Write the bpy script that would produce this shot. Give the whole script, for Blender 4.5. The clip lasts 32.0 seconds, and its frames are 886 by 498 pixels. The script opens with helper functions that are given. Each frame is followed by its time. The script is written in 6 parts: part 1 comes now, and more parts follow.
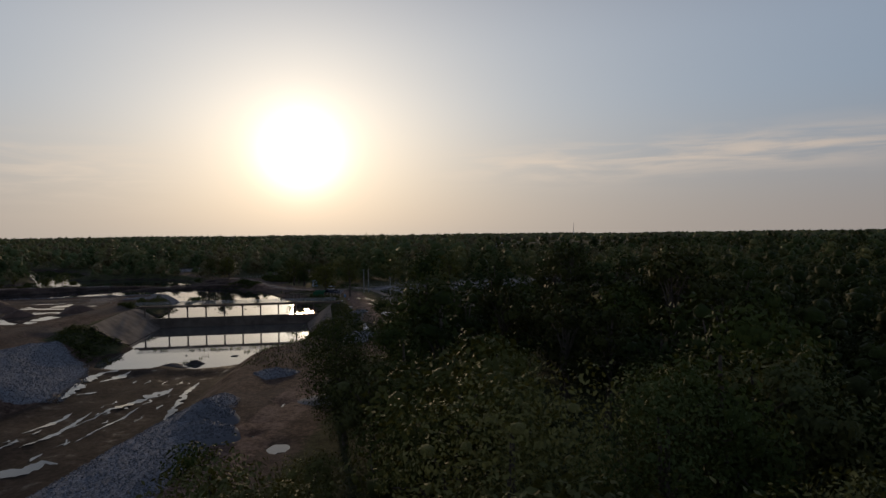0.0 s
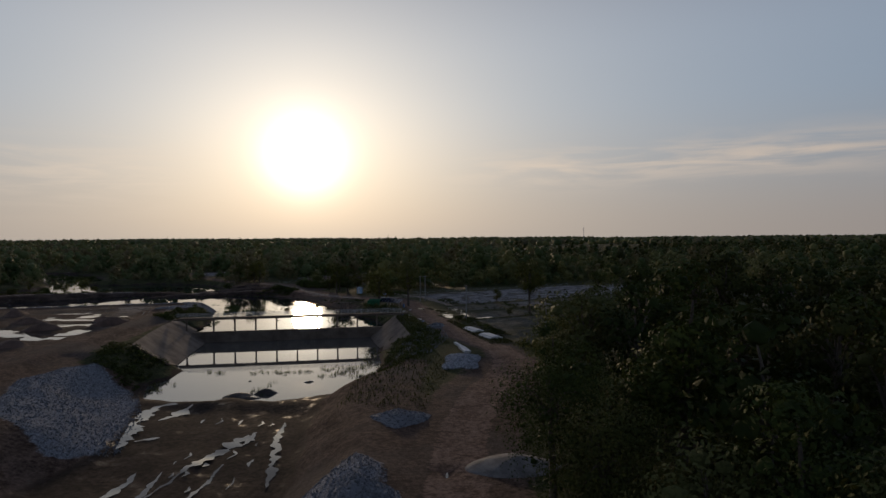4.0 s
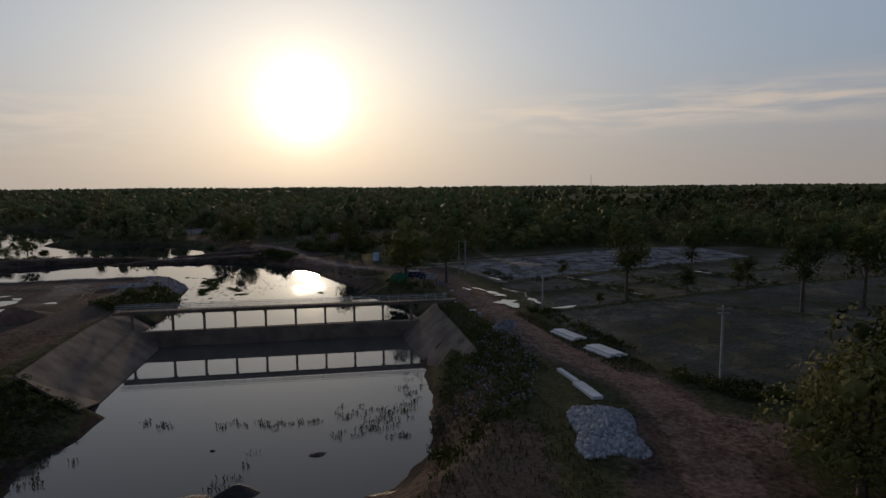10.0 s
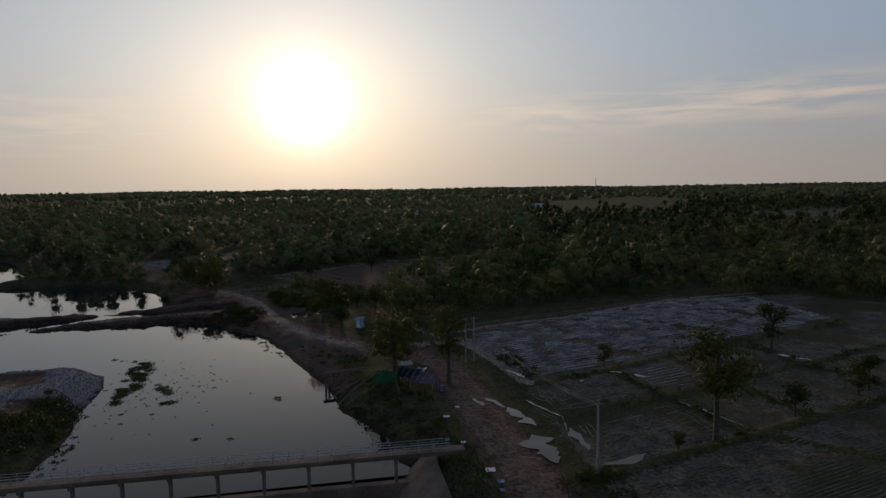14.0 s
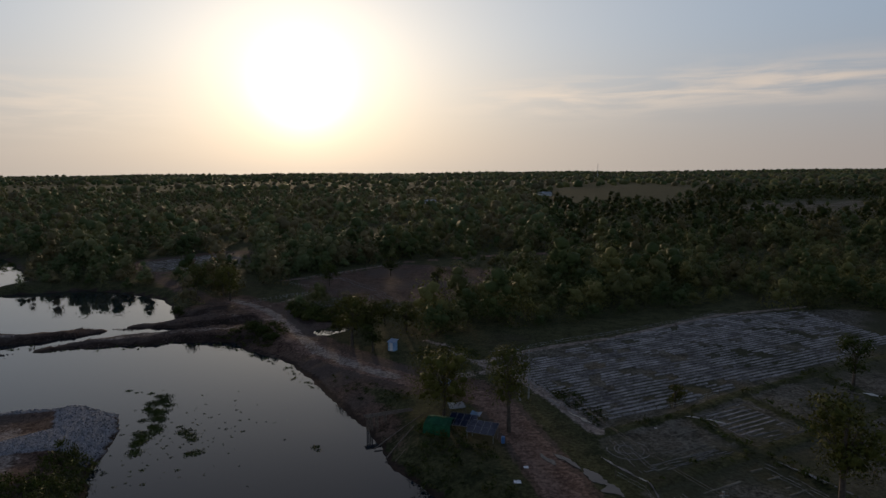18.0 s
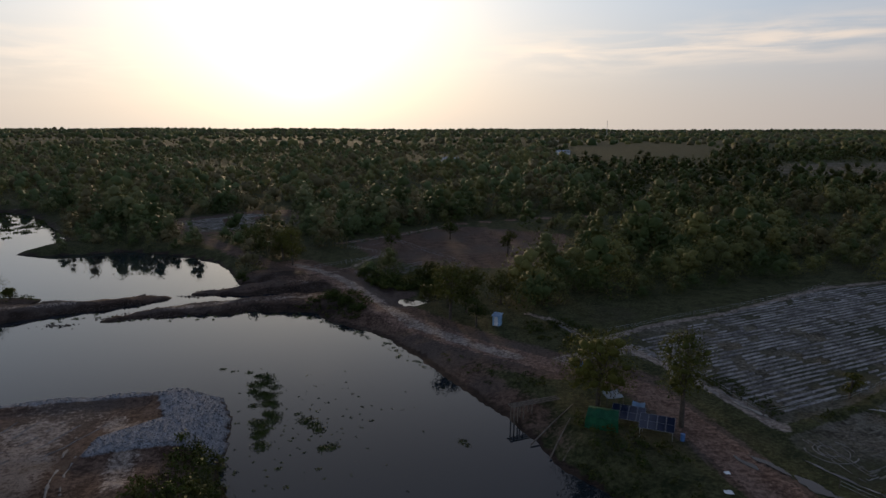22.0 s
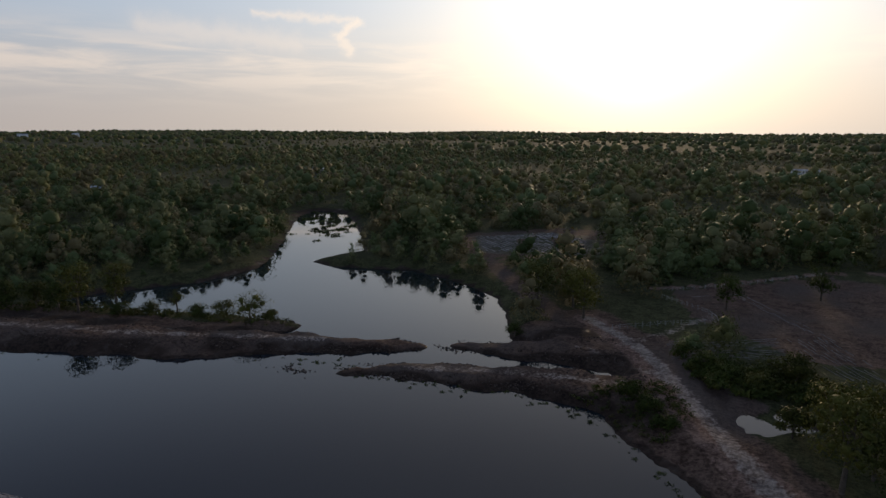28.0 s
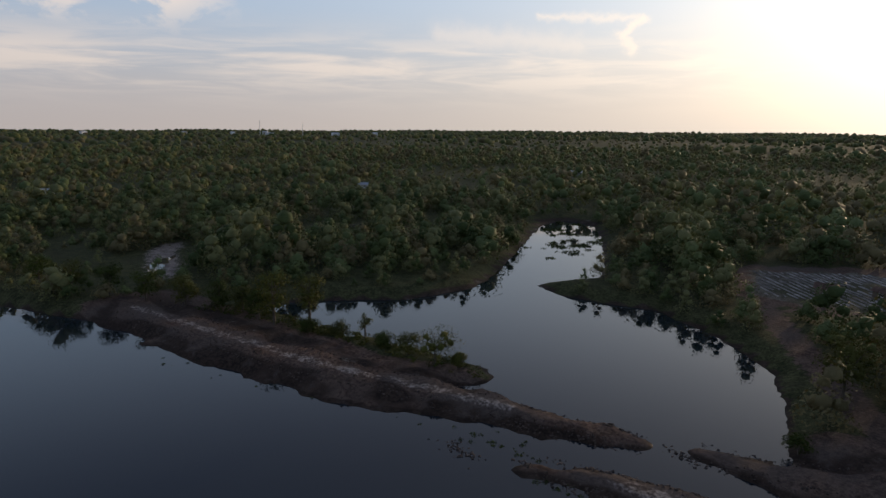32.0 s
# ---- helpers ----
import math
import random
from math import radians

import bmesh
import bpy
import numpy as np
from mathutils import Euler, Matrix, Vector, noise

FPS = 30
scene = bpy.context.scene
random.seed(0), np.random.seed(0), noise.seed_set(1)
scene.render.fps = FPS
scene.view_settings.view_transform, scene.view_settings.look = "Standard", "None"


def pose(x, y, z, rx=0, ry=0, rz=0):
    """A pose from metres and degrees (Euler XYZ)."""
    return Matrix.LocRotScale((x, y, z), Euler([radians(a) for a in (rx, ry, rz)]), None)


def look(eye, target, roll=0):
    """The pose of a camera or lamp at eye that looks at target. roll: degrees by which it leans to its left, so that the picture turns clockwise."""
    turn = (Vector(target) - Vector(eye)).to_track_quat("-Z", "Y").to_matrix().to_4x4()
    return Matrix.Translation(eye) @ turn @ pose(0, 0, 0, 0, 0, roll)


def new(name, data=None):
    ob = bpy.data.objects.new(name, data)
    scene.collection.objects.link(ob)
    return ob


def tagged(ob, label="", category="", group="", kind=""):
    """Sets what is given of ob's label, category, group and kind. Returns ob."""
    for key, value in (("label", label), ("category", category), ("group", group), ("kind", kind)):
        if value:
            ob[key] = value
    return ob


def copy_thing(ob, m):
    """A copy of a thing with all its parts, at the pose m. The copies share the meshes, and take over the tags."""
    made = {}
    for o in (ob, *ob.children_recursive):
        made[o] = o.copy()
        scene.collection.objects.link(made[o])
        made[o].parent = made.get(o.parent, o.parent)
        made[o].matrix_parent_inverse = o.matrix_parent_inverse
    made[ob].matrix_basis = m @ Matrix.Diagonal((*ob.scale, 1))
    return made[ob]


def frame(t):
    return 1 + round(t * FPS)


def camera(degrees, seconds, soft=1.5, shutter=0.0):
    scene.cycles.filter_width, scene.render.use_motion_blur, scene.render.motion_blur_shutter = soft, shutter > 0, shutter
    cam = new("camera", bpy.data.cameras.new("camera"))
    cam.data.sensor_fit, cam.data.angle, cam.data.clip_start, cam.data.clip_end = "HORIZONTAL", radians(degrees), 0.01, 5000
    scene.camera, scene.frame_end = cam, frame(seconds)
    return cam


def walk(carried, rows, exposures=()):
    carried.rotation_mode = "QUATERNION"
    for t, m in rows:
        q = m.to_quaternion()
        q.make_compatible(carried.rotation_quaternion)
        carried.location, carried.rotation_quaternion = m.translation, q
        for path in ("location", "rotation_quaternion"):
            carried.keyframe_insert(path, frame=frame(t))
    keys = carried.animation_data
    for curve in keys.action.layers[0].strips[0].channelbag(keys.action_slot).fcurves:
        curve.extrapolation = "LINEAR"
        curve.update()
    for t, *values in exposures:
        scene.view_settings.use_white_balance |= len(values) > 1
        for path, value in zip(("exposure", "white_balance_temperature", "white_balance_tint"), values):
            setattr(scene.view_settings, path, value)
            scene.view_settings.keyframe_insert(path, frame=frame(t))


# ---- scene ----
cam = camera(70.6, 32.0)

PATH = [
    (0, (-0.091, 1.551, 21.729), (-0.091, 3.55, 21.678), -0.6),
    (0.5, (-2.281, 4.583, 21.716), (-2.281, 6.583, 21.668), -0.5),
    (1, (-4.582, 7.58, 21.649), (-4.583, 9.579, 21.6), -0.5),
    (1.5, (-7.05, 10.562, 21.589), (-7.052, 12.561, 21.541), -0.6),
    (2, (-9.72, 13.442, 21.55), (-9.724, 15.442, 21.506), -0.4),
    (2.5, (-12.599, 16.191, 21.483), (-12.603, 18.191, 21.442), -0.3),
    (3, (-15.629, 18.905, 21.406), (-15.635, 20.905, 21.365), -0.2),
    (3.5, (-18.448, 21.871, 21.438), (-18.456, 23.871, 21.397), -0.3),
    (5.5, (-26.76, 35.489, 21.997), (-26.77, 37.489, 22.035), -0.4),
    (6, (-28.05, 39.206, 22.191), (-28.06, 41.204, 22.283), -0.4),
    (6.5, (-28.948, 43.598, 22.386), (-28.963, 45.596, 22.465), -0.1),
    (7, (-29.765, 48.393, 22.371), (-29.775, 50.392, 22.427), -0.7),
    (7.5, (-30.431, 53.38, 22.284), (-30.443, 55.38, 22.265), -0.2),
    (8, (-31.001, 58.312, 22.145), (-31.013, 60.309, 22.054), -0.1),
    (8.5, (-31.578, 63.124, 22.113), (-31.59, 65.118, 21.949), -0.0),
    (9, (-32.123, 67.795, 22.215), (-32.131, 69.784, 22.01), -0.5),
    (9.5, (-32.439, 72.335, 22.215), (-32.449, 74.325, 22.013), -0.4),
    (10, (-32.727, 77.029, 22.334), (-32.738, 79.019, 22.132), -0.4),
    (10.5, (-32.885, 82.054, 22.546), (-32.896, 84.044, 22.343), -0.5),
    (11, (-32.948, 87.328, 23.216), (-32.961, 89.318, 23.014), -0.5),
    (11.5, (-32.99, 92.729, 24.494), (-33.003, 94.719, 24.293), -0.5),
    (12, (-32.798, 98.035, 26.116), (-32.813, 100.024, 25.914), -0.6),
    (12.5, (-32.705, 103.095, 27.997), (-32.722, 105.084, 27.792), -0.8),
    (13, (-32.553, 108.074, 29.973), (-32.57, 110.063, 29.769), -0.9),
    (13.5, (-32.533, 112.768, 31.685), (-32.552, 114.757, 31.48), -0.9),
    (14, (-32.542, 117.188, 33.442), (-32.561, 119.178, 33.239), -0.8),
    (14.5, (-32.433, 120.974, 34.941), (-32.452, 122.964, 34.742), -0.8),
    (15, (-32.537, 123.637, 36.348), (-32.556, 125.627, 36.148), -0.6),
    (15.5, (-33.23, 125.349, 37.879), (-33.248, 127.339, 37.682), -0.3),
    (17.5, (-39.306, 128.944, 39.422), (-39.32, 130.934, 39.217), -0.4),
    (18, (-41.904, 130.023, 39.56), (-41.917, 132.007, 39.305), -0.5),
    (18.5, (-45.045, 131.205, 39.577), (-45.056, 133.181, 39.271), -0.2),
    (19, (-48.466, 132.355, 39.619), (-48.478, 134.323, 39.26), -0.0),
    (19.5, (-51.945, 133.595, 39.726), (-51.958, 135.557, 39.339), -0.0),
    (20, (-55.641, 135.066, 39.743), (-55.656, 137.028, 39.355), -0.2),
    (20.5, (-58.976, 136.771, 39.694), (-58.991, 138.733, 39.306), -0.0),
    (21, (-61.548, 138.51, 39.627), (-61.561, 140.472, 39.238), -0.0),
    (21.5, (-63.232, 140.436, 39.584), (-63.244, 142.397, 39.195), 0.0),
    (22, (-64.287, 142.612, 39.595), (-64.298, 144.574, 39.206), 0.1),
    (22.5, (-64.974, 145.12, 39.662), (-64.984, 147.082, 39.272), 0.2),
    (23, (-65.401, 148.12, 39.797), (-65.41, 150.082, 39.409), 0.3),
    (23.5, (-65.868, 151.716, 39.767), (-65.881, 153.678, 39.378), 0.3),
    (24, (-66.306, 155.554, 39.795), (-66.471, 157.509, 39.406), 0.4),
    (24.5, (-66.523, 159.237, 39.907), (-66.853, 161.171, 39.519), 0.4),
    (25, (-66.815, 163.065, 40.005), (-67.309, 164.965, 39.62), 0.1),
    (25.5, (-67.274, 167.227, 40.093), (-67.922, 169.079, 39.708), 0.1),
    (27.5, (-70.725, 184.61, 40.364), (-71.548, 186.392, 39.983), 0.1),
    (28, (-71.692, 189.004, 40.464), (-72.646, 190.719, 40.084), 0.2),
    (28.5, (-72.808, 193.173, 40.611), (-73.767, 194.887, 40.23), 0.1),
    (29, (-74.245, 197.308, 40.717), (-75.203, 199.022, 40.337), 0.2),
    (29.5, (-76.129, 201.432, 40.789), (-77.083, 203.148, 40.41), 0.3),
    (30, (-78.14, 205.711, 40.832), (-79.105, 207.421, 40.454), 0.3),
    (30.5, (-80.161, 209.921, 40.757), (-81.266, 211.544, 40.378), 0.3),
    (31, (-81.948, 213.793, 40.692), (-83.217, 215.292, 40.315), 0.1),
    (31.5, (-83.65, 217.162, 40.703), (-85.073, 218.516, 40.326), -0.0),
    (32, (-85.412, 220.046, 40.773), (-86.987, 221.218, 40.39), 0.4),
]
walk(cam, [(t, look(eye, target, roll)) for t, eye, target, roll in PATH],
     exposures=[(0.0, -0.02), (3.5, -0.04), (6.0, -0.17), (7.5, -0.2), (9.0, -0.02), (13.0, 0.0), (17.5, 0.13), (19.0, 0.4), (21.0, 0.6), (30.5, 0.66), (32.0, 0.8)])

# sky and sun: spread of the aureole in degrees and its strengths, tones of haze, horizon and cloud
AUREOLE = (2.8, 5.0, 23.0, 6.0)
SKY_STRENGTH, HAZE_MIX = 0.06, 0.8
SKY_GREY, HORIZON, CLOUD = (3.4, 4.75, 6.7), (4.4, 3.5, 2.9), (8.8, 7.2, 6.0)
ZENITH = (4.2, 5.2, 7.2)
WIDE_HAZE = (8.3, 7.1, 5.3)
SUN_POWER = 0.95

# ---- world, sun ----
SUN_EL, SUN_AZ = 7.2, 12.6            # degrees above the horizon, degrees left of +y
sun_dir = Vector((-math.sin(radians(SUN_AZ)) * math.cos(radians(SUN_EL)),
                  math.cos(radians(SUN_AZ)) * math.cos(radians(SUN_EL)), math.sin(radians(SUN_EL))))
world = bpy.data.worlds.new("sunset_sky")
scene.world = world
world.use_nodes = True


class Nodes:
    """Short hand for building a node tree."""

    def __init__(self, tree):
        self.tree = tree
        tree.nodes.clear()

    def add(self, kind, **kw):
        n = self.tree.nodes.new(kind)
        for k, v in kw.items():
            if k == "op":
                n.operation = v
            elif k == "blend":
                n.data_type, n.blend_type = "RGBA", v
        return n

    def put(self, socket, value):
        if isinstance(value, bpy.types.NodeSocket):
            self.tree.links.new(value, socket)
        elif isinstance(value, (tuple, list)) and len(value) == 3 and socket.type == "RGBA":
            socket.default_value = (*value, 1)
        else:
            socket.default_value = value

    def math(self, op, a, b=0.0, c=0.0, clamp=False):
        n = self.add("ShaderNodeMath", op=op)
        n.use_clamp = clamp
        self.put(n.inputs[0], a), self.put(n.inputs[1], b), self.put(n.inputs[2], c)
        return n.outputs[0]

    def mix(self, f, a, b, blend="MIX"):
        n = self.add("ShaderNodeMix", blend=blend)
        n.clamp_factor = True
        self.put(n.inputs[0], f), self.put(n.inputs[6], a), self.put(n.inputs[7], b)
        return n.outputs[2]

    def noise(self, vec, scale, detail=4.0, rough=0.55, dist=0.0):
        n = self.add("ShaderNodeTexNoise")
        if vec is not None:
            self.put(n.inputs["Vector"], vec)
        self.put(n.inputs["Scale"], scale), self.put(n.inputs["Detail"], detail)
        self.put(n.inputs["Roughness"], rough), self.put(n.inputs["Distortion"], dist)
        return n.outputs["Fac"]

    def ramp(self, f, lo, hi):
        n = self.add("ShaderNodeMapRange")
        n.interpolation_type = "SMOOTHSTEP"
        self.put(n.inputs["Value"], f), self.put(n.inputs["From Min"], lo), self.put(n.inputs["From Max"], hi)
        return n.outputs["Result"]

    def vec(self, op, a, b=(0, 0, 0)):
        n = self.add("ShaderNodeVectorMath", op=op)
        self.put(n.inputs[0], a), self.put(n.inputs[1], b)
        return n.outputs["Value"] if op == "DOT_PRODUCT" else n.outputs[0]


w = Nodes(world.node_tree)
sky = w.add("ShaderNodeTexSky")
sky.sky_type, sky.sun_disc = "NISHITA", False
sky.sun_elevation, sky.sun_rotation = radians(SUN_EL), radians(-SUN_AZ)
sky.altitude, sky.air_density, sky.dust_density, sky.ozone_density = 100, 1.0, 2.2, 1.6
way = w.vec("NORMALIZE", w.add("ShaderNodeTexCoord").outputs["Generated"])
split = w.add("ShaderNodeSeparateXYZ")
w.put(split.inputs[0], way)
height = split.outputs["Z"]
near = w.math("MAXIMUM", w.vec("DOT_PRODUCT", way, tuple(sun_dir)), 0.0)
angle = w.math("ARCCOSINE", w.math("MINIMUM", near, 0.99999))
# the bright aureole of a hazy low sun
core = w.math("POWER", 2.718, w.math("MULTIPLY", w.math("POWER", w.math("DIVIDE", angle, radians(AUREOLE[0])), 2.0), -1.0))
wide = w.math("POWER", 2.718, w.math("MULTIPLY", w.math("DIVIDE", angle, radians(AUREOLE[1])), -1.0))
glow = w.mix(1.0, w.mix(1.0, (1.0, 0.93, 0.78), core, "MULTIPLY"), (AUREOLE[2],) * 3, "MULTIPLY")
glow2 = w.mix(1.0, w.mix(1.0, (1.0, 0.86, 0.64), wide, "MULTIPLY"), (AUREOLE[3],) * 3, "MULTIPLY")
hazy = w.mix(HAZE_MIX, sky.outputs[0], (SKY_GREY[0], SKY_GREY[1], SKY_GREY[2]))
hazy = w.mix(w.math("MULTIPLY", w.ramp(height, 0.12, 0.6), 0.62), hazy, ZENITH)
hazy = w.mix(w.math("MULTIPLY", w.ramp(height, 0.26, 0.52), 0.92), hazy, (1.0, 1.5, 2.8))
warm = w.ramp(height, 0.22, -0.02)
hazy = w.mix(w.math("MULTIPLY", warm, 0.75), hazy, HORIZON)
# thin streaks of cloud low over the country, and one torn wisp west of the sun (degrees east of +y, degrees up)
DEG = 180 / math.pi
az = w.math("MULTIPLY", w.math("ARCTAN2", split.outputs["X"], split.outputs["Y"]), DEG)
el = w.math("MULTIPLY", w.math("ARCSINE", height), DEG)
chart = w.add("ShaderNodeCombineXYZ")
w.put(chart.inputs[0], az), w.put(chart.inputs[1], el)
chart = chart.outputs[0]


def bell(value, middle, width):
    return w.math("POWER", 2.718, w.math("MULTIPLY", w.math("POWER", w.math("ABSOLUTE", w.math("DIVIDE", w.math("SUBTRACT", value, middle), width)), 2.0), -1.0))


streak = w.ramp(w.noise(w.vec("MULTIPLY", chart, (0.10, 0.9, 0.0)), 1.0, 6.0, 0.55, 0.5), 0.36, 0.66)
east_band = w.math("MULTIPLY", bell(el, w.math("ADD", 5.9, w.math("MULTIPLY", az, 0.022)), 1.5), w.math("MULTIPLY", w.ramp(az, -6, 12), w.ramp(az, 44, 30)))
west_band = w.math("MULTIPLY", bell(el, 5.2, 2.2), w.math("MULTIPLY", w.ramp(az, -16, -26), 0.5))
torn = w.add("ShaderNodeCombineXYZ")
w.put(torn.inputs[0], w.math("MULTIPLY", w.math("SUBTRACT", w.noise(w.vec("MULTIPLY", chart, (0.45, 0.6, 0.0)), 1.0, 5.0, 0.6), 0.5), 2.2))
w.put(torn.inputs[1], w.math("MULTIPLY", w.math("SUBTRACT", w.noise(w.vec("ADD", chart, (40, 9, 0)), 0.6, 5.0, 0.6), 0.5), 1.6))
bent = w.vec("ADD", chart, torn.outputs[0])
wisp = None
for (x0, y0), (x1, y1), wide_, much in (((-45.0, 9.3), (-36.4, 8.9), 0.34, 0.55), ((-36.4, 8.9), (-38.4, 7.6), 0.36, 0.8), ((-38.4, 7.6), (-37.2, 6.5), 0.42, 0.7), ((-54.0, 7.9), (-42.0, 7.0), 0.9, 0.4)):
    ux, uy = x1 - x0, y1 - y0
    rel = w.vec("SUBTRACT", bent, (x0, y0, 0))
    t = w.math("DIVIDE", w.vec("DOT_PRODUCT", rel, (ux, uy, 0)), ux * ux + uy * uy, clamp=True)
    off = w.add("ShaderNodeVectorMath", op="SCALE")
    w.put(off.inputs[0], (ux, uy, 0)), w.put(off.inputs["Scale"], t)
    gap = w.vec("SUBTRACT", rel, off.outputs[0])
    far2 = w.vec("DOT_PRODUCT", gap, gap)
    one = w.math("MULTIPLY", w.math("POWER", 2.718, w.math("DIVIDE", far2, -wide_ * wide_)), much)
    wisp = one if wisp is None else w.math("MAXIMUM", wisp, one)
veil = w.math("MAXIMUM", w.math("MULTIPLY", streak, w.math("ADD", w.math("MULTIPLY", east_band, 0.75), west_band)), w.math("MULTIPLY", wisp, 0.8))
billow = w.ramp(w.noise(w.vec("MULTIPLY", chart, (0.22, 0.34, 0.0)), 1.0, 7.0, 0.6, 0.3), 0.44, 0.62)
veil = w.math("MAXIMUM", veil, w.math("MULTIPLY", billow, w.math("MULTIPLY", bell(el, 10.8, 2.6), w.math("MULTIPLY", w.ramp(az, -68, -78), 0.85))))
hazy = w.mix(veil, hazy, CLOUD)
broad_ = w.math("POWER", 2.718, w.math("MULTIPLY", w.math("DIVIDE", angle, radians(26)), -1.0))
hazy = w.mix(1.0, hazy, w.mix(1.0, WIDE_HAZE, broad_, "MULTIPLY"), "ADD")
thick = w.math("ADD", 0.5, w.math("MULTIPLY", w.ramp(el, -1.0, 7.0), 0.5))      # the haze dims the glow towards the horizon
total = w.mix(1.0, hazy, w.mix(1.0, w.mix(1.0, glow, glow2, "ADD"), thick, "MULTIPLY"), "ADD")
back = w.add("ShaderNodeBackground")
w.put(back.inputs["Color"], total), w.put(back.inputs["Strength"], SKY_STRENGTH)
w.put(w.add("ShaderNodeOutputWorld").inputs[0], back.outputs[0])

sun = new("sun", bpy.data.lights.new("sun", "SUN"))
sun.data.energy, sun.data.angle, sun.data.color = SUN_POWER, radians(2.5), (1.0, 0.72, 0.45)
sun.matrix_world = look((0, 0, 80), Vector((0, 0, 80)) - sun_dir)

# ---- materials ----


def material(name):
    m = bpy.data.materials.new(name)
    m.use_nodes = True
    return m, Nodes(m.node_tree)


def finish(n, color, rough, bump=None, strength=0.4, distance=0.1, metal=0.0, spec=0.5, extra=None):
    b = n.add("ShaderNodeBsdfPrincipled")
    n.put(b.inputs["Base Color"], color), n.put(b.inputs["Roughness"], rough)
    n.put(b.inputs["Metallic"], metal), n.put(b.inputs["Specular IOR Level"], spec)
    if bump is not None:
        k = n.add("ShaderNodeBump")
        n.put(k.inputs["Height"], bump), n.put(k.inputs["Strength"], strength), n.put(k.inputs["Distance"], distance)
        n.put(b.inputs["Normal"], k.outputs[0])
    out = n.add("ShaderNodeOutputMaterial")
    n.put(out.inputs[0], b.outputs[0])
    return b


def plain(name, c1, c2, rough=0.8, scale=3.0, fine=25.0, bump=0.4, distance=0.03, metal=0.0, spec=0.5, by_object=0.0):
    """A surface of two tones, mottled at two scales, with a fine relief."""
    m, n = material(name)
    at = n.add("ShaderNodeTexCoord").outputs["Object"]
    big, small = n.noise(at, scale, 5.0), n.noise(at, fine, 4.0)
    f = n.ramp(n.math("ADD", n.math("MULTIPLY", big, 0.65), n.math("MULTIPLY", small, 0.35)), 0.35, 0.65)
    if by_object:
        rnd = n.add("ShaderNodeObjectInfo").outputs["Random"]
        f = n.math("ADD", n.math("MULTIPLY", f, 1 - by_object), n.math("MULTIPLY", rnd, by_object))
    finish(n, n.mix(f, c1, c2), rough, small, bump, distance, metal, spec)
    return m


def leaf_material(name, dark, light, young, speck=0.45):
    m, n = material(name)
    geo = n.add("ShaderNodeNewGeometry")
    at = n.add("ShaderNodeTexCoord").outputs["Object"]
    rnd = geo.outputs["Random Per Island"]
    clump, grove = n.noise(at, 0.35, 3.0), n.noise(geo.outputs["Position"], 0.035, 3.0)
    tone = n.mix(n.ramp(n.math("ADD", n.math("MULTIPLY", clump, 0.5), n.math("MULTIPLY", grove, 0.5)), 0.38, 0.64), dark, light)
    own = n.add("ShaderNodeObjectInfo").outputs["Random"]
    tone = n.mix(n.math("MULTIPLY", n.math("POWER", rnd, 3.0), speck), tone, young)
    tone = n.mix(n.math("MULTIPLY", own, 0.35), tone, n.mix(1.0, tone, (1.25, 1.1, 0.7), "MULTIPLY"))
    b = n.add("ShaderNodeBsdfPrincipled")
    n.put(b.inputs["Base Color"], tone), n.put(b.inputs["Roughness"], 0.6), n.put(b.inputs["Specular IOR Level"], 0.05)
    k = n.add("ShaderNodeBump")
    n.put(k.inputs["Height"], n.math("ADD", n.noise(at, 0.9, 3.0, 0.6), n.math("MULTIPLY", n.noise(at, 3.4, 4.0, 0.7), 0.5))), n.put(k.inputs["Strength"], 0.5), n.put(k.inputs["Distance"], 0.5)
    n.put(b.inputs["Normal"], k.outputs[0])
    t = n.add("ShaderNodeBsdfTranslucent")
    n.put(t.inputs["Color"], n.mix(1.0, tone, (1.4, 1.4, 0.7), "MULTIPLY"))
    s = n.add("ShaderNodeMixShader")
    n.put(s.inputs[0], 0.09), n.put(s.inputs[1], b.outputs[0]), n.put(s.inputs[2], t.outputs[0])
    n.put(n.add("ShaderNodeOutputMaterial").inputs[0], s.outputs[0])
    return m


LEAF = [leaf_material("leaf_green", (0.024, 0.037, 0.010), (0.058, 0.078, 0.021), (0.105, 0.115, 0.030)),
        leaf_material("leaf_olive", (0.033, 0.041, 0.012), (0.078, 0.085, 0.026), (0.125, 0.12, 0.036)),
        leaf_material("leaf_bright", (0.045, 0.054, 0.015), (0.105, 0.108, 0.028), (0.18, 0.165, 0.042))]
# the dusty, yellowing leaves of the dry open woods, dark tones lifted to imitate haze
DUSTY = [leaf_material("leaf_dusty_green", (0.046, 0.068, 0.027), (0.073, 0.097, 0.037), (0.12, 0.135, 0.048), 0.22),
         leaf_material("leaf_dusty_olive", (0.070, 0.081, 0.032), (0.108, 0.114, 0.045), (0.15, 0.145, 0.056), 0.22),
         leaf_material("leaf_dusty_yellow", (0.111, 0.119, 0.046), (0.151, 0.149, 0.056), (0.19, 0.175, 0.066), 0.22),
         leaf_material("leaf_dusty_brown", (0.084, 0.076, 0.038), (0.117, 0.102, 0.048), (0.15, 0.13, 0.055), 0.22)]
# darker copies of the LEAF green and olive: the forest's shade as colour
SHADED = [leaf_material("leaf_shaded_green", (0.017, 0.027, 0.008), (0.042, 0.056, 0.016), (0.08, 0.09, 0.026), 0.25),
        leaf_material("leaf_shaded_olive", (0.023, 0.029, 0.009), (0.055, 0.060, 0.019), (0.10, 0.098, 0.030), 0.25)]
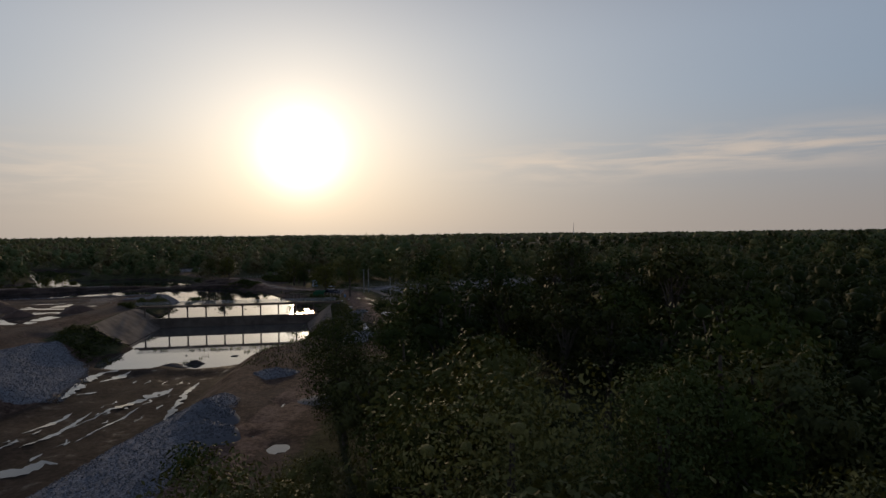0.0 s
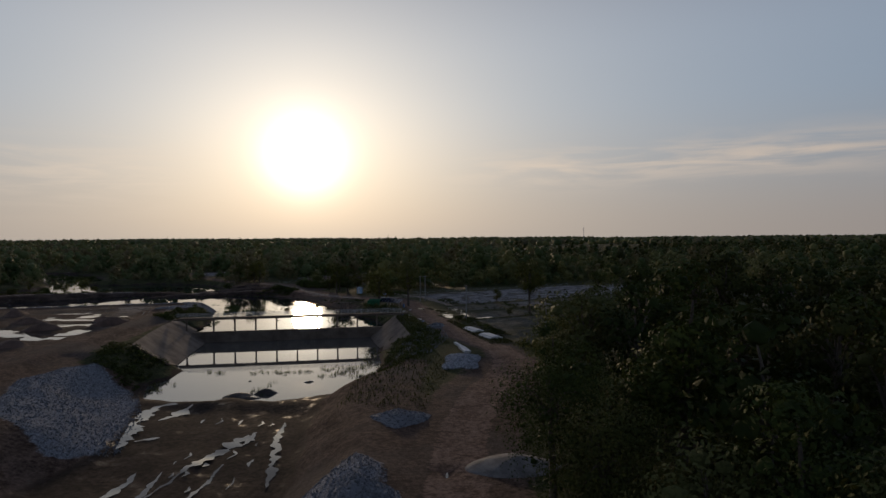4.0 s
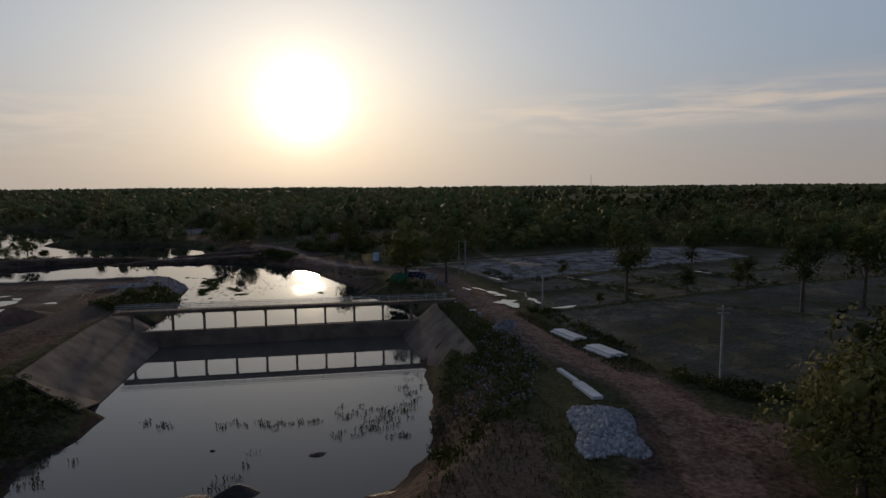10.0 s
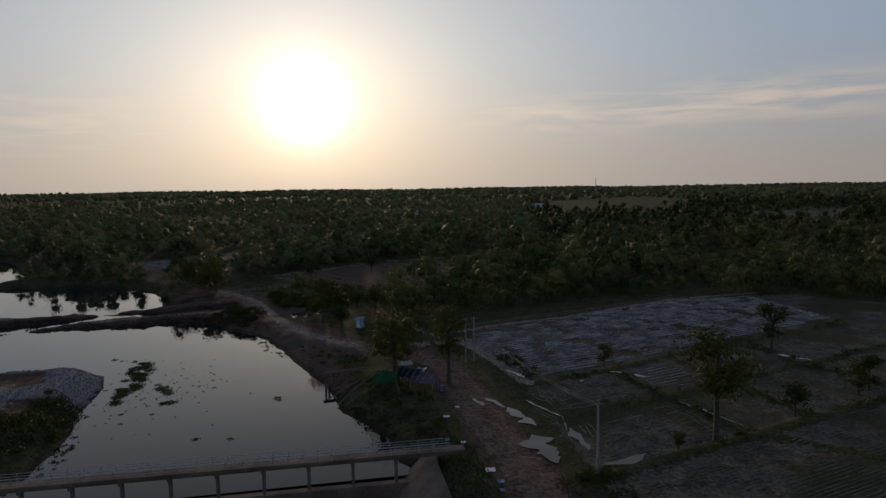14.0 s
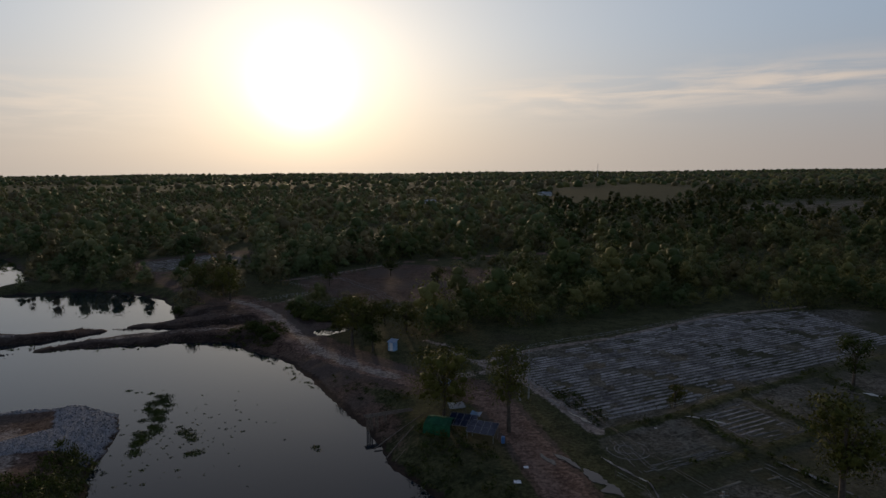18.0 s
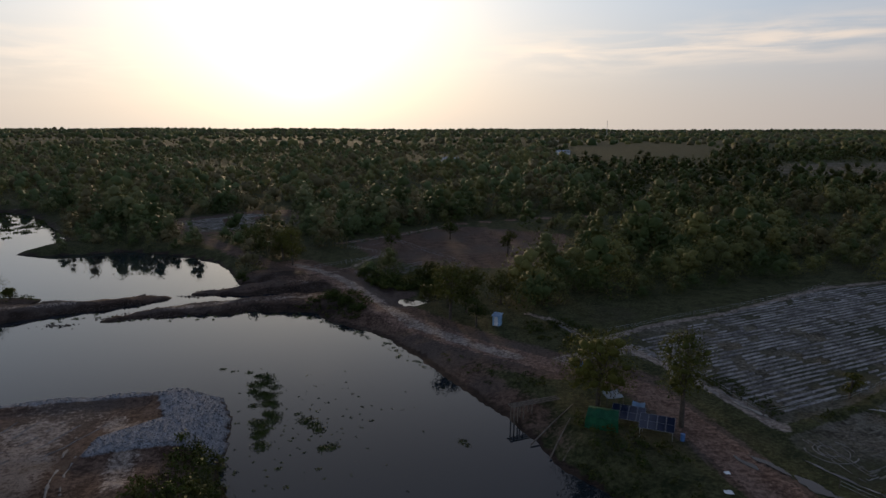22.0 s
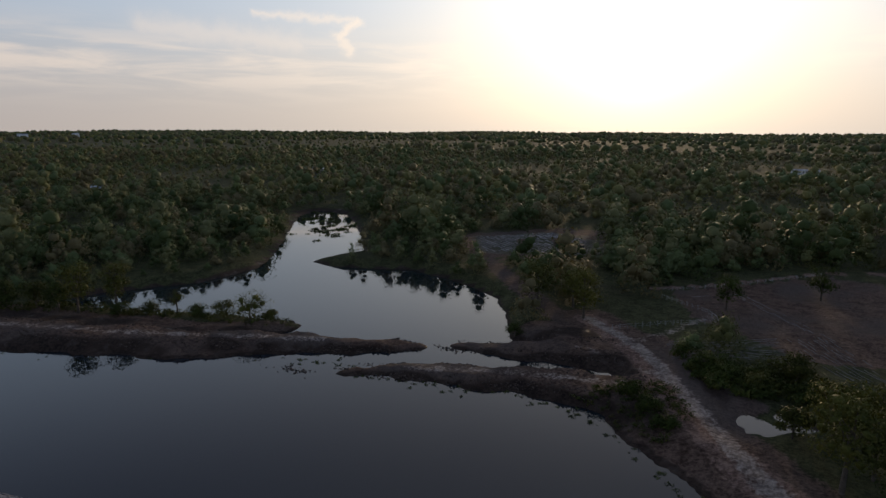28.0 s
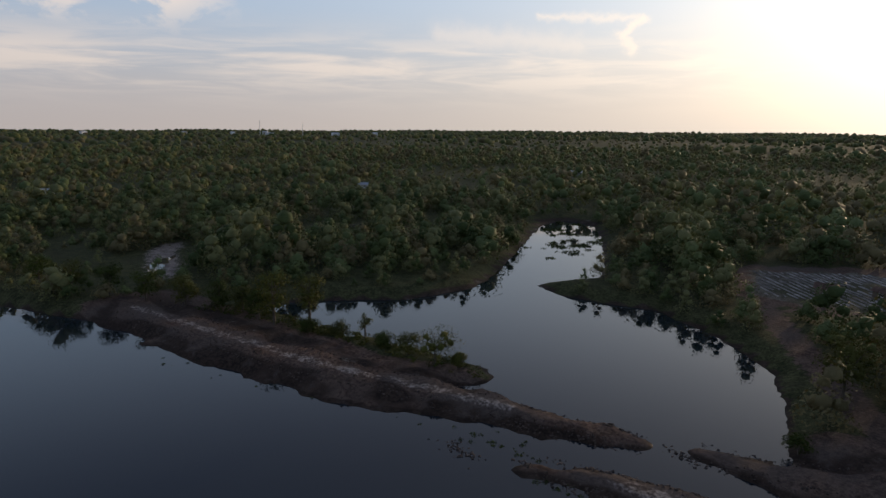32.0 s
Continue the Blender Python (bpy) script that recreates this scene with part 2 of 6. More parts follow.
# lighter leaf copies for the western woods, with the haze put into their colour
HAZED = [leaf_material("leaf_hazed_green", (0.084, 0.112, 0.047), (0.123, 0.152, 0.063), (0.166, 0.177, 0.073), 0.2),
        leaf_material("leaf_hazed_olive", (0.120, 0.130, 0.057), (0.168, 0.168, 0.071), (0.208, 0.192, 0.083), 0.2),
        leaf_material("leaf_hazed_brown", (0.120, 0.105, 0.057), (0.163, 0.140, 0.070), (0.198, 0.166, 0.078), 0.2)]
BARK = plain("bark", (0.050, 0.038, 0.028), (0.12, 0.095, 0.072), 0.9, 2.0, 18.0, 0.7, 0.05)
CONCRETE = plain("concrete_stained", (0.082, 0.060, 0.046), (0.190, 0.147, 0.113), 0.95, 0.35, 4.0, 0.3, 0.03)
CONCRETE_POLE = plain("concrete_weathered", (0.20, 0.20, 0.19), (0.34, 0.335, 0.32), 0.85, 0.8, 9.0, 0.25, 0.02)
CONCRETE_NEW = plain("concrete_pale", (0.48, 0.48, 0.47), (0.66, 0.66, 0.65), 0.75, 0.8, 9.0, 0.25, 0.02, by_object=0.3)
STEEL = plain("galvanised_steel", (0.40, 0.41, 0.42), (0.58, 0.59, 0.60), 0.45, 2.0, 20.0, 0.1, 0.005, metal=0.8)
DIRT_PILE = plain("heaped_earth", (0.075, 0.045, 0.032), (0.14, 0.085, 0.06), 0.95, 0.6, 5.0, 0.8, 0.2)


def rubble(name, lift):
    """Broken stone: each piece its own tone."""
    m, n = material(name)
    at = n.add("ShaderNodeTexCoord").outputs["Object"]
    own = n.add("ShaderNodeNewGeometry").outputs["Random Per Island"]
    fine = n.noise(at, 9.0, 4)
    tone = n.mix(n.math("POWER", own, 1.4), (0.105 * lift, 0.108 * lift, 0.115 * lift), (0.25 * lift, 0.255 * lift, 0.268 * lift))
    finish(n, n.mix(n.ramp(fine, 0.3, 0.7), n.mix(0.35, tone, (0.05, 0.05, 0.055)), tone), 0.85, fine, 0.5, 0.05)
    return m


STONE = rubble("grey_rubble", 1.0)
PALE_STONE = rubble("pale_rubble", 1.9)
WOOD = plain("weathered_wood", (0.10, 0.075, 0.055), (0.21, 0.17, 0.13), 0.85, 2.0, 30.0, 0.5, 0.02)


def water_material(name, tint, ripple, bend):
    m, n = material(name)
    at = n.add("ShaderNodeTexCoord").outputs["Object"]
    big = n.noise(at, 0.05, 3.0)
    small = n.noise(n.vec("MULTIPLY", at, (1.0, 0.55, 1.0)), 1.4, 3.0, 0.5)
    waves = n.math("MULTIPLY", small, n.ramp(big, 0.40, 0.66))
    finish(n, tint, n.math("ADD", 0.015, n.math("MULTIPLY", n.ramp(big, 0.42, 0.7), 0.05)), waves, ripple, 0.02, 0.0, 0.5).inputs["IOR"].default_value = bend
    return m


WATER = water_material("still_water", (0.012, 0.017, 0.022), 0.13, 1.37)
SILTY = water_material("silty_basin_water", (0.085, 0.080, 0.072), 0.10, 1.46)
PUDDLE = water_material("puddle_water", (0.06, 0.05, 0.04), 0.05, 1.40)


def ground_material():
    m, n = material("ground_earth_and_grass")
    at = n.add("ShaderNodeTexCoord").outputs["Object"]

    def mask(name):
        a = n.add("ShaderNodeAttribute")
        a.attribute_name = name
        return a.outputs["Fac"]

    n1, n2, n3, n4 = n.noise(at, 0.045, 4), n.noise(at, 0.35, 6, 0.65), n.noise(at, 1.7, 6, 0.7), n.noise(at, 7.0, 5, 0.7)
    patch = n.ramp(n.math("ADD", n.math("MULTIPLY", n2, 0.55), n.math("MULTIPLY", n3, 0.45)), 0.38, 0.60)
    speck = n.math("ADD", 0.6, n.math("MULTIPLY", n.ramp(n.math("ADD", n.math("MULTIPLY", n3, 0.5), n.math("MULTIPLY", n4, 0.5)), 0.36, 0.64), 0.8))
    grass = n.mix(patch, (0.024, 0.029, 0.012), (0.064, 0.064, 0.028))
    grass = n.mix(n.ramp(n1, 0.55, 0.75), grass, (0.048, 0.044, 0.026))
    soil = n.mix(patch, (0.046, 0.028, 0.020), (0.120, 0.080, 0.060))
    soil = n.mix(n.ramp(n1, 0.42, 0.66), soil, (0.080, 0.062, 0.052))
    road = n.mix(patch, (0.085, 0.052, 0.039), (0.195, 0.130, 0.100))
    field = n.mix(patch, (0.042, 0.037, 0.027), (0.140, 0.127, 0.100))
    field = n.mix(n.ramp(n1, 0.42, 0.60), field, (0.050, 0.050, 0.028))
    mud = n.mix(patch, (0.017, 0.0115, 0.009), (0.040, 0.027, 0.020))
    rub = n.mix(n.ramp(n4, 0.35, 0.65), (0.10, 0.105, 0.115), (0.24, 0.248, 0.265))
    sand = n.mix(patch, (0.115, 0.090, 0.076), (0.27, 0.225, 0.190))
    wob = n.math("MULTIPLY", n.math("SUBTRACT", n.math("ADD", n.math("MULTIPLY", n3, 0.6), n.math("MULTIPLY", n2, 0.6)), 0.6), 1.5)

    def soft(name):
        return n.ramp(n.math("ADD", mask(name), wob), 0.35, 0.65)

    c = n.mix(soft("soil"), grass, soil)
    c = n.mix(soft("field"), c, field)
    c = n.mix(soft("road"), c, road)
    c = n.mix(soft("sand"), c, sand)
    c = n.mix(soft("gravel"), c, rub)
    wet = soft("mud")
    c = n.mix(wet, c, mud)
    c = n.mix(1.0, c, n.mix(n.math("MULTIPLY", speck, 0.62), (0, 0, 0), (1.667, 1.667, 1.667)), "MULTIPLY")
    rough = n.math("SUBTRACT", 0.95, n.math("MULTIPLY", n.math("MULTIPLY", wet, n.ramp(n2, 0.55, 0.70)), 0.5))
    relief = n.math("ADD", n.math("MULTIPLY", n3, 0.7), n.math("MULTIPLY", n4, 0.3))
    finish(n, c, rough, relief, n.math("SUBTRACT", 0.8, n.math("MULTIPLY", wet, 0.55)), 0.35, 0.0, n.math("ADD", 0.07, n.math("MULTIPLY", wet, 0.05)))
    return m


GROUND = ground_material()

# ---- mesh helpers ----


def mesh_of(name, verts, faces, mat=None, smooth=False, normals=None):
    """A mesh from arrays: faces is an (n, 3) or (n, 4) array; foliage brings the normals of its clumps."""
    verts, faces = np.asarray(verts, "f4"), np.asarray(faces, "i4")
    me = bpy.data.meshes.new(name)
    k = faces.shape[1]
    me.vertices.add(len(verts)), me.loops.add(faces.size), me.polygons.add(len(faces))
    me.vertices.foreach_set("co", verts.ravel())
    me.loops.foreach_set("vertex_index", faces.ravel())
    me.polygons.foreach_set("loop_start", np.arange(0, faces.size, k, dtype="i4"))
    me.polygons.foreach_set("use_smooth", np.full(len(faces), smooth))
    me.update(calc_edges=True)
    if normals is not None:
        me.attributes.new("custom_normal", "FLOAT_VECTOR", "POINT").data.foreach_set("vector", np.asarray(normals, "f4").ravel())
    if mat:
        me.materials.append(mat)
    return me


def part(name, bm, mat, parent=None, label=""):
    """Links a bmesh, or a finished mesh, as one mesh object under a thing."""
    if isinstance(bm, bpy.types.Mesh):
        me = bm
    else:
        me = bpy.data.meshes.new(name)
        bm.normal_update(), bm.to_mesh(me), bm.free()
        me.materials.append(mat)
    ob = new(name, me)
    ob.parent = parent
    return tagged(ob, label)


def thing(name, m, label, category, group="", kind=""):
    ob = new(name)
    ob.matrix_world = m
    ob.empty_display_size = 0.3
    return tagged(ob, label, category, group, kind)


def box(bm, x0, x1, y0, y1, z0, z1, bevel=0.0, m=None):
    made = bmesh.ops.create_cube(bm, size=1.0)["verts"]
    mat = Matrix.Translation(((x0 + x1) / 2, (y0 + y1) / 2, (z0 + z1) / 2)) @ Matrix.Diagonal((x1 - x0, y1 - y0, z1 - z0, 1))
    bmesh.ops.transform(bm, matrix=(m @ mat if m else mat), verts=made)
    if bevel:
        edges = list({e for v in made for e in v.link_edges})
        bmesh.ops.bevel(bm, geom=edges, offset=bevel, segments=1, affect="EDGES")
    return bm


def rod(bm, a, b, r0, r1=None, sides=8):
    """A tapered round bar from a to b."""
    a, b = Vector(a), Vector(b)
    d = b - a
    made = bmesh.ops.create_cone(bm, cap_ends=True, segments=sides, radius1=r0, radius2=r0 if r1 is None else r1, depth=d.length)["verts"]
    bmesh.ops.transform(bm, matrix=Matrix.Translation((a + b) / 2) @ d.to_track_quat("Z", "Y").to_matrix().to_4x4(), verts=made)
    return bm


def B():
    return bmesh.new()


# ---- the lie of the land ----
UP_Z, LOW_Z = -2.15, -4.75
UPPER = [(-38, 190), (-42, 203), (-47, 209), (-51, 214), (-53, 220), (-56, 227), (-60, 232), (-64, 240), (-67, 245), (-75, 258), (-82, 266), (-89, 271), (-93, 276),
         (-94, 286), (-97, 296), (-106, 299), (-118, 301), (-121, 306), (-128, 320), (-135, 330), (-150, 340), (-170, 347), (-182, 342), (-195, 338.5), (-206, 341.5),
         (-203, 348), (-199, 360), (-208, 374), (-216, 383), (-240, 412), (-264, 438), (-276, 443), (-288, 442), (-285, 424), (-270, 405), (-252, 382), (-223, 343), (-212, 325),
         (-213, 304), (-225, 286), (-232, 262), (-238, 246), (-240, 236), (-265, 221), (-300, 205), (-330, 195), (-300, 178), (-250, 190), (-200, 206), (-150, 222),
         (-121, 231), (-106, 235), (-99, 233.5), (-95, 226), (-92, 213), (-88, 205), (-86, 195), (-85, 187), (-83, 181.5)]
LOWER = [(-70, 128), (-65, 126), (-58, 127), (-49, 125), (-41, 129), (-38, 131), (-35, 138), (-35, 155), (-36, 164), (-38.5, 178), (-39, 190), (-82, 181), (-80, 168), (-77, 149), (-74, 138)]
CANAL = [(-70, 130), (-64, 113), (-60, 100), (-62, 90), (-61, 60), (-57, 0), (-44, 0), (-42, 50), (-40, 70), (-38.5, 88), (-41, 106), (-42, 118), (-41, 131)]
DAM_WEST = [(-238, 246, 4, -0.1), (-221, 251, 3.6, 0.0), (-206, 256, 3.2, 0.0), (-191, 261.5, 2.6, 0.1), (-179, 265.5, 2.8, 0.1), (-165, 273.5, 2.2, -0.1), (-150, 281, 1.6, -0.5), (-140, 286, 1.2, -1.1), (-132.5, 290, 0.6, -1.6)]
BANK_WEST = [(-228, 257, 9, -0.5), (-212, 263, 8, -0.6), (-199, 269, 7, -0.8), (-184, 276, 6, -1.0), (-168, 284, 3.5, -1.2)]
DAM_EAST = [(-127, 294, 0.8, -1.7), (-120, 296.5, 1.5, -1.2), (-110, 299.5, 2.5, -0.7), (-101, 302, 2.6, -0.2), (-97, 302.5, 2.4, 0.0)]
ISLAND = [(-137, 274, 0.6, -1.6), (-129, 277.5, 1.6, -1.1), (-118, 281, 2.0, -0.9), (-108, 284.5, 2.6, -0.7), (-98, 285.5, 3.5, -0.4), (-88, 287, 5, 0.0)]
ROAD = [(-26, 10), (-23, 45), (-20.5, 75), (-19, 95), (-16, 111), (-12.5, 121), (-10, 131), (-10.5, 144), (-15, 155), (-20, 167), (-22, 180), (-26, 197), (-30, 215), (-34, 232), (-40, 239), (-48, 243), (-60, 253), (-71, 265), (-77, 273), (-84, 285), (-92, 300), (-100, 310), (-108, 319)]


def inside(px, py, poly):
    hit = np.zeros(px.shape, bool)
    for (x0, y0), (x1, y1) in zip(poly, poly[1:] + poly[:1]):
        if y0 != y1:
            hit ^= ((y0 > py) != (y1 > py)) & (px < (x1 - x0) * (py - y0) / (y1 - y0) + x0)
    return hit


def to_line(px, py, line, closed=False):
    """The distance to a line, and how far along it (in its own units of vertices) the nearest point lies."""
    best, along = np.full(px.shape, 1e9), np.zeros(px.shape)
    ends = line[1:] + line[:1] if closed else line[1:]
    for i, (a, b) in enumerate(zip(line, ends)):
        dx, dy = b[0] - a[0], b[1] - a[1]
        t = np.clip(((px - a[0]) * dx + (py - a[1]) * dy) / (dx * dx + dy * dy), 0, 1)
        d = np.hypot(px - a[0] - t * dx, py - a[1] - t * dy)
        near_it = d < best
        best, along = np.where(near_it, d, best), np.where(near_it, i + t, along)
    return best, along


def signed(px, py, poly):
    d, _ = to_line(px, py, poly, True)
    return np.where(inside(px, py, poly), -d, d)


def smooth(x, a, b):
    t = np.clip((x - a) / (b - a), 0, 1)
    return t * t * (3 - 2 * t)


def lattice(ix, iy, seed):
    h = (ix.astype(np.int64) * 374761393 + iy.astype(np.int64) * 668265263 + seed * 1274126177) & 0xFFFFFFFF
    h = ((h ^ (h >> 13)) * 1274126177) & 0xFFFFFFFF
    return ((h ^ (h >> 16)) & 0xFFFF) / 65535.0


def rough_noise(px, py, size, seed=0, octaves=3):
    """Value noise in 0..1 with features of that size in metres."""
    out, amp, norm = 0.0, 1.0, 0.0
    for o in range(octaves):
        u, v = px / size * 2 ** o + 17.3 * o, py / size * 2 ** o - 9.1 * o
        iu, iv = np.floor(u), np.floor(v)
        fu, fv = u - iu, v - iv
        fu, fv = fu * fu * (3 - 2 * fu), fv * fv * (3 - 2 * fv)
        a, b = lattice(iu, iv, seed + o), lattice(iu + 1, iv, seed + o)
        c, d = lattice(iu, iv + 1, seed + o), lattice(iu + 1, iv + 1, seed + o)
        out, norm = out + amp * ((a * (1 - fu) + b * fu) * (1 - fv) + (c * (1 - fu) + d * fu) * fv), norm + amp
        amp *= 0.5
    return out / norm


def strip(px, py, h, line, slope=3.2, seed=5):
    """Raises a bank with a flat crest along a line of (x, y, half width, height)."""
    d, k = to_line(px, py, line)
    i = np.arange(len(line))
    half = np.interp(k, i, [p[2] for p in line])
    top = np.interp(k, i, [p[3] for p in line])
    d = d + (rough_noise(px, py, 6.0, seed, 4) - 0.5) * 6.0
    bank = top - np.maximum(d - half, 0) / slope + (rough_noise(px, py, 2.6, seed + 3, 2) - 0.5) * 0.75
    return np.maximum(h, np.minimum(bank, top + 0.3)), d - half


def land(px, py):
    """Height of the ground and the share of each ground cover."""
    px, py = np.asarray(px, float), np.asarray(py, float)
    lump = rough_noise(px, py, 14.0, 1, 4) - 0.5
    h = lump * 0.5 + (rough_noise(px, py, 3.0, 2, 2) - 0.5) * 0.14
    up, low, canal = signed(px, py, UPPER), signed(px, py, LOWER), signed(px, py, CANAL)
    jag = (rough_noise(px, py, 4.0, 8) - 0.5) * 2.2
    # reservoir
    bank = np.where(px > -86, np.interp(py, [150, 200, 235, 262], [4, 5, 9, 9]), 6.0)
    bank = np.where((px < -86) & (py < 240), 5.0, bank)
    u = up + jag * smooth(np.abs(py - 186), 8, 20)
    h = h + (UP_Z - 0.1 - h) * (1 - smooth(u, -0.6, bank)) - np.clip(-u, 0, 6) * 0.3
    # basin below the weir and its outlet
    east = px > -57
    wide = np.where(east, np.interp(py, [90, 130, 150, 162], [9, 9, 8, 5.6]), np.interp(py, [90, 112, 140, 160], [14, 18, 13, 10.5]))
    lo = low + jag * 0.6
    deep = LOW_Z - 0.15
    h = h + (deep - h) * (1 - smooth(lo, -0.4, wide)) * np.where(py < 192 + 0.2 * (px + 50), 1, 0)
    ca = canal + jag * 0.4
    bed = LOW_Z + 0.42 + (rough_noise(px, py, 9, 22, 2) - 0.5) * 0.5 + (rough_noise(px + 0.25 * py, py * 0.15, 2.4, 21, 1) - 0.5) * 0.5
    bed = bed + 0.55 * np.exp(-((py - 122.5 + 0.12 * (px + 55)) / 3.2) ** 2)
    bed = np.where(lo < 0, np.minimum(bed, deep), bed)
    h = np.where((py < 140) & (h > bed), h + (bed - h) * (1 - smooth(ca, -0.5, wide)), h)
    h = np.where(lo < 0, np.minimum(h, LOW_Z - 0.25 - np.clip(-lo, 0, 5) * 0.2), h)
    h = np.where((py < 192 + 0.2 * (px + 50)) | (up > 0), h, np.minimum(h, UP_Z - 0.2 - np.clip(-u, 0, 4) * 0.2))
    for seat in WING_SEATS:
        h = h - 1.1 * smooth(-signed(px, py, seat), 0.0, 1.6)
    lean = np.minimum(0.5, 0.35 - 0.53 * (px - np.interp(py, [128, 147], [-80.5, -82.8]))) - (1 - smooth(py, 128, 143)) * 2.5
    h = np.where((py > 126) & (py < 149.5) & (px < -70) & (px > -92), np.maximum(h, lean), h)
    # banks left standing in the water
    dams = np.full(px.shape, 99.0)
    for line, sd in ((DAM_WEST, 31), (BANK_WEST, 37), (DAM_EAST, 41), (ISLAND, 47)):
        h, d = strip(px, py, h, line, 2.3, sd)
        if line is not BANK_WEST:
            dams = np.minimum(dams, d)
    road, _ = to_line(px, py, ROAD)
    track, _ = to_line(px, py, [(-100, 309), (-115, 318), (-142, 350), (-158, 370), (-177, 398)])
    path, _ = to_line(px, py, [(-101, 352), (-88, 362), (-77, 375), (-62, 393), (-30, 410), (40, 430)])
    h = h + np.exp(-((road - 1.1) / 0.45) ** 2) * -0.07
    yard = inside(px, py, [(-92, 178), (-94, 210), (-97, 233), (-122, 236), (-190, 208), (-260, 178), (-330, 120), (-260, 40), (-80, 95), (-85, 120), (-88, 150)])
    inner = smooth(-signed(px, py, YARD), -2, 5)
    h = h * (1 - inner) + inner * ((rough_noise(px * 0.5 + py * 0.25, py, 5.0, 61, 4) - 0.5) * 0.75 + 0.05)
    h = np.maximum(h, 0.75 - np.maximum(to_line(px, py, LEVEE)[0] - 2.2, 0) / 2.6 + lump * 0.3) if np.any(px < -80) else h
    h = h + 0.9 * smooth(-signed(px, py, GRAVEL_EAST), -1, 2.5)
    tip = smooth(-signed(px, py, GRAVEL_TIP), -2.5, 1.5) * smooth(up, -1.0, 2.5)
    h = h + tip * 0.55
    bund = np.minimum.reduce([to_line(px, py, b)[0] for b in BUNDS])
    pad = smooth(-signed(px, py, PADDY), -3, 2) * smooth(bund, 0.7, 1.6)
    cover = {
        "soil": np.clip(np.maximum.reduce([smooth(dams, 12, 8), 1.0 * yard, np.where((py < 136) | (py > 236), smooth(road, 9, 5), smooth(road, 5.0, 3.2)) * 0.75, smooth(track, 4, 2), smooth(up, 9, 4) * smooth(px, -110, -96) * smooth(py, 200, 235) * 0.8,
                                           smooth(canal, 22, 12) * (py < 135) * (px < -24), (low < 8) * 0.85 * (px > -60) * (py < 150),
                                           1.0 * inside(px, py, CLEARING), 0.8 * inside(px, py, [(-66, 312), (-88, 330), (-96, 352), (-60, 390), (-20, 372), (-30, 320)])]), 0, 1),
        "road": np.maximum.reduce([smooth(road, 3.6, 1.8), smooth(path, 1.8, 0.8) * 0.9, smooth(np.hypot((px + 6) / 1.7, py - 131.5), 9, 1) * 0.6]),
        "field": np.clip(np.maximum(np.maximum(pad, 1.0 * inside(px, py, FAR_PADDY)), 1.0 * inside(px, py, [(-160, 372), (-176, 400), (-150, 425), (-130, 415), (-122, 382)])), 0, 1),
        "gravel": np.clip(np.maximum.reduce([smooth(-signed(px, py, GRAVEL_TIP), -1, 1), smooth(-signed(px, py, GRAVEL_WEST), -1.5, 1.5), smooth(-signed(px, py, GRAVEL_EAST), -1.5, 1.5) * 0.8]), 0, 1),
        "sand": np.maximum.reduce([smooth(to_line(px, py, line)[0], wide_, 0.5) * much for line, wide_, much in SANDY]),
        "mud": np.clip(np.maximum.reduce([inner * (0.25 + 0.45 * rough_noise(px * 0.4, py, 9, 66, 3)), smooth(dams, -1.0, 2.0) * smooth(dams, 9, 5) * rough_noise(px, py, 5, 67) * 1.4 * smooth(to_line(px, py, RED_TRACK)[0], 1.5, 6.0), smooth(ca, 4, 0) * (py < 142), smooth(h, UP_Z + 0.45, UP_Z + 0.1) * (py > 180) * (up < 6), smooth(h, LOW_Z + 0.7, LOW_Z + 0.3) * (low < 8)]), 0, 1),
    }
    h = np.where(inside(px, py, PADDY), h * 0.3 - 0.05, h) + 0.32 * np.exp(-(bund / 0.8) ** 2)
    for x, y, r in PUDDLES:
        h = h - (1.3 if r > 2 else 0.4) * np.exp(-(np.hypot(px - x, (py - y) * 0.8) / (r * (0.45 + 1.1 * rough_noise(px, py, 3.2, 71, 3) if r > 2 else 1.0))) ** 2)
    return h, cover


RED_TRACK = [(-52, 246), (-60, 253), (-71, 265), (-76, 274), (-79.6, 280.5), (-84, 288.5), (-90.6, 300), (-94.6, 306), (-101, 312), (-108, 319)]
SANDY = [([(-32, 252), (-26, 240), (-22, 228), (-19.5, 220)], 2.2, 0.8), ([(-36, 254), (-24, 263), (-3, 273), (30, 294), (60, 304)], 1.6, 0.75), ([(-47, 271), (-42, 267), (-38, 257), (-33, 250)], 1.5, 0.7),
         ([(-44, 245), (-37, 247), (-31, 251)], 4.0, 0.55), ([(-97, 305), (-90, 318), (-84, 335)], 2.5, 0.45), (RED_TRACK, 2.6, 0.8), ([(-88, 292), (-96, 297), (-104, 301)], 2.0, 0.5), ([(-101, 205), (-104, 214), (-109, 221)], 3.0, 0.7), ([(-238, 246), (-206, 256), (-179, 265.5), (-150, 281)], 2.6, 0.5), ([(-128, 278), (-108, 284.5), (-92, 287)], 3.0, 0.5), ([(-112, 196), (-114, 208), (-118, 218)], 8.0, 0.75),
         ([(-340, 318), (-346, 326), (-364, 350), (-371, 380), (-366, 400)], 3.0, 0.7), ([(-266, 258), (-282, 262), (-302, 266), (-312, 272)], 10.0, 0.75),
         ([(-103, 219), (-112, 222), (-130, 226), (-165, 213)], 5.0, 0.42)]
FAR_PADDY = [(226, 694), (278, 789), (409, 837), (392, 765), (273, 602), (190, 615)]
MEADOWS = [[(58, 806), (175, 1323), (401, 1493), (403, 1199), (228, 862)], [(-119, 736), (-119, 855), (-38, 944), (-10, 843), (-40, 739)]]
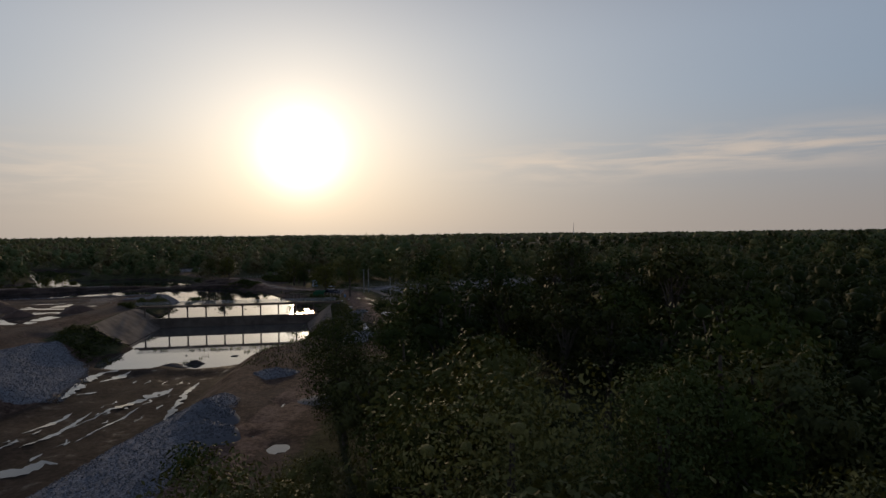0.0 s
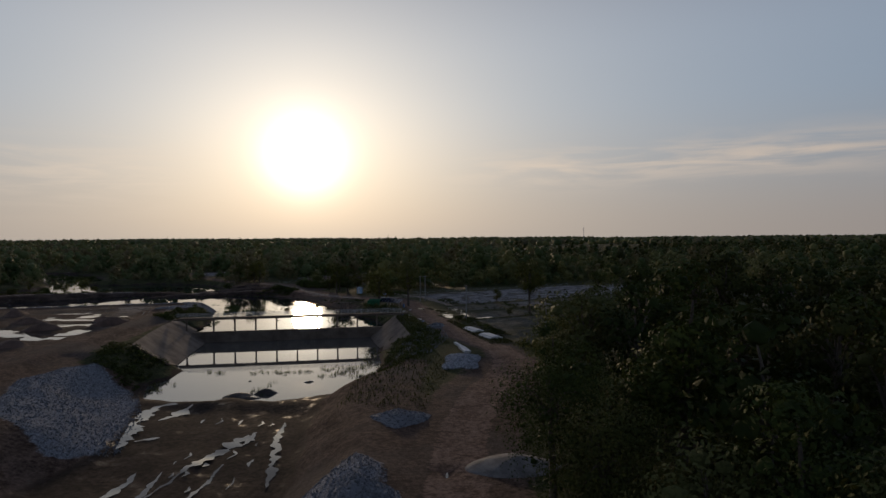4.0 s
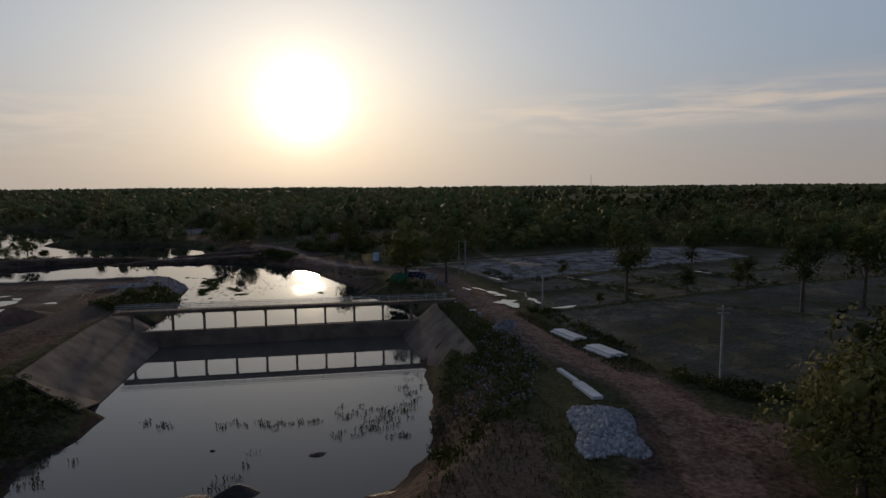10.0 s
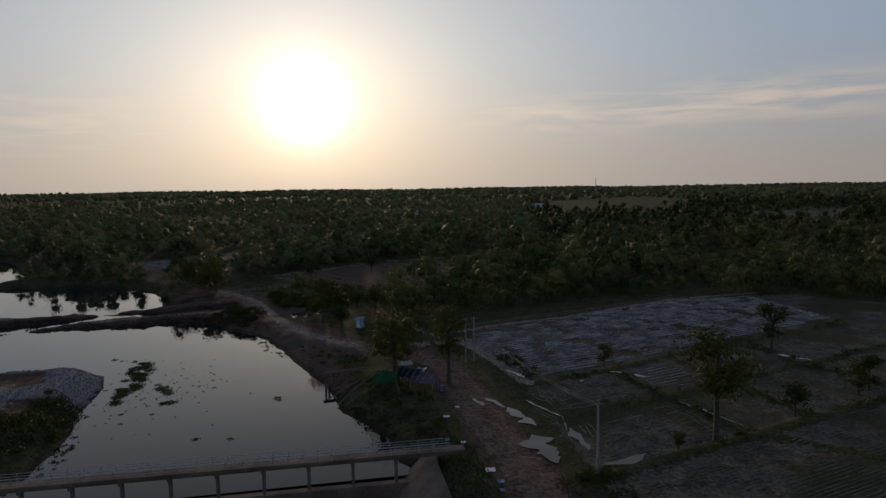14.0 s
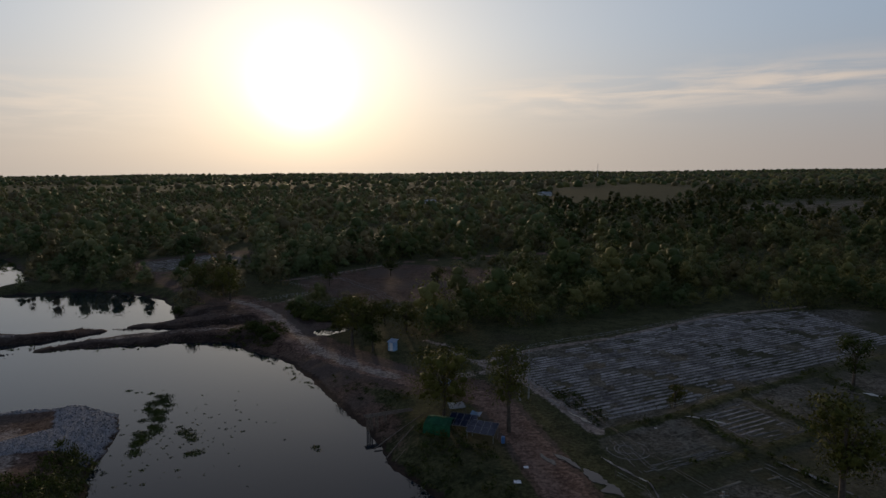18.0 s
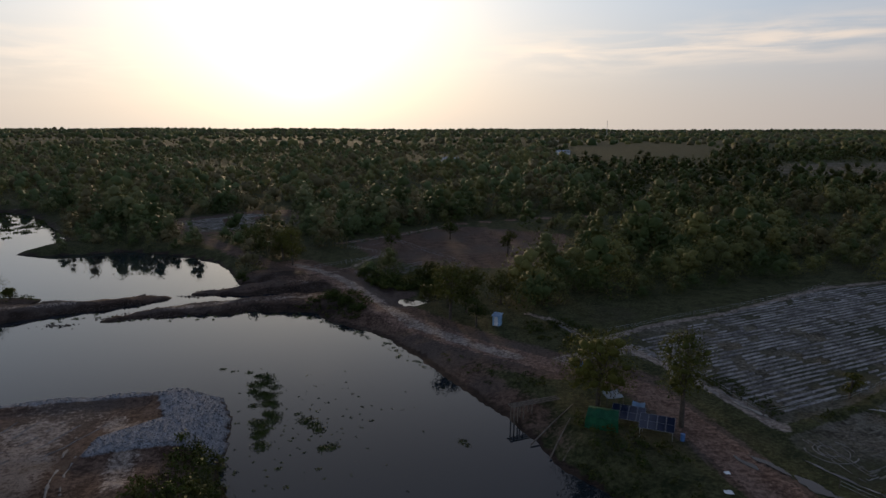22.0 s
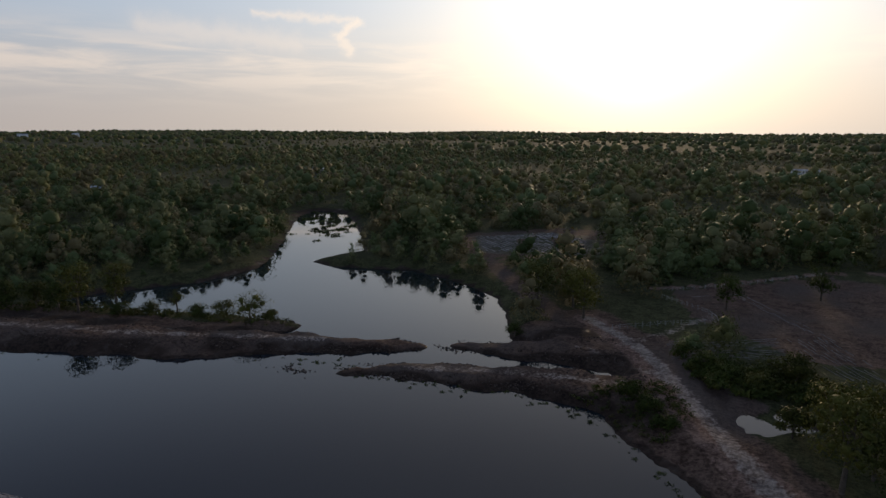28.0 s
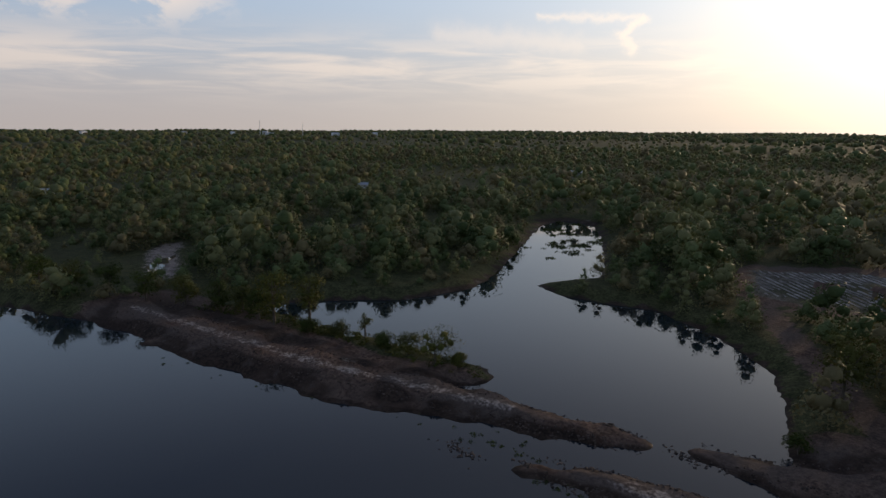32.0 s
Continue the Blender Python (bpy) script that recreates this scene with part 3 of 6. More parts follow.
WING_SEATS = [[(-27.8, 158.5), (-33.6, 190), (-40, 190), (-39.5, 180), (-34, 160)], [(-85.5, 150), (-93, 188), (-83, 188), (-80, 178), (-77.5, 151)]]
YARD = [(-101, 178), (-106, 214), (-122, 219), (-190, 197), (-250, 172), (-280, 110), (-200, 90), (-106, 118), (-101, 150)]
LEVEE = [(-90, 108), (-95, 130), (-96, 152), (-98, 178), (-100, 203)]
BUNDS = [[(-20, 219), (-4, 227), (8, 235), (28, 246), (60, 262)], [(-17, 204), (0, 212.5), (14, 219.5), (32, 229), (62, 245)], [(-15, 186), (9, 198), (43, 215), (82, 230)],
         [(-4, 227), (1, 213), (6, 201)], [(9, 235), (14, 219.5), (19, 204)], [(28, 246), (32, 229), (40, 214)], [(9, 198), (34, 178), (42, 168)]]
PUDDLES = [(-21, 82, 1.0), (-22.5, 74, 0.7), (-20.8, 73, 0.6), (-21, 69, 0.7), (-17, 65, 1.4),
           (-73.6, 282.6, 3.8), (-67.0, 286.6, 2.8), (-124.5, 360, 4.6), (-10, 222.5, 1.0)]
PADDY = [(-20, 219), (-26, 240), (-36, 254), (-25, 262), (-3, 272), (30, 296), (70, 300), (110, 260), (120, 230), (60, 180), (40, 168), (4, 142), (-3, 144), (-12, 168), (-15, 186), (-18, 204)]
BIG_FIELD = [(-13, 186), (9, 198), (43, 215), (80, 228), (60, 185), (39, 168), (3, 143), (-3, 144), (-9, 164)]
CLEARING = [(-180, 405), (-154, 435), (-134, 433), (-121, 385), (-146, 366), (-163, 371)]
GRAVEL_TIP = [(-92, 213), (-88, 222), (-94, 232), (-99, 239), (-125, 236), (-160, 224), (-200, 210), (-200, 204), (-150, 217), (-121, 226), (-107, 229), (-103, 222), (-109, 216), (-108, 211), (-100, 214)]
GRAVEL_WEST = [(-84, 136), (-87, 121), (-79, 103), (-66, 95), (-60, 99), (-64, 113), (-72, 128)]
GRAVEL_EAST = [(-36, 48), (-35, 69), (-34, 78), (-30, 87), (-26.5, 83), (-25.8, 72), (-24, 63), (-24, 48)]


def far_height(px, py):
    """Low swells of scrub and canopy in the distance."""
    return (rough_noise(px, py, 60, 77, 3) - 0.2) * 1.8 + (rough_noise(px, py, 18, 78, 2) - 0.5) * 1.2


def steps(fine0, fine1, gap, low, high, grow):
    mid = list(np.arange(fine0, fine1 + 0.01, gap))
    g, x, left = gap, fine0, []
    while x > low:
        g *= grow
        x -= g
        left.append(x)
    g, x, right = gap, fine1, []
    while x < high:
        g *= grow
        x += g
        right.append(x)
    return np.array(left[::-1] + mid + right)


gx, gy = steps(-175, 10, 1.1, -4700, 4700, 1.05), steps(55, 308, 1.1, -900, 4800, 1.05)
GX, GY = np.meshgrid(gx, gy)
flat_x, flat_y = GX.ravel(), GY.ravel()
hz, cover = land(flat_x, flat_y)
far = smooth(np.hypot(flat_x + 60, flat_y - 200), 260, 500)
hz = hz * (1 - far) + far * far_height(flat_x, flat_y)
nx, ny = len(gx), len(gy)
idx = np.arange(nx * ny).reshape(ny, nx)
quads = np.stack([idx[:-1, :-1], idx[:-1, 1:], idx[1:, 1:], idx[1:, :-1]], -1).reshape(-1, 4)
me = mesh_of("ground", np.stack([flat_x, flat_y, hz], 1), quads, GROUND, True)
for key, value in cover.items():
    a = me.attributes.new(key, "FLOAT", "POINT")
    a.data.foreach_set("value", np.asarray(value, "f4"))
tagged(new("ground", me), "flat brown earth, grass and laterite soil reaching the horizon", "ground", kind="structure")


def height_at(x, y):
    return float(land(np.array([x]), np.array([y]))[0][0])


def sheet(name, outline, z, mat, label, category, kind="structure"):
    bm = B()
    bm.faces.new([bm.verts.new((x, y, z)) for x, y in outline])
    bmesh.ops.triangulate(bm, faces=bm.faces[:])
    return tagged(part(name, bm, mat), label, category, kind=kind)


sheet("water_reservoir", [(-37, 191.5), (-37, 240), (-60, 262), (-84, 300), (-110, 350), (-190, 380), (-255, 455), (-310, 455), (-260, 330), (-250, 260), (-345, 215), (-345, 165), (-92, 180.5)], UP_Z, WATER,
      "still dark reservoir water mirroring the sunset sky", "water")
sheet("water_basin", [(-30, 191), (-30, 120), (-36, 60), (-40, -10), (-66, -10), (-70, 90), (-84, 120), (-90, 180)], LOW_Z, SILTY, "shallow still water in the basin below the weir", "water")
sheet("water_yard", [(-104, 180), (-106, 200), (-124, 206), (-190, 186), (-245, 170), (-270, 112), (-200, 94), (-108, 122), (-104, 150)], -0.02, PUDDLE, "thin sheets of rain water standing on the muddy yard", "water")

# ---- trees ----


def icosa():
    bm = B()
    bmesh.ops.create_icosphere(bm, subdivisions=1, radius=1.0)
    V = np.array([v.co[:] for v in bm.verts])
    F = np.array([[v.index for v in f.verts] for f in bm.faces])
    bm.free()
    return V, F


ICO_V, ICO_F = icosa()


def unit(v):
    return v / (np.linalg.norm(v, axis=1)[:, None] + 1e-9)


def leaves(rng, centres, radii, count, size, squash=0.75, broad=0.5, toss=0.42, shell=0.62):
    """Leaf blades on the shells of round clumps: vertices, triangles and normals that follow the clumps."""
    share = radii ** 2 / np.sum(radii ** 2)
    which = rng.choice(len(centres), count, p=share)
    d = rng.normal(size=(count, 3))
    d[:, 2] += 0.3
    d = unit(d)
    swell = 1 + 0.2 * np.sin(d[:, 0] * 7 + which) * np.cos(d[:, 1] * 6 - which)
    reach = radii[which] * (shell + (1.14 - shell) * rng.random(count) ** 0.7) * swell
    p = centres[which] + d * reach[:, None] * (1, 1, squash)
    nrm = unit(d + rng.normal(size=(count, 3)) * toss)
    u = unit(np.cross(nrm, rng.normal(size=(count, 3))))
    v = np.cross(nrm, u)
    s = (size * (0.6 + 0.8 * rng.random(count)))[:, None]
    middle = centres.mean(axis=0)
    soft = unit(unit(d + (0, 0, 0.15)) * 0.7 + unit(p - middle) * 0.35 + (nrm - d) * 0.45)
    if broad > 0.9:                                            # small tufts as triangles
        V = np.stack([p - u * s - v * s * 0.5, p + u * s - v * s * 0.5, p + v * s * broad], 1).reshape(-1, 3)
        return V, np.arange(count * 3).reshape(-1, 3), np.repeat(soft, 3, axis=0)
    V = np.stack([p - u * s, p - v * s * broad + nrm * s * 0.12, p + u * s, p + v * s * broad + nrm * s * 0.12], 1).reshape(-1, 3)
    i = np.arange(count)[:, None] * 4
    return V, np.concatenate([i + (0, 1, 2), i + (0, 2, 3)]), np.repeat(soft, 4, axis=0)


def lumps(rng, centres, radii, squash=0.9, fill=0.72):
    """The dense inside of each leaf clump: a rough, uneven lump."""
    v, f = ICO_V, ICO_F
    V = [c + v * (1 + rng.uniform(-0.22, 0.22, (len(v), 1))) * r * fill * (1, 1, squash) for c, r in zip(centres, radii)]
    middle = centres.mean(axis=0)
    N = [unit(unit(v + (0, 0, 0.15)) * 0.7 + unit(w_ - middle) * 0.35 + rng.normal(size=v.shape) * 0.12) for w_ in V]
    return np.concatenate(V), np.concatenate([f + len(v) * k for k in range(len(V))]), np.concatenate(N)


def tube(points, radii, sides=6):
    points = np.asarray(points, float)
    V, Q = [], []
    for i, p in enumerate(points):
        d = points[min(i + 1, len(points) - 1)] - points[max(i - 1, 0)]
        d /= np.linalg.norm(d) + 1e-9
        a = np.cross(d, (0.3, 1, 0.1))
        a /= np.linalg.norm(a)
        b = np.cross(d, a)
        ang = np.linspace(0, 2 * np.pi, sides, endpoint=False)
        V.append(p + radii[i] * (np.cos(ang)[:, None] * a + np.sin(ang)[:, None] * b))
    for i in range(len(points) - 1):
        for k in range(sides):
            Q.append((i * sides + k, i * sides + (k + 1) % sides, (i + 1) * sides + (k + 1) % sides, (i + 1) * sides + k))
    return np.concatenate(V), np.array(Q)


def joined(pieces):
    V, Q, n = [], [], 0
    for v, q, *_ in pieces:
        V.append(v), Q.append(q + n)
        n += len(v)
    if len(pieces[0]) == 3:
        return np.concatenate(V), np.concatenate(Q), np.concatenate([p[2] for p in pieces])
    return np.concatenate(V), np.concatenate(Q)


def tree_arrays(seed, tall, spread, lobes, count, size, bare=0.35, limbs=True, drop=0.55, broad=0.5, fill=0.3):
    """A tree at the origin: trunk and limbs, and a crown of leaf clumps."""
    rng = np.random.default_rng(seed)
    cz, ch = tall * (1 + bare) / 2, tall * (1 - bare) / 2
    centres = []
    for k in range(lobes):
        a, q = 2.4 * k + rng.random() * 0.9, np.sqrt((k + 0.5) / lobes)
        up = rng.uniform(-0.75, 0.8)
        rim = q * (1 - 0.45 * max(up, 0) ** 1.5) * (1 - drop * 0.5 * max(-up, 0))
        centres.append((spread * 0.72 * rim * math.cos(a), spread * 0.72 * rim * math.sin(a), cz + up * ch * 0.85))
    centres = np.array(centres)
    radii = spread * rng.uniform(0.28, 0.5, lobes) * (1.0 if lobes > 10 else 1.25)
    crown = joined([leaves(rng, centres, radii, count, size, 0.75, broad), lumps(rng, centres, radii, 0.88, fill)])
    lean = rng.normal(size=2) * tall * 0.03
    top = np.array((lean[0], lean[1], tall * 0.8))
    r = 0.018 * tall + 0.06
    wood = [tube([(0, 0, -0.4), (lean[0] * 0.2, lean[1] * 0.2, tall * 0.25), (lean[0] * 0.6 + 0.1, lean[1] * 0.6, tall * 0.55), top], [r * 1.25, r, r * 0.65, r * 0.2])]
    if limbs:
        for c in centres[:: max(1, lobes // 9)]:
            z0 = rng.uniform(0.3, 0.6) * tall
            a = np.array((lean[0] * 0.4, lean[1] * 0.4, min(z0, c[2] * 0.9)))
            m = (a + c) / 2 + (0, 0, 0.06 * tall)
            wood.append(tube([a, m, c], [r * 0.45, r * 0.3, r * 0.1], 5))
    return crown, joined(wood)


def round_tree(seed, tall, spread, lobes, count, size, fill=0.5, inner=3):
    """A dense round tree seen from far off: leafy masses down to the ground."""
    rng = np.random.default_rng(seed)
    a = 2.4 * np.arange(lobes) + rng.uniform(0, 0.9, lobes)
    q = np.sqrt((np.arange(lobes) + 0.3) / lobes)
    up = 1 - 0.75 * q ** 1.5 + rng.uniform(-0.12, 0.12, lobes)
    radii = spread * rng.uniform(0.34, 0.52, lobes) * (1.1 if lobes > 4 else 1.35)
    centres = np.stack([spread * 0.62 * q * np.cos(a), spread * 0.62 * q * np.sin(a), np.maximum(tall * up - radii * 0.8, radii * 0.4)], 1)
    return joined([leaves(rng, centres, radii * 1.02, count, size, 0.85, 1.0, 0.2, 0.78), lumps(rng, centres[:inner], radii[:inner], 0.88, fill)])


def tree_thing(name, arrays, leaf, label, category="tree"):
    crown, wood = arrays
    ob = thing(name, Matrix(), label, category)
    part("trunk", mesh_of("trunk", *wood, BARK, True), None, ob)
    part("crown", mesh_of("crown", *crown[:2], leaf, True, crown[2]), None, ob)
    return ob


def plant(base, x, y, size=1.0, turn=0.0, label="", group="", z=None):
    m = Matrix.Translation((x, y, height_at(x, y) if z is None else z)) @ Matrix.Rotation(turn, 4, "Z")
    ob = copy_thing(base, m)
    ob.scale = (size, size, size)
    return tagged(ob, label, group=group)


def gone(base):
    """Removes the pattern after its copies are planted."""
    for o in (*base.children_recursive, base):
        bpy.data.objects.remove(o)


def woodland(name, templates, spots, mats, label):
    """Many trees in one mesh: spots holds x, y, z, size, turn."""
    groups = [[] for _ in mats]
    for i, (x, y, z, s, a) in enumerate(spots):
        v, q, nrm = templates[i % len(templates)]
        c, sn = math.cos(a), math.sin(a)
        turn = np.array(((c, sn, 0), (-sn, c, 0), (0, 0, 1)))
        groups[(i * 7 // 3) % len(mats)].append((v @ turn * s + (x, y, z), q, nrm @ turn))
    made = []
    for g, mat in zip(groups, mats):
        if g:
            V, Q, N = joined(g)
            made.append(tagged(new(name, mesh_of(name, V, Q, mat, True, N)), label, "woods", kind="stuff"))
    return made


OPEN_GROUND = [[(-60, 255), (-50, 266), (-50, 296), (-62, 310), (-84, 302), (-72, 278)], [(-100, 306), (-84, 322), (-82, 338), (-94, 352), (-106, 330)], FAR_PADDY, *MEADOWS, PADDY, CLEARING, [(-66, 306), (-92, 330), (-97, 350), (-60, 388), (-18, 372), (-26, 330), (-46, 300)], [(-100, 352), (-70, 396), (30, 432), (34, 426), (-64, 384), (-92, 350)],
               [(-36, 254), (-46, 246), (-58, 260), (-48, 270), (-38, 272), (-24, 279), (-3, 286), (17, 297), (35, 304), (63, 318), (66, 312), (30, 296), (0, 276)],
               [(-36, 254), (-46, 248), (-52, 243), (-40, 235), (-30, 212), (-18, 212), (-20, 235)], [(-131, 364), (-118, 368), (-110, 352), (-106, 336), (-112, 334), (-122, 350)], [(-258, 246), (-270, 268), (-318, 276), (-296, 252), (-276, 244)],
               [(-36, 188), (-31, 215), (-36, 240), (-50, 246), (-66, 264), (-84, 282), (-88, 268), (-60, 226), (-46, 200)], [(-90, 860), (-30, 866), (-32, 762), (-88, 755)]]


def free(px, py, margin=3.0):
    """True where trees may stand: off water, roads, banks and fields."""
    ok = (signed(px, py, UPPER) > margin + 1) & (signed(px, py, LOWER) > 16) & (signed(px, py, CANAL) > 23)
    ok &= to_line(px, py, ROAD)[0] > margin + 4
    ok &= to_line(px, py, [(-100, 309), (-115, 318), (-142, 350), (-158, 370), (-177, 398)])[0] > margin + 3
    ok &= to_line(px, py, [(-340, 318), (-346, 326), (-364, 350), (-371, 380), (-366, 400)])[0] > margin + 4
    ok &= to_line(px, py, [(-308, 328), (-318, 356)])[0] > margin + 5
    for poly in OPEN_GROUND:
        ok &= signed(px, py, poly) > margin
    ok &= ~inside(px, py, [(-90, 182), (-100, 225), (-120, 230), (-190, 205), (-330, 190), (-400, 100), (-300, 0), (-85, 0), (-78, 95), (-88, 150)])
    ok &= ~((px < -84) & (py > 175) & (py < 246) & (px > -225))
    for line in (DAM_WEST, DAM_EAST, ISLAND, BANK_WEST):
        ok &= to_line(px, py, line)[0] > 12
    return ok


def scatter(rng, x0, x1, y0, y1, gap, keep=None):
    """Points on a jittered grid where trees may stand."""
    xs, ys = np.meshgrid(np.arange(x0, x1, gap), np.arange(y0, y1, gap))
    px = xs.ravel() + rng.uniform(-0.45, 0.45, xs.size) * gap
    py = ys.ravel() + rng.uniform(-0.45, 0.45, xs.size) * gap
    ok = free(px, py, gap * 0.3)
    if keep is not None:
        ok &= keep(px, py)
    return px[ok], py[ok]


def spots_of(rng, px, py, lo, hi):
    z = land(px, py)[0] if len(px) else np.zeros(0)
    dist = smooth(np.hypot(px + 60, py - 200), 260, 500)
    z = z * (1 - dist) + dist * far_height(px, py)
    return list(zip(px, py, z - 0.1, rng.uniform(lo, hi, len(px)), rng.uniform(0, 6.28, len(px))))


def in_view(px, py, slack=8):
    """The wedge of country that the flight overlooks."""
    ang = np.degrees(np.arctan2(-(px + 40), py - 60))
    return (ang > -42 - slack) & (ang < 92 + slack)


rng = np.random.default_rng(11)

# tall forest beside the start of the flight
FOREST_LABEL = "leafy green forest tree in deep dusk shade"
# the DUSTY tones among these put sunlit crowns into the leaf colour
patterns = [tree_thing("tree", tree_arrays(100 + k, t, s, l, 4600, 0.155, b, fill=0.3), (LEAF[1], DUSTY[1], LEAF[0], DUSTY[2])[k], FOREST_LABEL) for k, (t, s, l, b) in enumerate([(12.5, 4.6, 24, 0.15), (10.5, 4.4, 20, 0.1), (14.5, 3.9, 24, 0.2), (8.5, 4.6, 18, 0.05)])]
behind = [tree_thing("tree", tree_arrays(140 + k, t, s, 15, 1300, 0.26, b, fill=0.34), (SHADED[0], LEAF[0], SHADED[1])[k], FOREST_LABEL) for k, (t, s, b) in enumerate([(12, 4.6, 0.1), (9.5, 4.4, 0.05), (14, 4.0, 0.15)])]
EDGE = [(10, 0), (0, 15), (-12, 27), (-13, 36), (-11.5, 50), (-11.5, 66), (-11, 78), (-9, 90), (-8.5, 100), (-7, 108), (-5.5, 116), (-5, 124), (0, 131), (12, 138), (40, 160), (90, 190), (140, 150), (120, 40), (60, -10)]
# the tall crowns that stand nearest to the flight: x, y, height, spread, leaf
# here too the lighter DUSTY leaves paint in lit tops
TALL_TREES = ((2.2, 25.7, 17.6, 5.6, DUSTY[2]), (-8.2, 24.0, 14.6, 4.2, DUSTY[1]), (-10.2, 18.6, 13.6, 3.8, LEAF[0]), (-12.6, 74.0, 13.4, 5.6, LEAF[0]), (-10.4, 65.5, 11.0, 4.8, LEAF[1]), (10.5, 32.5, 15.5, 5.0, DUSTY[0]), (14.0, 22.0, 14.5, 4.4, DUSTY[2]), (-1.5, 40.0, 13.0, 4.6, LEAF[0]))
for k, (x, y, t, s, leaf) in enumerate(TALL_TREES):
    ob = tree_thing("tree", tree_arrays(160 + k, t, s, 44, 12500, 0.11, 0.12 if y < 60 else 0.0, fill=0.12), leaf, "tall broad-crowned forest tree rising above its neighbours")
    ob.matrix_world = Matrix.Translation((x, y, height_at(x, y))) @ Matrix.Rotation(1.3 * k, 4, "Z")
    tagged(ob, group="forest trees beside the dirt road")
nx_, ny_ = scatter(rng, -16, 62, 18, 150, 8.0, lambda a, b: inside(a, b, EDGE) & (a - 0.25 * b < 24))
for k, (x, y) in enumerate(zip(nx_, ny_)):
    if min(math.hypot(x - p[0], y - p[1]) for p in TALL_TREES) < 4.8:
        continue
    close = y < 58 and x < 26 or x - 0.08 * y < -8
    plant((patterns if close else behind)[k % (4 if close else 3)], x, y, rng.uniform(0.75, 1.55) * (0.72 if x < -4 else 1), rng.uniform(0, 6.28), group="forest trees beside the dirt road")
for p in patterns + behind:
    gone(p)
mid = [round_tree(200 + k, t, s, 9, 370, 0.27, 0.6, 5) for k, (t, s) in enumerate([(8.5, 4.6), (7.0, 4.4), (10.0, 4.4), (6.0, 4.8), (9.0, 3.8), (5.0, 4.2)])]
ex, ey = scatter(rng, 20, 170, 10, 260, 6.6, lambda a, b: inside(a, b, [(20, 0), (70, 60), (60, 150), (80, 228), (110, 262), (240, 280), (240, 0)]) | (inside(a, b, EDGE) & (a - 0.25 * b >= 24)))
woodland("forest", mid, spots_of(rng, ex, ey, 0.75, 1.45), SHADED, "dense green forest of broadleaf trees, shade put into the leaf colour")

# woods round the fields and the ponds: thick stands with lower scrub between
def stand(spots, size, seed, lo=0.4):
    """Trees grow taller in the stands and stay low between them."""
    out = []
    for x, y, z, s, a in spots:
        k = float(rough_noise(np.array(x), np.array(y), size, seed, 3))
        out.append((x, y, z, s * (lo + (1.5 - lo) * min(1, max(0, (k - 0.25) / 0.4))), a))
    return out


THICK = [(-46, 271), (-24, 280), (-3, 287), (17, 298), (63, 318), (100, 330), (100, 420), (20, 400), (-14, 372), (-20, 330), (-44, 300), (-56, 288)]
wx, wy = scatter(rng, -420, 190, 215, 455, 6.7, lambda a, b: in_view(a, b) & ((rough_noise(a, b, 26, 91, 3) > 0.36) | (to_line(a, b, UPPER, True)[0] < 30) | inside(a, b, THICK)))
shore = smooth(signed(wx, wy, UPPER), 8, 34) * 0.55 + 0.45
low_bank = np.where((wx < -196) & (wx > -300) & (wy > 236) & (wy < 352), smooth(signed(wx, wy, UPPER), 4, 45) * 0.6 + 0.4, 1.0)
shore = low_bank * np.where((wx < -120) & (wx > -212) & (wy > 318) & (wy < 380), shore, 1.0)
all_spots = [(x, y, z, s * k, a) for (x, y, z, s, a), k in zip(stand(spots_of(rng, wx, wy, 0.5, 1.3), 40, 92), shore)]
fine = [round_tree(250 + k, t, s, 13, 860, 0.19, 0.5, 6) for k, (t, s) in enumerate([(8.5, 4.4), (7.0, 4.2), (9.5, 4.2), (6.5, 4.6)])]
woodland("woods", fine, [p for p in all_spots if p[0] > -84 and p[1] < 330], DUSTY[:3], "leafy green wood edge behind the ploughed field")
rest = [p for p in all_spots if not (p[0] > -84 and p[1] < 330)]
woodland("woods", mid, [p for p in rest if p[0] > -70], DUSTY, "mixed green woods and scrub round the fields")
woodland("woods", mid, [p for p in rest if p[0] <= -70], DUSTY[:1] + HAZED, "dry green woods and scrub round the far pond, paled by painted haze")
light = [round_tree(300 + k, t, s, 5, 72, 0.42, 0.7, 2) for k, (t, s) in enumerate([(8, 5.6), (6.5, 5.4), (9.5, 5.2), (5.0, 5.8), (11, 4.6)])]
fx, fy = scatter(rng, -1250, 950, 120, 1150, 11.0, lambda a, b: in_view(a, b, 4) & ~((a > -425) & (a < 195) & (b < 460)) & (np.hypot(a + 60, b - 100) < 1100) & (rough_noise(a, b, 70, 93, 3) > 0.30))
middle = stand(spots_of(rng, fx, fy, 0.5, 1.35), 90, 94)
# western woods take the haze-lightened leaves, eastern ones the shade-darkened leaves
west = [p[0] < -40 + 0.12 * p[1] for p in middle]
woodland("woods", light, [p for p, w_ in zip(middle, west) if not w_], SHADED + DUSTY[:1], "rolling dusk woods in the middle distance")
woodland("woods", light, [p for p, w_ in zip(middle, west) if w_], HAZED, "dry woods rolling towards the horizon, haze put into the leaf colour")
tiny = [round_tree(400 + k, t, s, 2, 10, 0.8, 0.9, 1) for k, (t, s) in enumerate([(8, 10), (7, 11), (9, 10), (6, 11)])]
dx, dy = scatter(rng, -4600, 4200, 100, 4700, 52.0, lambda a, b: in_view(a, b, 4) & (np.hypot(a + 60, b - 100) >= 1090) & (rough_noise(a, b, 200, 95, 3) > 0.17))
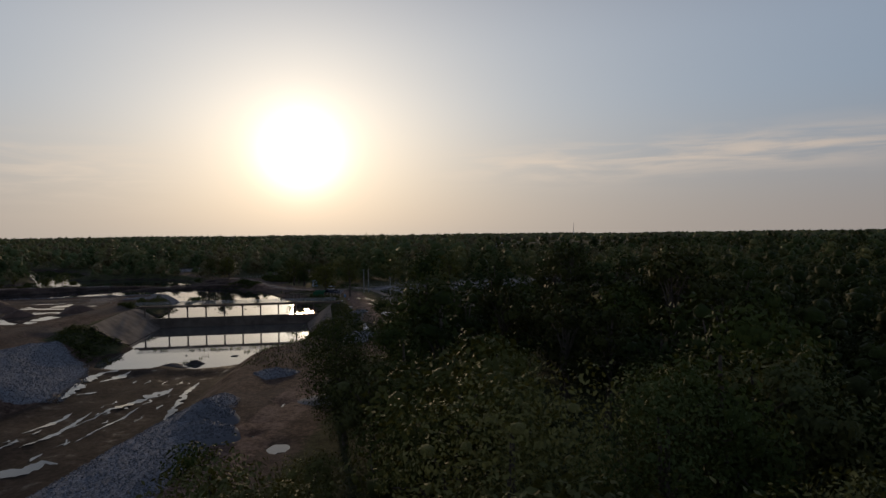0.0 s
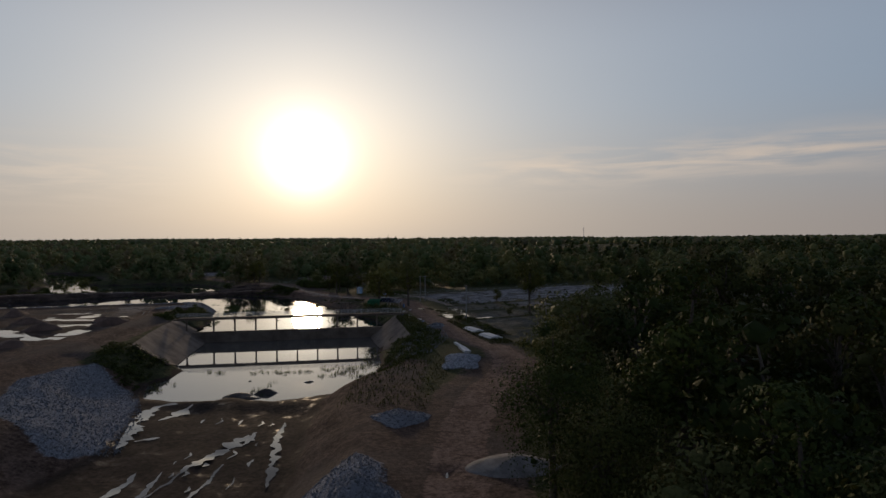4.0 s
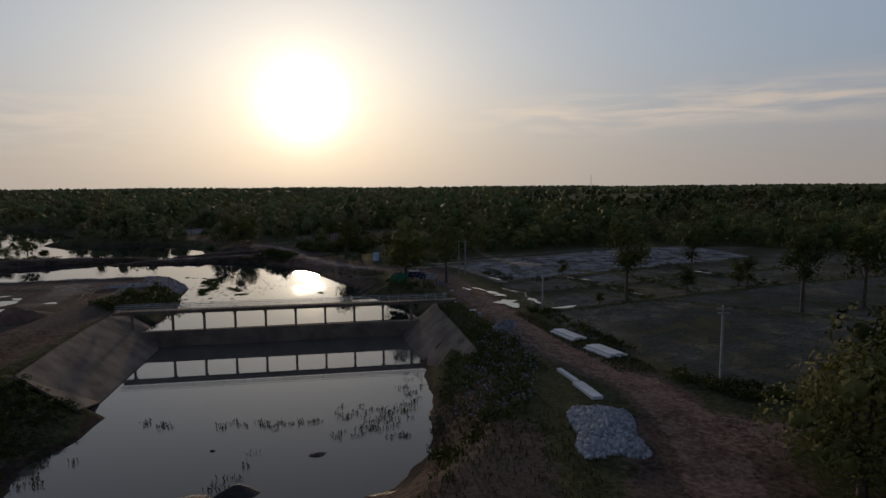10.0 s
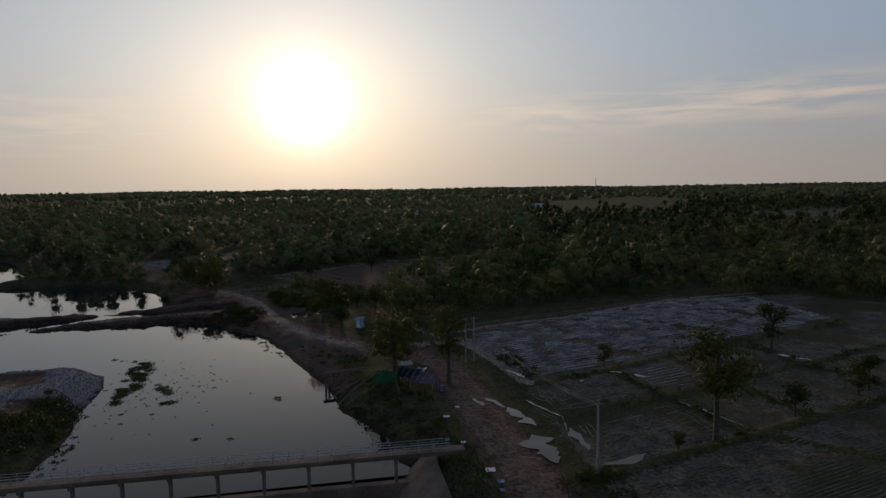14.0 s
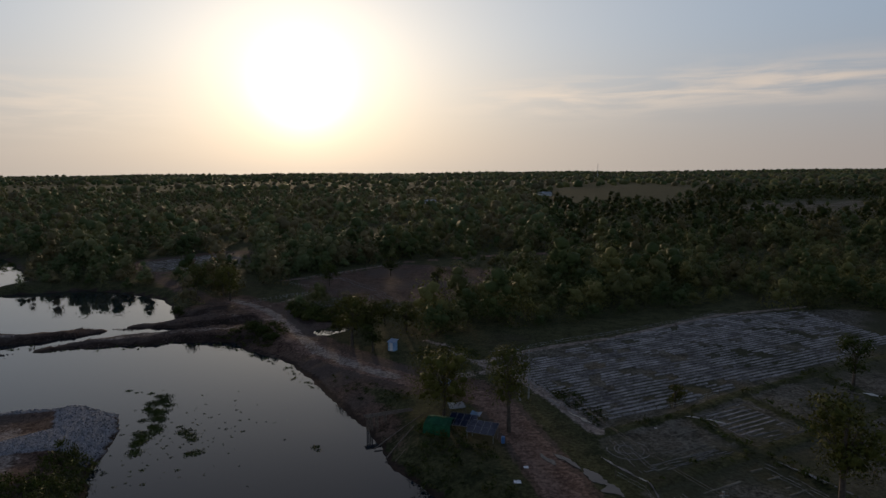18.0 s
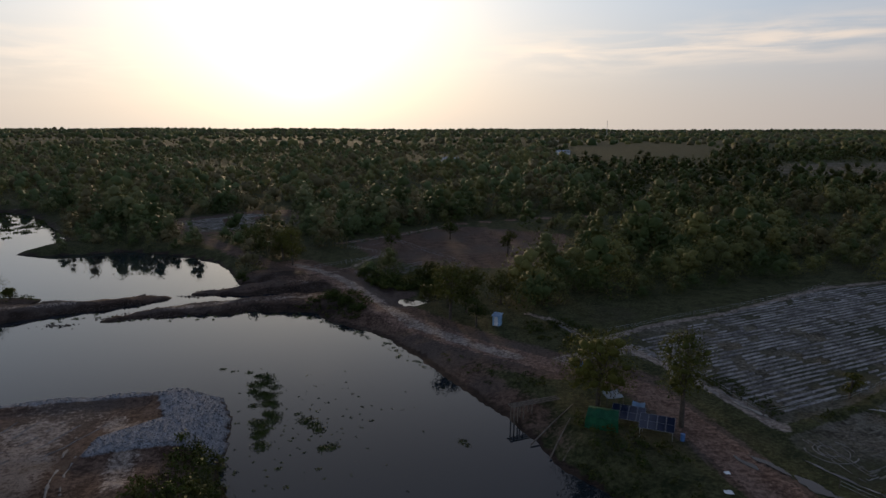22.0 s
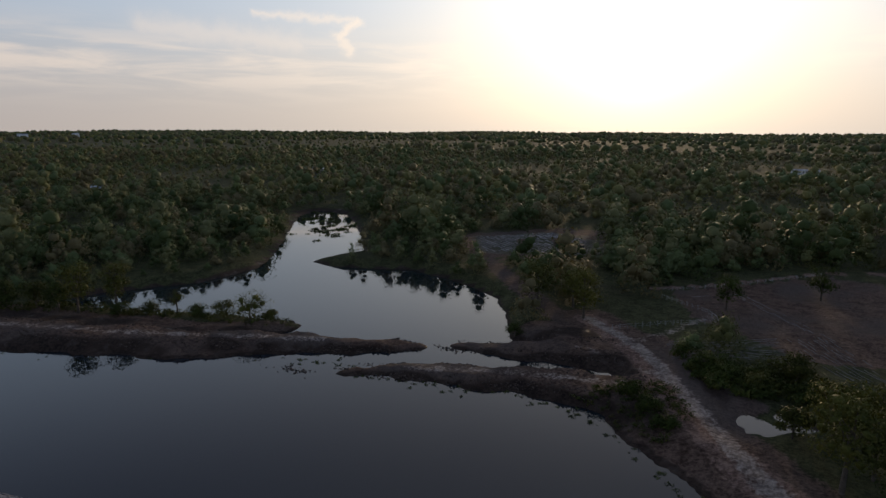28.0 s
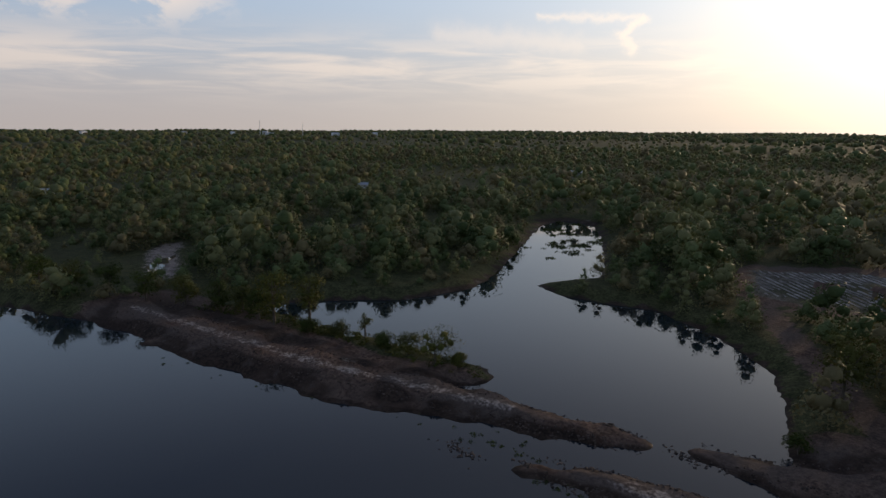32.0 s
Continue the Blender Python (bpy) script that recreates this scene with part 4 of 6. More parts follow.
far_spots = [(x, y, z, s * (0.85 + max(0, math.hypot(x, y) - 1500) / 9000), a) for x, y, z, s, a in stand(spots_of(rng, dx, dy, 0.8, 1.5), 260, 96)]
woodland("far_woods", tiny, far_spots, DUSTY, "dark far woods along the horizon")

# ---- weir and footbridge ----
WEIR_A, WEIR_B = Vector((-86, 181.0, 0)), Vector((-33.5, 190.5, 0))
along = (WEIR_B - WEIR_A).normalized()
across = Vector((-along.y, along.x, 0))                      # upstream
to_weir = Matrix((( along.x, across.x, 0, WEIR_A.x), (along.y, across.y, 0, WEIR_A.y), (0, 0, 1, 0), (0, 0, 0, 1)))
LONG = (WEIR_B - WEIR_A).length

weir = thing("weir", to_weir, "stained concrete weir wall holding back the reservoir", "weir")
part("wall", box(B(), 1.5, LONG - 4, -0.5, 0.5, -6.2, -2.06, 0.06), CONCRETE, weir)
part("apron", box(B(), 1.5, LONG - 4, -3.2, -0.5, -6.2, -4.95, 0.05), CONCRETE, weir, "concrete apron at the foot of the weir")
bridge = thing("footbridge", to_weir, "narrow concrete footbridge with a pipe railing on slim columns", "bridge")
DECK = 1.55
part("deck", box(B(), -3, LONG + 1.2, -0.75, 0.75, DECK - 0.32, DECK, 0.03), CONCRETE, bridge)
part("beam", box(B(), -3, LONG + 1.2, -0.62, -0.42, DECK - 0.62, DECK - 0.32, 0.02), CONCRETE, bridge)
part("beam", box(B(), -3, LONG + 1.2, 0.42, 0.62, DECK - 0.62, DECK - 0.32, 0.02), CONCRETE, bridge)
column = part("column", box(box(B(), -0.19, 0.19, -0.19, 0.19, -2.2, DECK - 0.6, 0.02), -0.24, 0.24, -0.62, 0.62, DECK - 0.95, DECK - 0.6, 0.02), CONCRETE, bridge).data
first = (Vector((-79.6, 181.9, 0)) - WEIR_A).dot(along)
for k in range(10):
    s = first + 5.13 * (k - 1)
    c = bridge.children[-1] if k == 0 else new("column", column)
    c.parent = bridge
    c.location = (s, 0, 0)
post = mesh_of("rail_post", *tube([(0, 0, 0), (0, 0, 1.0)], [0.035, 0.035], 6), STEEL)
for side in (-0.68, 0.68):
    for k in range(int(LONG / 1.71) + 2):
        o = new("rail_post", post)
        o.parent, o.location = bridge, (-1 + 1.71 * k, side, DECK)
    for z in (0.35, 0.68, 1.0):
        part("rail", mesh_of("rail", *tube([(-2.5, side, DECK + z), (LONG + 0.8, side, DECK + z)], [0.03, 0.03], 6), STEEL), None, bridge)


def slab_wall(name, top, foot, label):
    """A sloped concrete lining between a line of top points and a line of foot points."""
    bm = B()
    rows = []
    for (tx, ty, tz), (fx_, fy_, fz) in zip(top, foot):
        t, f = Vector((tx, ty, tz)), Vector((fx_, fy_, fz))
        rows.append([bm.verts.new(t), bm.verts.new(f)])
    for a, b in zip(rows, rows[1:]):
        bm.faces.new((a[0], a[1], b[1], b[0]))
    bmesh.ops.recalc_face_normals(bm, faces=bm.faces[:])
    bmesh.ops.solidify(bm, geom=bm.faces[:], thickness=0.3)
    ob = part(name, bm, CONCRETE)
    return tagged(ob, label, "wall")


slab_wall("wing_wall", [(-82.8, 147.1, 0.6), (-86.0, 160, 0.55), (-88.6, 172, 0.5), (-90, 180.8, 0.4), (-91.5, 187, 0.4)], [(-75.4, 146.6, -3.3), (-76.8, 153.5, -4.9), (-79.0, 166, -4.9), (-81, 179, -4.9), (-83.5, 185, -3.2)], "sloping stained concrete wing wall beside the weir")
slab_wall("wing_wall", [(-28.6, 159.5, 0.2), (-31.5, 175, 0.3), (-34.3, 189, 0.4), (-34.8, 195, 0.3)], [(-34, 162, -4.9), (-36.5, 171, -4.9), (-39.3, 181, -4.9), (-41.5, 190, -4.9)], "sloping stained concrete wing wall beside the weir")

# ---- heaps of stone and earth ----


def rocks(rng, px, py, pz, lo, hi):
    """Angular stones in one pair of arrays."""
    V, F = [], []
    for i, (x, y, z) in enumerate(zip(px, py, pz)):
        s = rng.uniform(lo, hi)
        v = ICO_V * (1 + rng.uniform(-0.28, 0.28, (12, 1))) * rng.uniform(0.6, 1.2, 3) * s
        a = rng.uniform(0, 6.28)
        r = np.array(((math.cos(a), -math.sin(a), 0), (math.sin(a), math.cos(a), 0), (0, 0, 1)))
        V.append(v @ r + (x, y, z + s * 0.3))
        F.append(ICO_F + 12 * i)
    return np.concatenate(V), np.concatenate(F)


def within(rng, poly, count):
    xs, ys = [p[0] for p in poly], [p[1] for p in poly]
    px, py = rng.uniform(min(xs), max(xs), count * 4), rng.uniform(min(ys), max(ys), count * 4)
    ok = inside(px, py, poly)
    return px[ok][:count], py[ok][:count]


CLOD = plain("dark_clods", (0.040, 0.028, 0.021), (0.085, 0.058, 0.044), 0.95, 0.6, 5.0, 0.8, 0.2)
rr = np.random.default_rng(5)
for poly, count, lo, hi, label in ((GRAVEL_TIP, 5200, 0.07, 0.15, "loose grey-blue riprap stones covering the earth bank in the reservoir"),
                                   (GRAVEL_WEST, 3400, 0.06, 0.14, "grey crushed stone spread down the canal bank"),
                                   (GRAVEL_EAST, 2400, 0.05, 0.11, "grey gravel tipped along the canal edge"),
                                   ([(-30, 160), (-25, 178), (-22.5, 176), (-20.5, 158), (-24, 141), (-29, 136), (-32, 146)], 1100, 0.06, 0.2, "grey stones strewn down the bank below the dirt road")):
    px, py = within(rr, poly, count)
    pz = land(px, py)[0]
    dry = pz > (UP_Z - 0.1 if poly is GRAVEL_TIP else LOW_Z)
    tagged(new("gravel", mesh_of("gravel", *rocks(rr, px[dry], py[dry], pz[dry], lo, hi), STONE)), label, "gravel", kind="stuff")


def heap_height(rx, ry, high, seed, square=2.0):
    rim = np.random.default_rng(seed).uniform(0.62, 1.2, 9)

    def f(x, y):
        a = (np.arctan2(y / ry, x / rx) / (2 * np.pi) % 1) * 9
        i = a.astype(int) % 9
        k = rim[i] + (rim[(i + 1) % 9] - rim[i]) * (a - np.floor(a))
        d = (np.abs(x / rx) ** square + np.abs(y / ry) ** square) ** (1 / square) / k
        return high * np.where(d < 1, 1 - d ** 1.4, -3.0 * (d - 1)) * (0.75 + 0.5 * rough_noise(x, y, 1.4, seed, 3))
    return f


def heap(name, x, y, rx, ry, high, seed, mat, label, turn=0.0, stones=0, size=0.14, square=2.0, under=None):
    f = heap_height(rx, ry, high, seed, square)
    n = 30
    X, Y = np.meshgrid(np.linspace(-1.2 * rx, 1.2 * rx, n), np.linspace(-1.2 * ry, 1.2 * ry, n))
    V = np.stack([X.ravel(), Y.ravel(), f(X.ravel(), Y.ravel())], 1)
    g = np.arange(n * n).reshape(n, n)
    Q = np.stack([g[:-1, :-1], g[:-1, 1:], g[1:, 1:], g[1:, :-1]], -1).reshape(-1, 4)
    c, s = math.cos(turn), math.sin(turn)
    z = height_at(x, y)
    ob = thing(name, Matrix.Translation((x, y, z)) @ Matrix.Rotation(turn, 4, "Z"), label, name.replace("_", " "))
    part("body", mesh_of("body", V, Q, under or mat, True), None, ob)
    if stones:
        r = np.random.default_rng(seed)
        sx, sy = rx * r.uniform(-1.1, 1.1, stones * 2), ry * r.uniform(-1.1, 1.1, stones * 2)
        sx, sy = sx[f(sx, sy) > 0.02][:stones], sy[f(sx, sy) > 0.02][:stones]
        part("rubble", mesh_of("rubble", *rocks(r, sx, sy, np.maximum(f(sx, sy), 0) - 0.05, size * 0.6, size * 1.5), mat), None, ob)
        tagged(ob.children[-1], "loose broken stones", kind="stuff")
    return ob


# the dark CLOD body paints the shade in the gaps between the pale stones
heap("stone_heap", -18.6, 131.8, 3.6, 6.2, 0.95, 71, PALE_STONE, "heap of pale blue-grey broken stone beside the dirt road", -0.12, 2700, 0.22, 5.0, CLOD)
heap("stone_heap", -26.5, 99, 3.6, 5.0, 0.9, 72, STONE, "low heap of grey gravel beside the dirt road", 0.3, 700, 0.11)
heap("stone_heap", -28, 74.5, 3.6, 3.4, 1.5, 73, STONE, "heap of grey gravel on the canal edge", 0.0, 900, 0.11)
heap("stone_heap", -26.3, 68, 3.2, 3.0, 1.2, 74, STONE, "heap of grey gravel on the canal edge", 0.5, 800, 0.11)
SAND = plain("grey_sand", (0.08, 0.074, 0.068), (0.19, 0.175, 0.16), 0.9, 0.8, 8.0, 0.4, 0.05)
heap("sand_heap", -14.5, 84, 4.4, 3.0, 0.85, 75, SAND, "heap of pale grey sand under the roadside trees", 0.4)
heap("stone_heap", -24, 174, 1.6, 5.0, 0.5, 76, STONE, "scattered grey boulders on the grassy verge", -0.3, 170, 0.26)
for x, y, a, b, h, s in ((-116, 172, 5, 3.4, 1.9, 81), (-105, 181, 5.5, 3.2, 1.9, 82), (-142, 200, 5, 3.5, 1.8, 83), (-108, 150, 4.5, 3, 1.6, 84), (-110, 187, 4, 2.6, 1.3, 85), (-128, 184, 4, 3, 1.4, 86)):
    heap("earth_pile", x, y, a, b, h, s, DIRT_PILE, "dark brown pile of dumped earth on the wet yard", s * 0.7)
WET_MUD = plain("wet_dark_mud", (0.014, 0.010, 0.008), (0.038, 0.027, 0.021), 0.6, 0.9, 6.0, 0.9, 0.25)
for x, y, a, b, h, s in ((-55.4, 128, 2.9, 1.7, 0.8, 91), (-51.4, 130, 2.5, 1.4, 0.95, 92), (-53.6, 126.5, 2.6, 1.0, 0.45, 93), (-46, 138, 1.5, 0.7, 0.3, 94), (-57, 139, 0.5, 0.4, 0.2, 95)):
    o = heap("mud_mound", x, y, a * 0.85, b, h, s, WET_MUD, "wet dark mud mound standing out of the shallow water", 0.2)
    o.location.z = LOW_Z - 0.05

# ---- puddles ----
def pool(line, seed, z=None, over=0.07, fine=1.6, torn=(0.1, 1.8)):
    """A ragged pool of water along a line of (x, y, half width)."""
    pts = np.array(line, float)
    run = np.concatenate([[0], np.cumsum(np.hypot(*np.diff(pts[:, :2], axis=0).T))])
    s = np.arange(0, run[-1], min(0.22, run[-1] / 18))
    X, Y, W = (np.interp(s, run, pts[:, i]) for i in range(3))
    side = np.array([-(pts[-1] - pts[0])[1], (pts[-1] - pts[0])[0]])
    side = side / np.linalg.norm(side)
    W = W * np.minimum(1, np.minimum(s, run[-1] - s) / (0.22 * run[-1]) + 0.05) ** 0.6
    L, R = (W * np.maximum(0.0, torn[0] + torn[1] * rough_noise(s + 40 * seed, s * 0, fine, 301 + k, 3)) for k in (0, 1))
    Z = np.convolve(np.pad(land(X, Y)[0], 6, "edge"), np.ones(13) / 13, "valid") + over if z is None else np.full(len(s), z)
    V = np.stack([np.stack([X + side[0] * L, Y + side[1] * L, Z], 1), np.stack([X - side[0] * R, Y - side[1] * R, Z], 1)], 1).reshape(-1, 3)
    i = np.arange(len(s) - 1) * 2
    return part("puddle", mesh_of("puddle", V, np.stack([i, i + 2, i + 3, i + 1], 1), PUDDLE), None)


for k, (x, y, r) in enumerate(PUDDLES):
    a = np.random.default_rng(900 + k).uniform(0.6, 2.4)
    dx_, dy_ = math.cos(a) * 1.7 * r, math.sin(a) * 1.7 * r
    if r > 2:
        pond = pool([(x - 1.6 * r, y, 1.6 * r), (x, y, 1.8 * r), (x + 1.6 * r, y, 1.6 * r)], k, height_at(x, y) + 0.5, torn=(0.9, 0.2))
        tagged(pond, "small pond with overgrown muddy banks mirroring the sky", "pond", "ponds")
        continue
    tagged(pool([(x - dx_, y - dy_, r * 0.7), (x, y, r * 1.15), (x + dx_, y + dy_, r * 0.7)], k, height_at(x, y) + (0.2 if r > 1.2 else 0.1), fine=0.9 * r), "shallow rain puddle on muddy ground mirroring the sky", "puddle", "puddles")
# wet margins of the paddies
for k, line in enumerate(([(-21, 212, 0.2), (-19, 208, 0.35), (-16.6, 204.6, 0.25), (-16.9, 199, 0.2)], [(-16.3, 200.4, 0.5), (-15.7, 197, 0.8), (-15.2, 193, 0.5)], [(2, 209.6, 0.2), (5, 204.5, 0.3), (7.8, 200, 0.2)], [(-4.5, 225.4, 0.4), (-1, 224.4, 0.5), (1.4, 222.4, 0.3)],
                          [(30, 235, 0.4), (32.5, 233.5, 0.6), (35, 231.6, 0.3)], [(-22.6, 228, 0.3), (-20.5, 225, 0.5), (-19, 222, 0.3)], [(-24, 208.6, 0.7), (-22.6, 206, 1.3), (-21.6, 203.6, 1.7), (-20.8, 201, 0.8)], [(-27.6, 213.2, 0.3), (-25.8, 211.2, 0.5), (-24.4, 208.4, 0.4)], [(-21.8, 198.2, 0.7), (-20.8, 195.6, 2.0), (-20.3, 192.6, 1.8), (-19.8, 189.4, 0.6)], [(-14.6, 188.8, 0.5), (-11.4, 189.9, 1.0), (-8.6, 191.9, 0.5)], [(-29, 213, 0.5), (-27.6, 209.5, 0.5)],
                          )):
    tagged(pool(line, 60 + k, None, 0.10 if k < 11 else 0.14, 1.8 if k < 11 else 4.0, (-0.35, 2.3) if k < 11 else (0.4, 1.1)), "shallow water standing at the wet edge of the field", "puddle", "puddles")
tagged(pool([(-307, 326, 1.5), (-313, 340, 3.0), (-319, 358, 1.5)], 91, None, 0.35, 3.0), "small pond half hidden in the woods", "pond")
tagged(pool([(-270, 256, 1.0), (-281, 260, 2.0), (-292, 268, 0.8)], 92, None, 0.2, 2.0), "shallow water in the bare clearing", "puddle", "puddles")
# long thin pools in the mud of the canal: x, y, half width
STREAKS = [[(-61.2, 100.2, 1.4), (-62.6, 105, 1.6), (-63.6, 109, 0.9), (-64.6, 114, 0.8), (-65.2, 119, 1.5), (-63.6, 122, 1.8)], [(-60.8, 104, 0.5), (-58, 105.5, 0.3)], [(-62, 113, 0.4), (-60.5, 117, 0.9), (-60, 121, 0.5)],
           [(-51.5, 86, 0.25), (-50, 93, 0.3), (-49.2, 98, 0.6), (-47.4, 102, 1.1), (-46, 107, 0.9)], [(-39.6, 89, 0.5), (-41, 97, 0.5), (-42.4, 103, 0.4), (-43.6, 112, 0.2)], [(-52.6, 78, 0.3), (-51.6, 84, 0.45), (-52, 89, 0.3), (-52.6, 94, 0.15)],
           [(-55.6, 83, 0.3), (-55, 88, 0.5), (-55.4, 94, 0.25)], [(-47, 80, 0.15), (-46.6, 88, 0.25), (-46.5, 96, 0.2)], [(-51, 66, 1.0), (-49.4, 70, 1.3), (-46, 72.6, 1.2), (-44, 72, 0.6)], [(-57, 70, 0.3), (-55, 76, 0.3), (-54, 79, 0.2)]]
sr = np.random.default_rng(55)
for k in range(30):
    x, y, l = sr.uniform(-57, -43), sr.uniform(64, 117), sr.uniform(1.2, 4)
    STREAKS.append([(x, y, 0.08), (x + sr.normal() * 0.3 + 0.02 * l, y + l * 0.5, sr.uniform(0.12, 0.3)), (x - 0.08 * l, y + l, 0.06)])
for k, line in enumerate(STREAKS):
    tagged(pool(line, k, fine=1.2, torn=(-0.55, 2.9)), "long thin pool of rain water in the dark canal mud", "puddle", "puddles")
# broken clods along the earth dams
cx, cy = [], []
for line, n in ((DAM_WEST, 1500), (DAM_EAST, 420), (ISLAND, 900)):
    i = np.sort(sr.uniform(0, len(line) - 1.001, n))
    j = i.astype(int)
    P = np.array(line)
    at_, w_ = P[j] + (P[j + 1] - P[j]) * (i - j)[:, None], sr.choice([-1, 1], n) * sr.uniform(0.4, 1.0, n)
    cx.append(at_[:, 0] - 0.42 * w_ * (at_[:, 2] + 2.6)), cy.append(at_[:, 1] + 0.9 * w_ * (at_[:, 2] + 2.6))
cx, cy = np.concatenate(cx), np.concatenate(cy)
for x, y, r, n in ((-146.5, 268.5, 2.0, 130), (-128, 291.6, 1.6, 110), (-139, 273, 1.2, 60)):
    cx, cy = np.append(cx, x + sr.normal(size=n) * r * 0.8), np.append(cy, y + sr.normal(size=n) * r * 0.35)
cz = np.maximum(land(cx, cy)[0], UP_Z - 0.05)
tagged(new("clods", mesh_of("clods", *rocks(sr, cx, cy, cz - 0.07, 0.07, 0.24), CLOD)), "broken dark clods of earth along the dam", "clods", kind="stuff")

# ---- ploughed land ----
SOIL_RIDGE = plain("ploughed_soil", (0.085, 0.074, 0.068), (0.38, 0.345, 0.32), 0.95, 0.25, 2.5, 0.7, 0.08)
STRAW = plain("straw_stubble", (0.075, 0.068, 0.048), (0.165, 0.150, 0.112), 0.95, 0.3, 3.0, 0.6, 0.05)


def furrows(name, poly, way_, gap, high, half, mat, label, seed, step=1.6, gaps=0.3):
    d = Vector((way_[0], way_[1])).normalized()
    n = Vector((-d.y, d.x))
    c = Vector((sum(p[0] for p in poly) / len(poly), sum(p[1] for p in poly) / len(poly)))
    q = np.random.default_rng(seed)
    V, Q, count = [], [], 0
    for k in range(-60, 61):
        t = np.arange(-110, 110, step)
        off = k * gap + q.normal() * gap * 0.06 + (rough_noise(t + 500, np.full(t.shape, k * 3.0), 14, seed) - 0.5) * gap * 0.5
        X, Y = c.x + d.x * t + n.x * off, c.y + d.y * t + n.y * off
        ok = signed(X, Y, poly) < -1.0
        ok &= rough_noise(X, Y, 3.5, seed + 1) > gaps
        Z = land(X, Y)[0] if ok.any() else X
        for i in range(len(t) - 1):
            if ok[i] and ok[i + 1]:
                for j in (i, i + 1):
                    w_ = half * (0.7 + 0.6 * lattice(np.array([j]), np.array([k]), seed)[0])
                    e = high * (0.6 + 0.8 * lattice(np.array([j + 7]), np.array([k]), seed)[0])
                    V += [(X[j] - n.x * w_, Y[j] - n.y * w_, Z[j] - 0.06), (X[j], Y[j], Z[j] + e), (X[j] + n.x * w_, Y[j] + n.y * w_, Z[j] - 0.06)]
                Q += [(count, count + 3, count + 4, count + 1), (count + 1, count + 4, count + 5, count + 2)]
                count += 6
    return tagged(new(name, mesh_of(name, np.array(V), np.array(Q), mat)), label, "ploughed field", kind="stuff")


PLOUGH = [(-32, 250), (-28, 256), (0, 276), (30, 294), (56, 300), (62, 268), (28, 248), (8, 237), (-4, 229), (-20, 221.5), (-23, 235)]
furrows("plough_ridges", PLOUGH, (0.905, 0.425), 1.25, 0.2, 0.34, SOIL_RIDGE, "grey-brown plough ridges in rows across the field", 131, 0.9, 0.33)
furrows("stubble_rows", BIG_FIELD, (0.9, 0.44), 0.62, 0.05, 0.15, STRAW, "dry rice stubble in faint rows across the field", 137, 0.8, 0.42)
furrows("stubble_rows", [(-16, 202), (0, 210), (4, 202), (6, 198), (-13, 189)], (0.9, 0.44), 1.2, 0.06, 0.3, STRAW, "dry rice stubble in a small paddy", 139, 1.1, 0.46)
furrows("stubble_rows", [(-19, 217), (-4.5, 225), (0, 214.5), (-16, 206)], (0.9, 0.44), 1.2, 0.06, 0.3, STRAW, "dry rice stubble in a small paddy", 141, 1.1, 0.46)
furrows("stubble_rows", [(-3, 226), (8, 233), (13, 220), (1.5, 214)], (0.9, 0.44), 1.2, 0.08, 0.3, SOIL_RIDGE, "cracked grey soil in a small paddy", 143, 1.0, 0.42)
furrows("plough_ridges", [(-160, 374), (-176, 400), (-152, 424), (-134, 412), (-126, 384)], (0.8, -0.6), 1.8, 0.2, 0.35, SOIL_RIDGE, "pale vegetable beds in the forest clearing", 145)

DRY_MUD = plain("dried_pale_mud", (0.10, 0.09, 0.08), (0.24, 0.22, 0.20), 0.95, 0.8, 6.0, 0.5, 0.03)


def wheel_marks(loops, label, seed):
    """Broken pale ruts left by a tractor: each loop is a list of (x, y, half width), closed or open."""
    q = np.random.default_rng(seed)
    V, Q = [], []
    for loop in loops:
        pts = np.array(loop, float)
        run = np.concatenate([[0], np.cumsum(np.hypot(*np.diff(pts[:, :2], axis=0).T))])
        t = np.arange(0, run[-1], 0.45)
        X, Y, W = (np.interp(t, run, pts[:, i]) for i in range(3))
        X, Y = X + (rough_noise(t + 50 * len(V), t * 0, 4.0, seed) - 0.5) * 0.9, Y + (rough_noise(t, t * 0 + 7, 4.0, seed + 2) - 0.5) * 0.9
        dx, dy = np.gradient(X), np.gradient(Y)
        n = np.hypot(dx, dy) + 1e-6
        Z, W = land(X, Y)[0] + 0.02, W * q.uniform(0.3, 1.0, len(t))
        on = rough_noise(t, t * 0 + 31 * len(V), 2.6, seed + 5) > 0.42
        for i in range(len(t) - 1):
            if on[i]:
                k = len(V)
                for j in (i, i + 1):
                    V += [(X[j] - dy[j] / n[j] * W[j], Y[j] + dx[j] / n[j] * W[j], Z[j] - 0.05), (X[j], Y[j], Z[j] + 0.05), (X[j] + dy[j] / n[j] * W[j], Y[j] - dx[j] / n[j] * W[j], Z[j] - 0.05)]
                Q += [(k, k + 3, k + 4, k + 1), (k + 1, k + 4, k + 5, k + 2)]
    return tagged(new("wheel_ruts", mesh_of("wheel_ruts", np.array(V), np.array(Q), DRY_MUD)), label, "wheel ruts", kind="stuff")


def inset(poly, share, wide, start=0, count=99):
    c = np.mean(poly, axis=0)
    loop = [(c[0] + (x - c[0]) * share, c[1] + (y - c[1]) * share, wide) for x, y in poly]
    return (loop + loop[:1])[start:start + count]


def combed(first, last, count, wide, seed):
    """Side by side lines that slide from the first to the last."""
    q, out = np.random.default_rng(seed), []
    for u in np.linspace(0, 1, count):
        shift = q.normal(size=2) * 0.15
        out.append([(p[0] + (o[0] - p[0]) * u + shift[0], p[1] + (o[1] - p[1]) * u + shift[1], wide * q.uniform(0.6, 1.3)) for p, o in zip(first, last)])
    return out


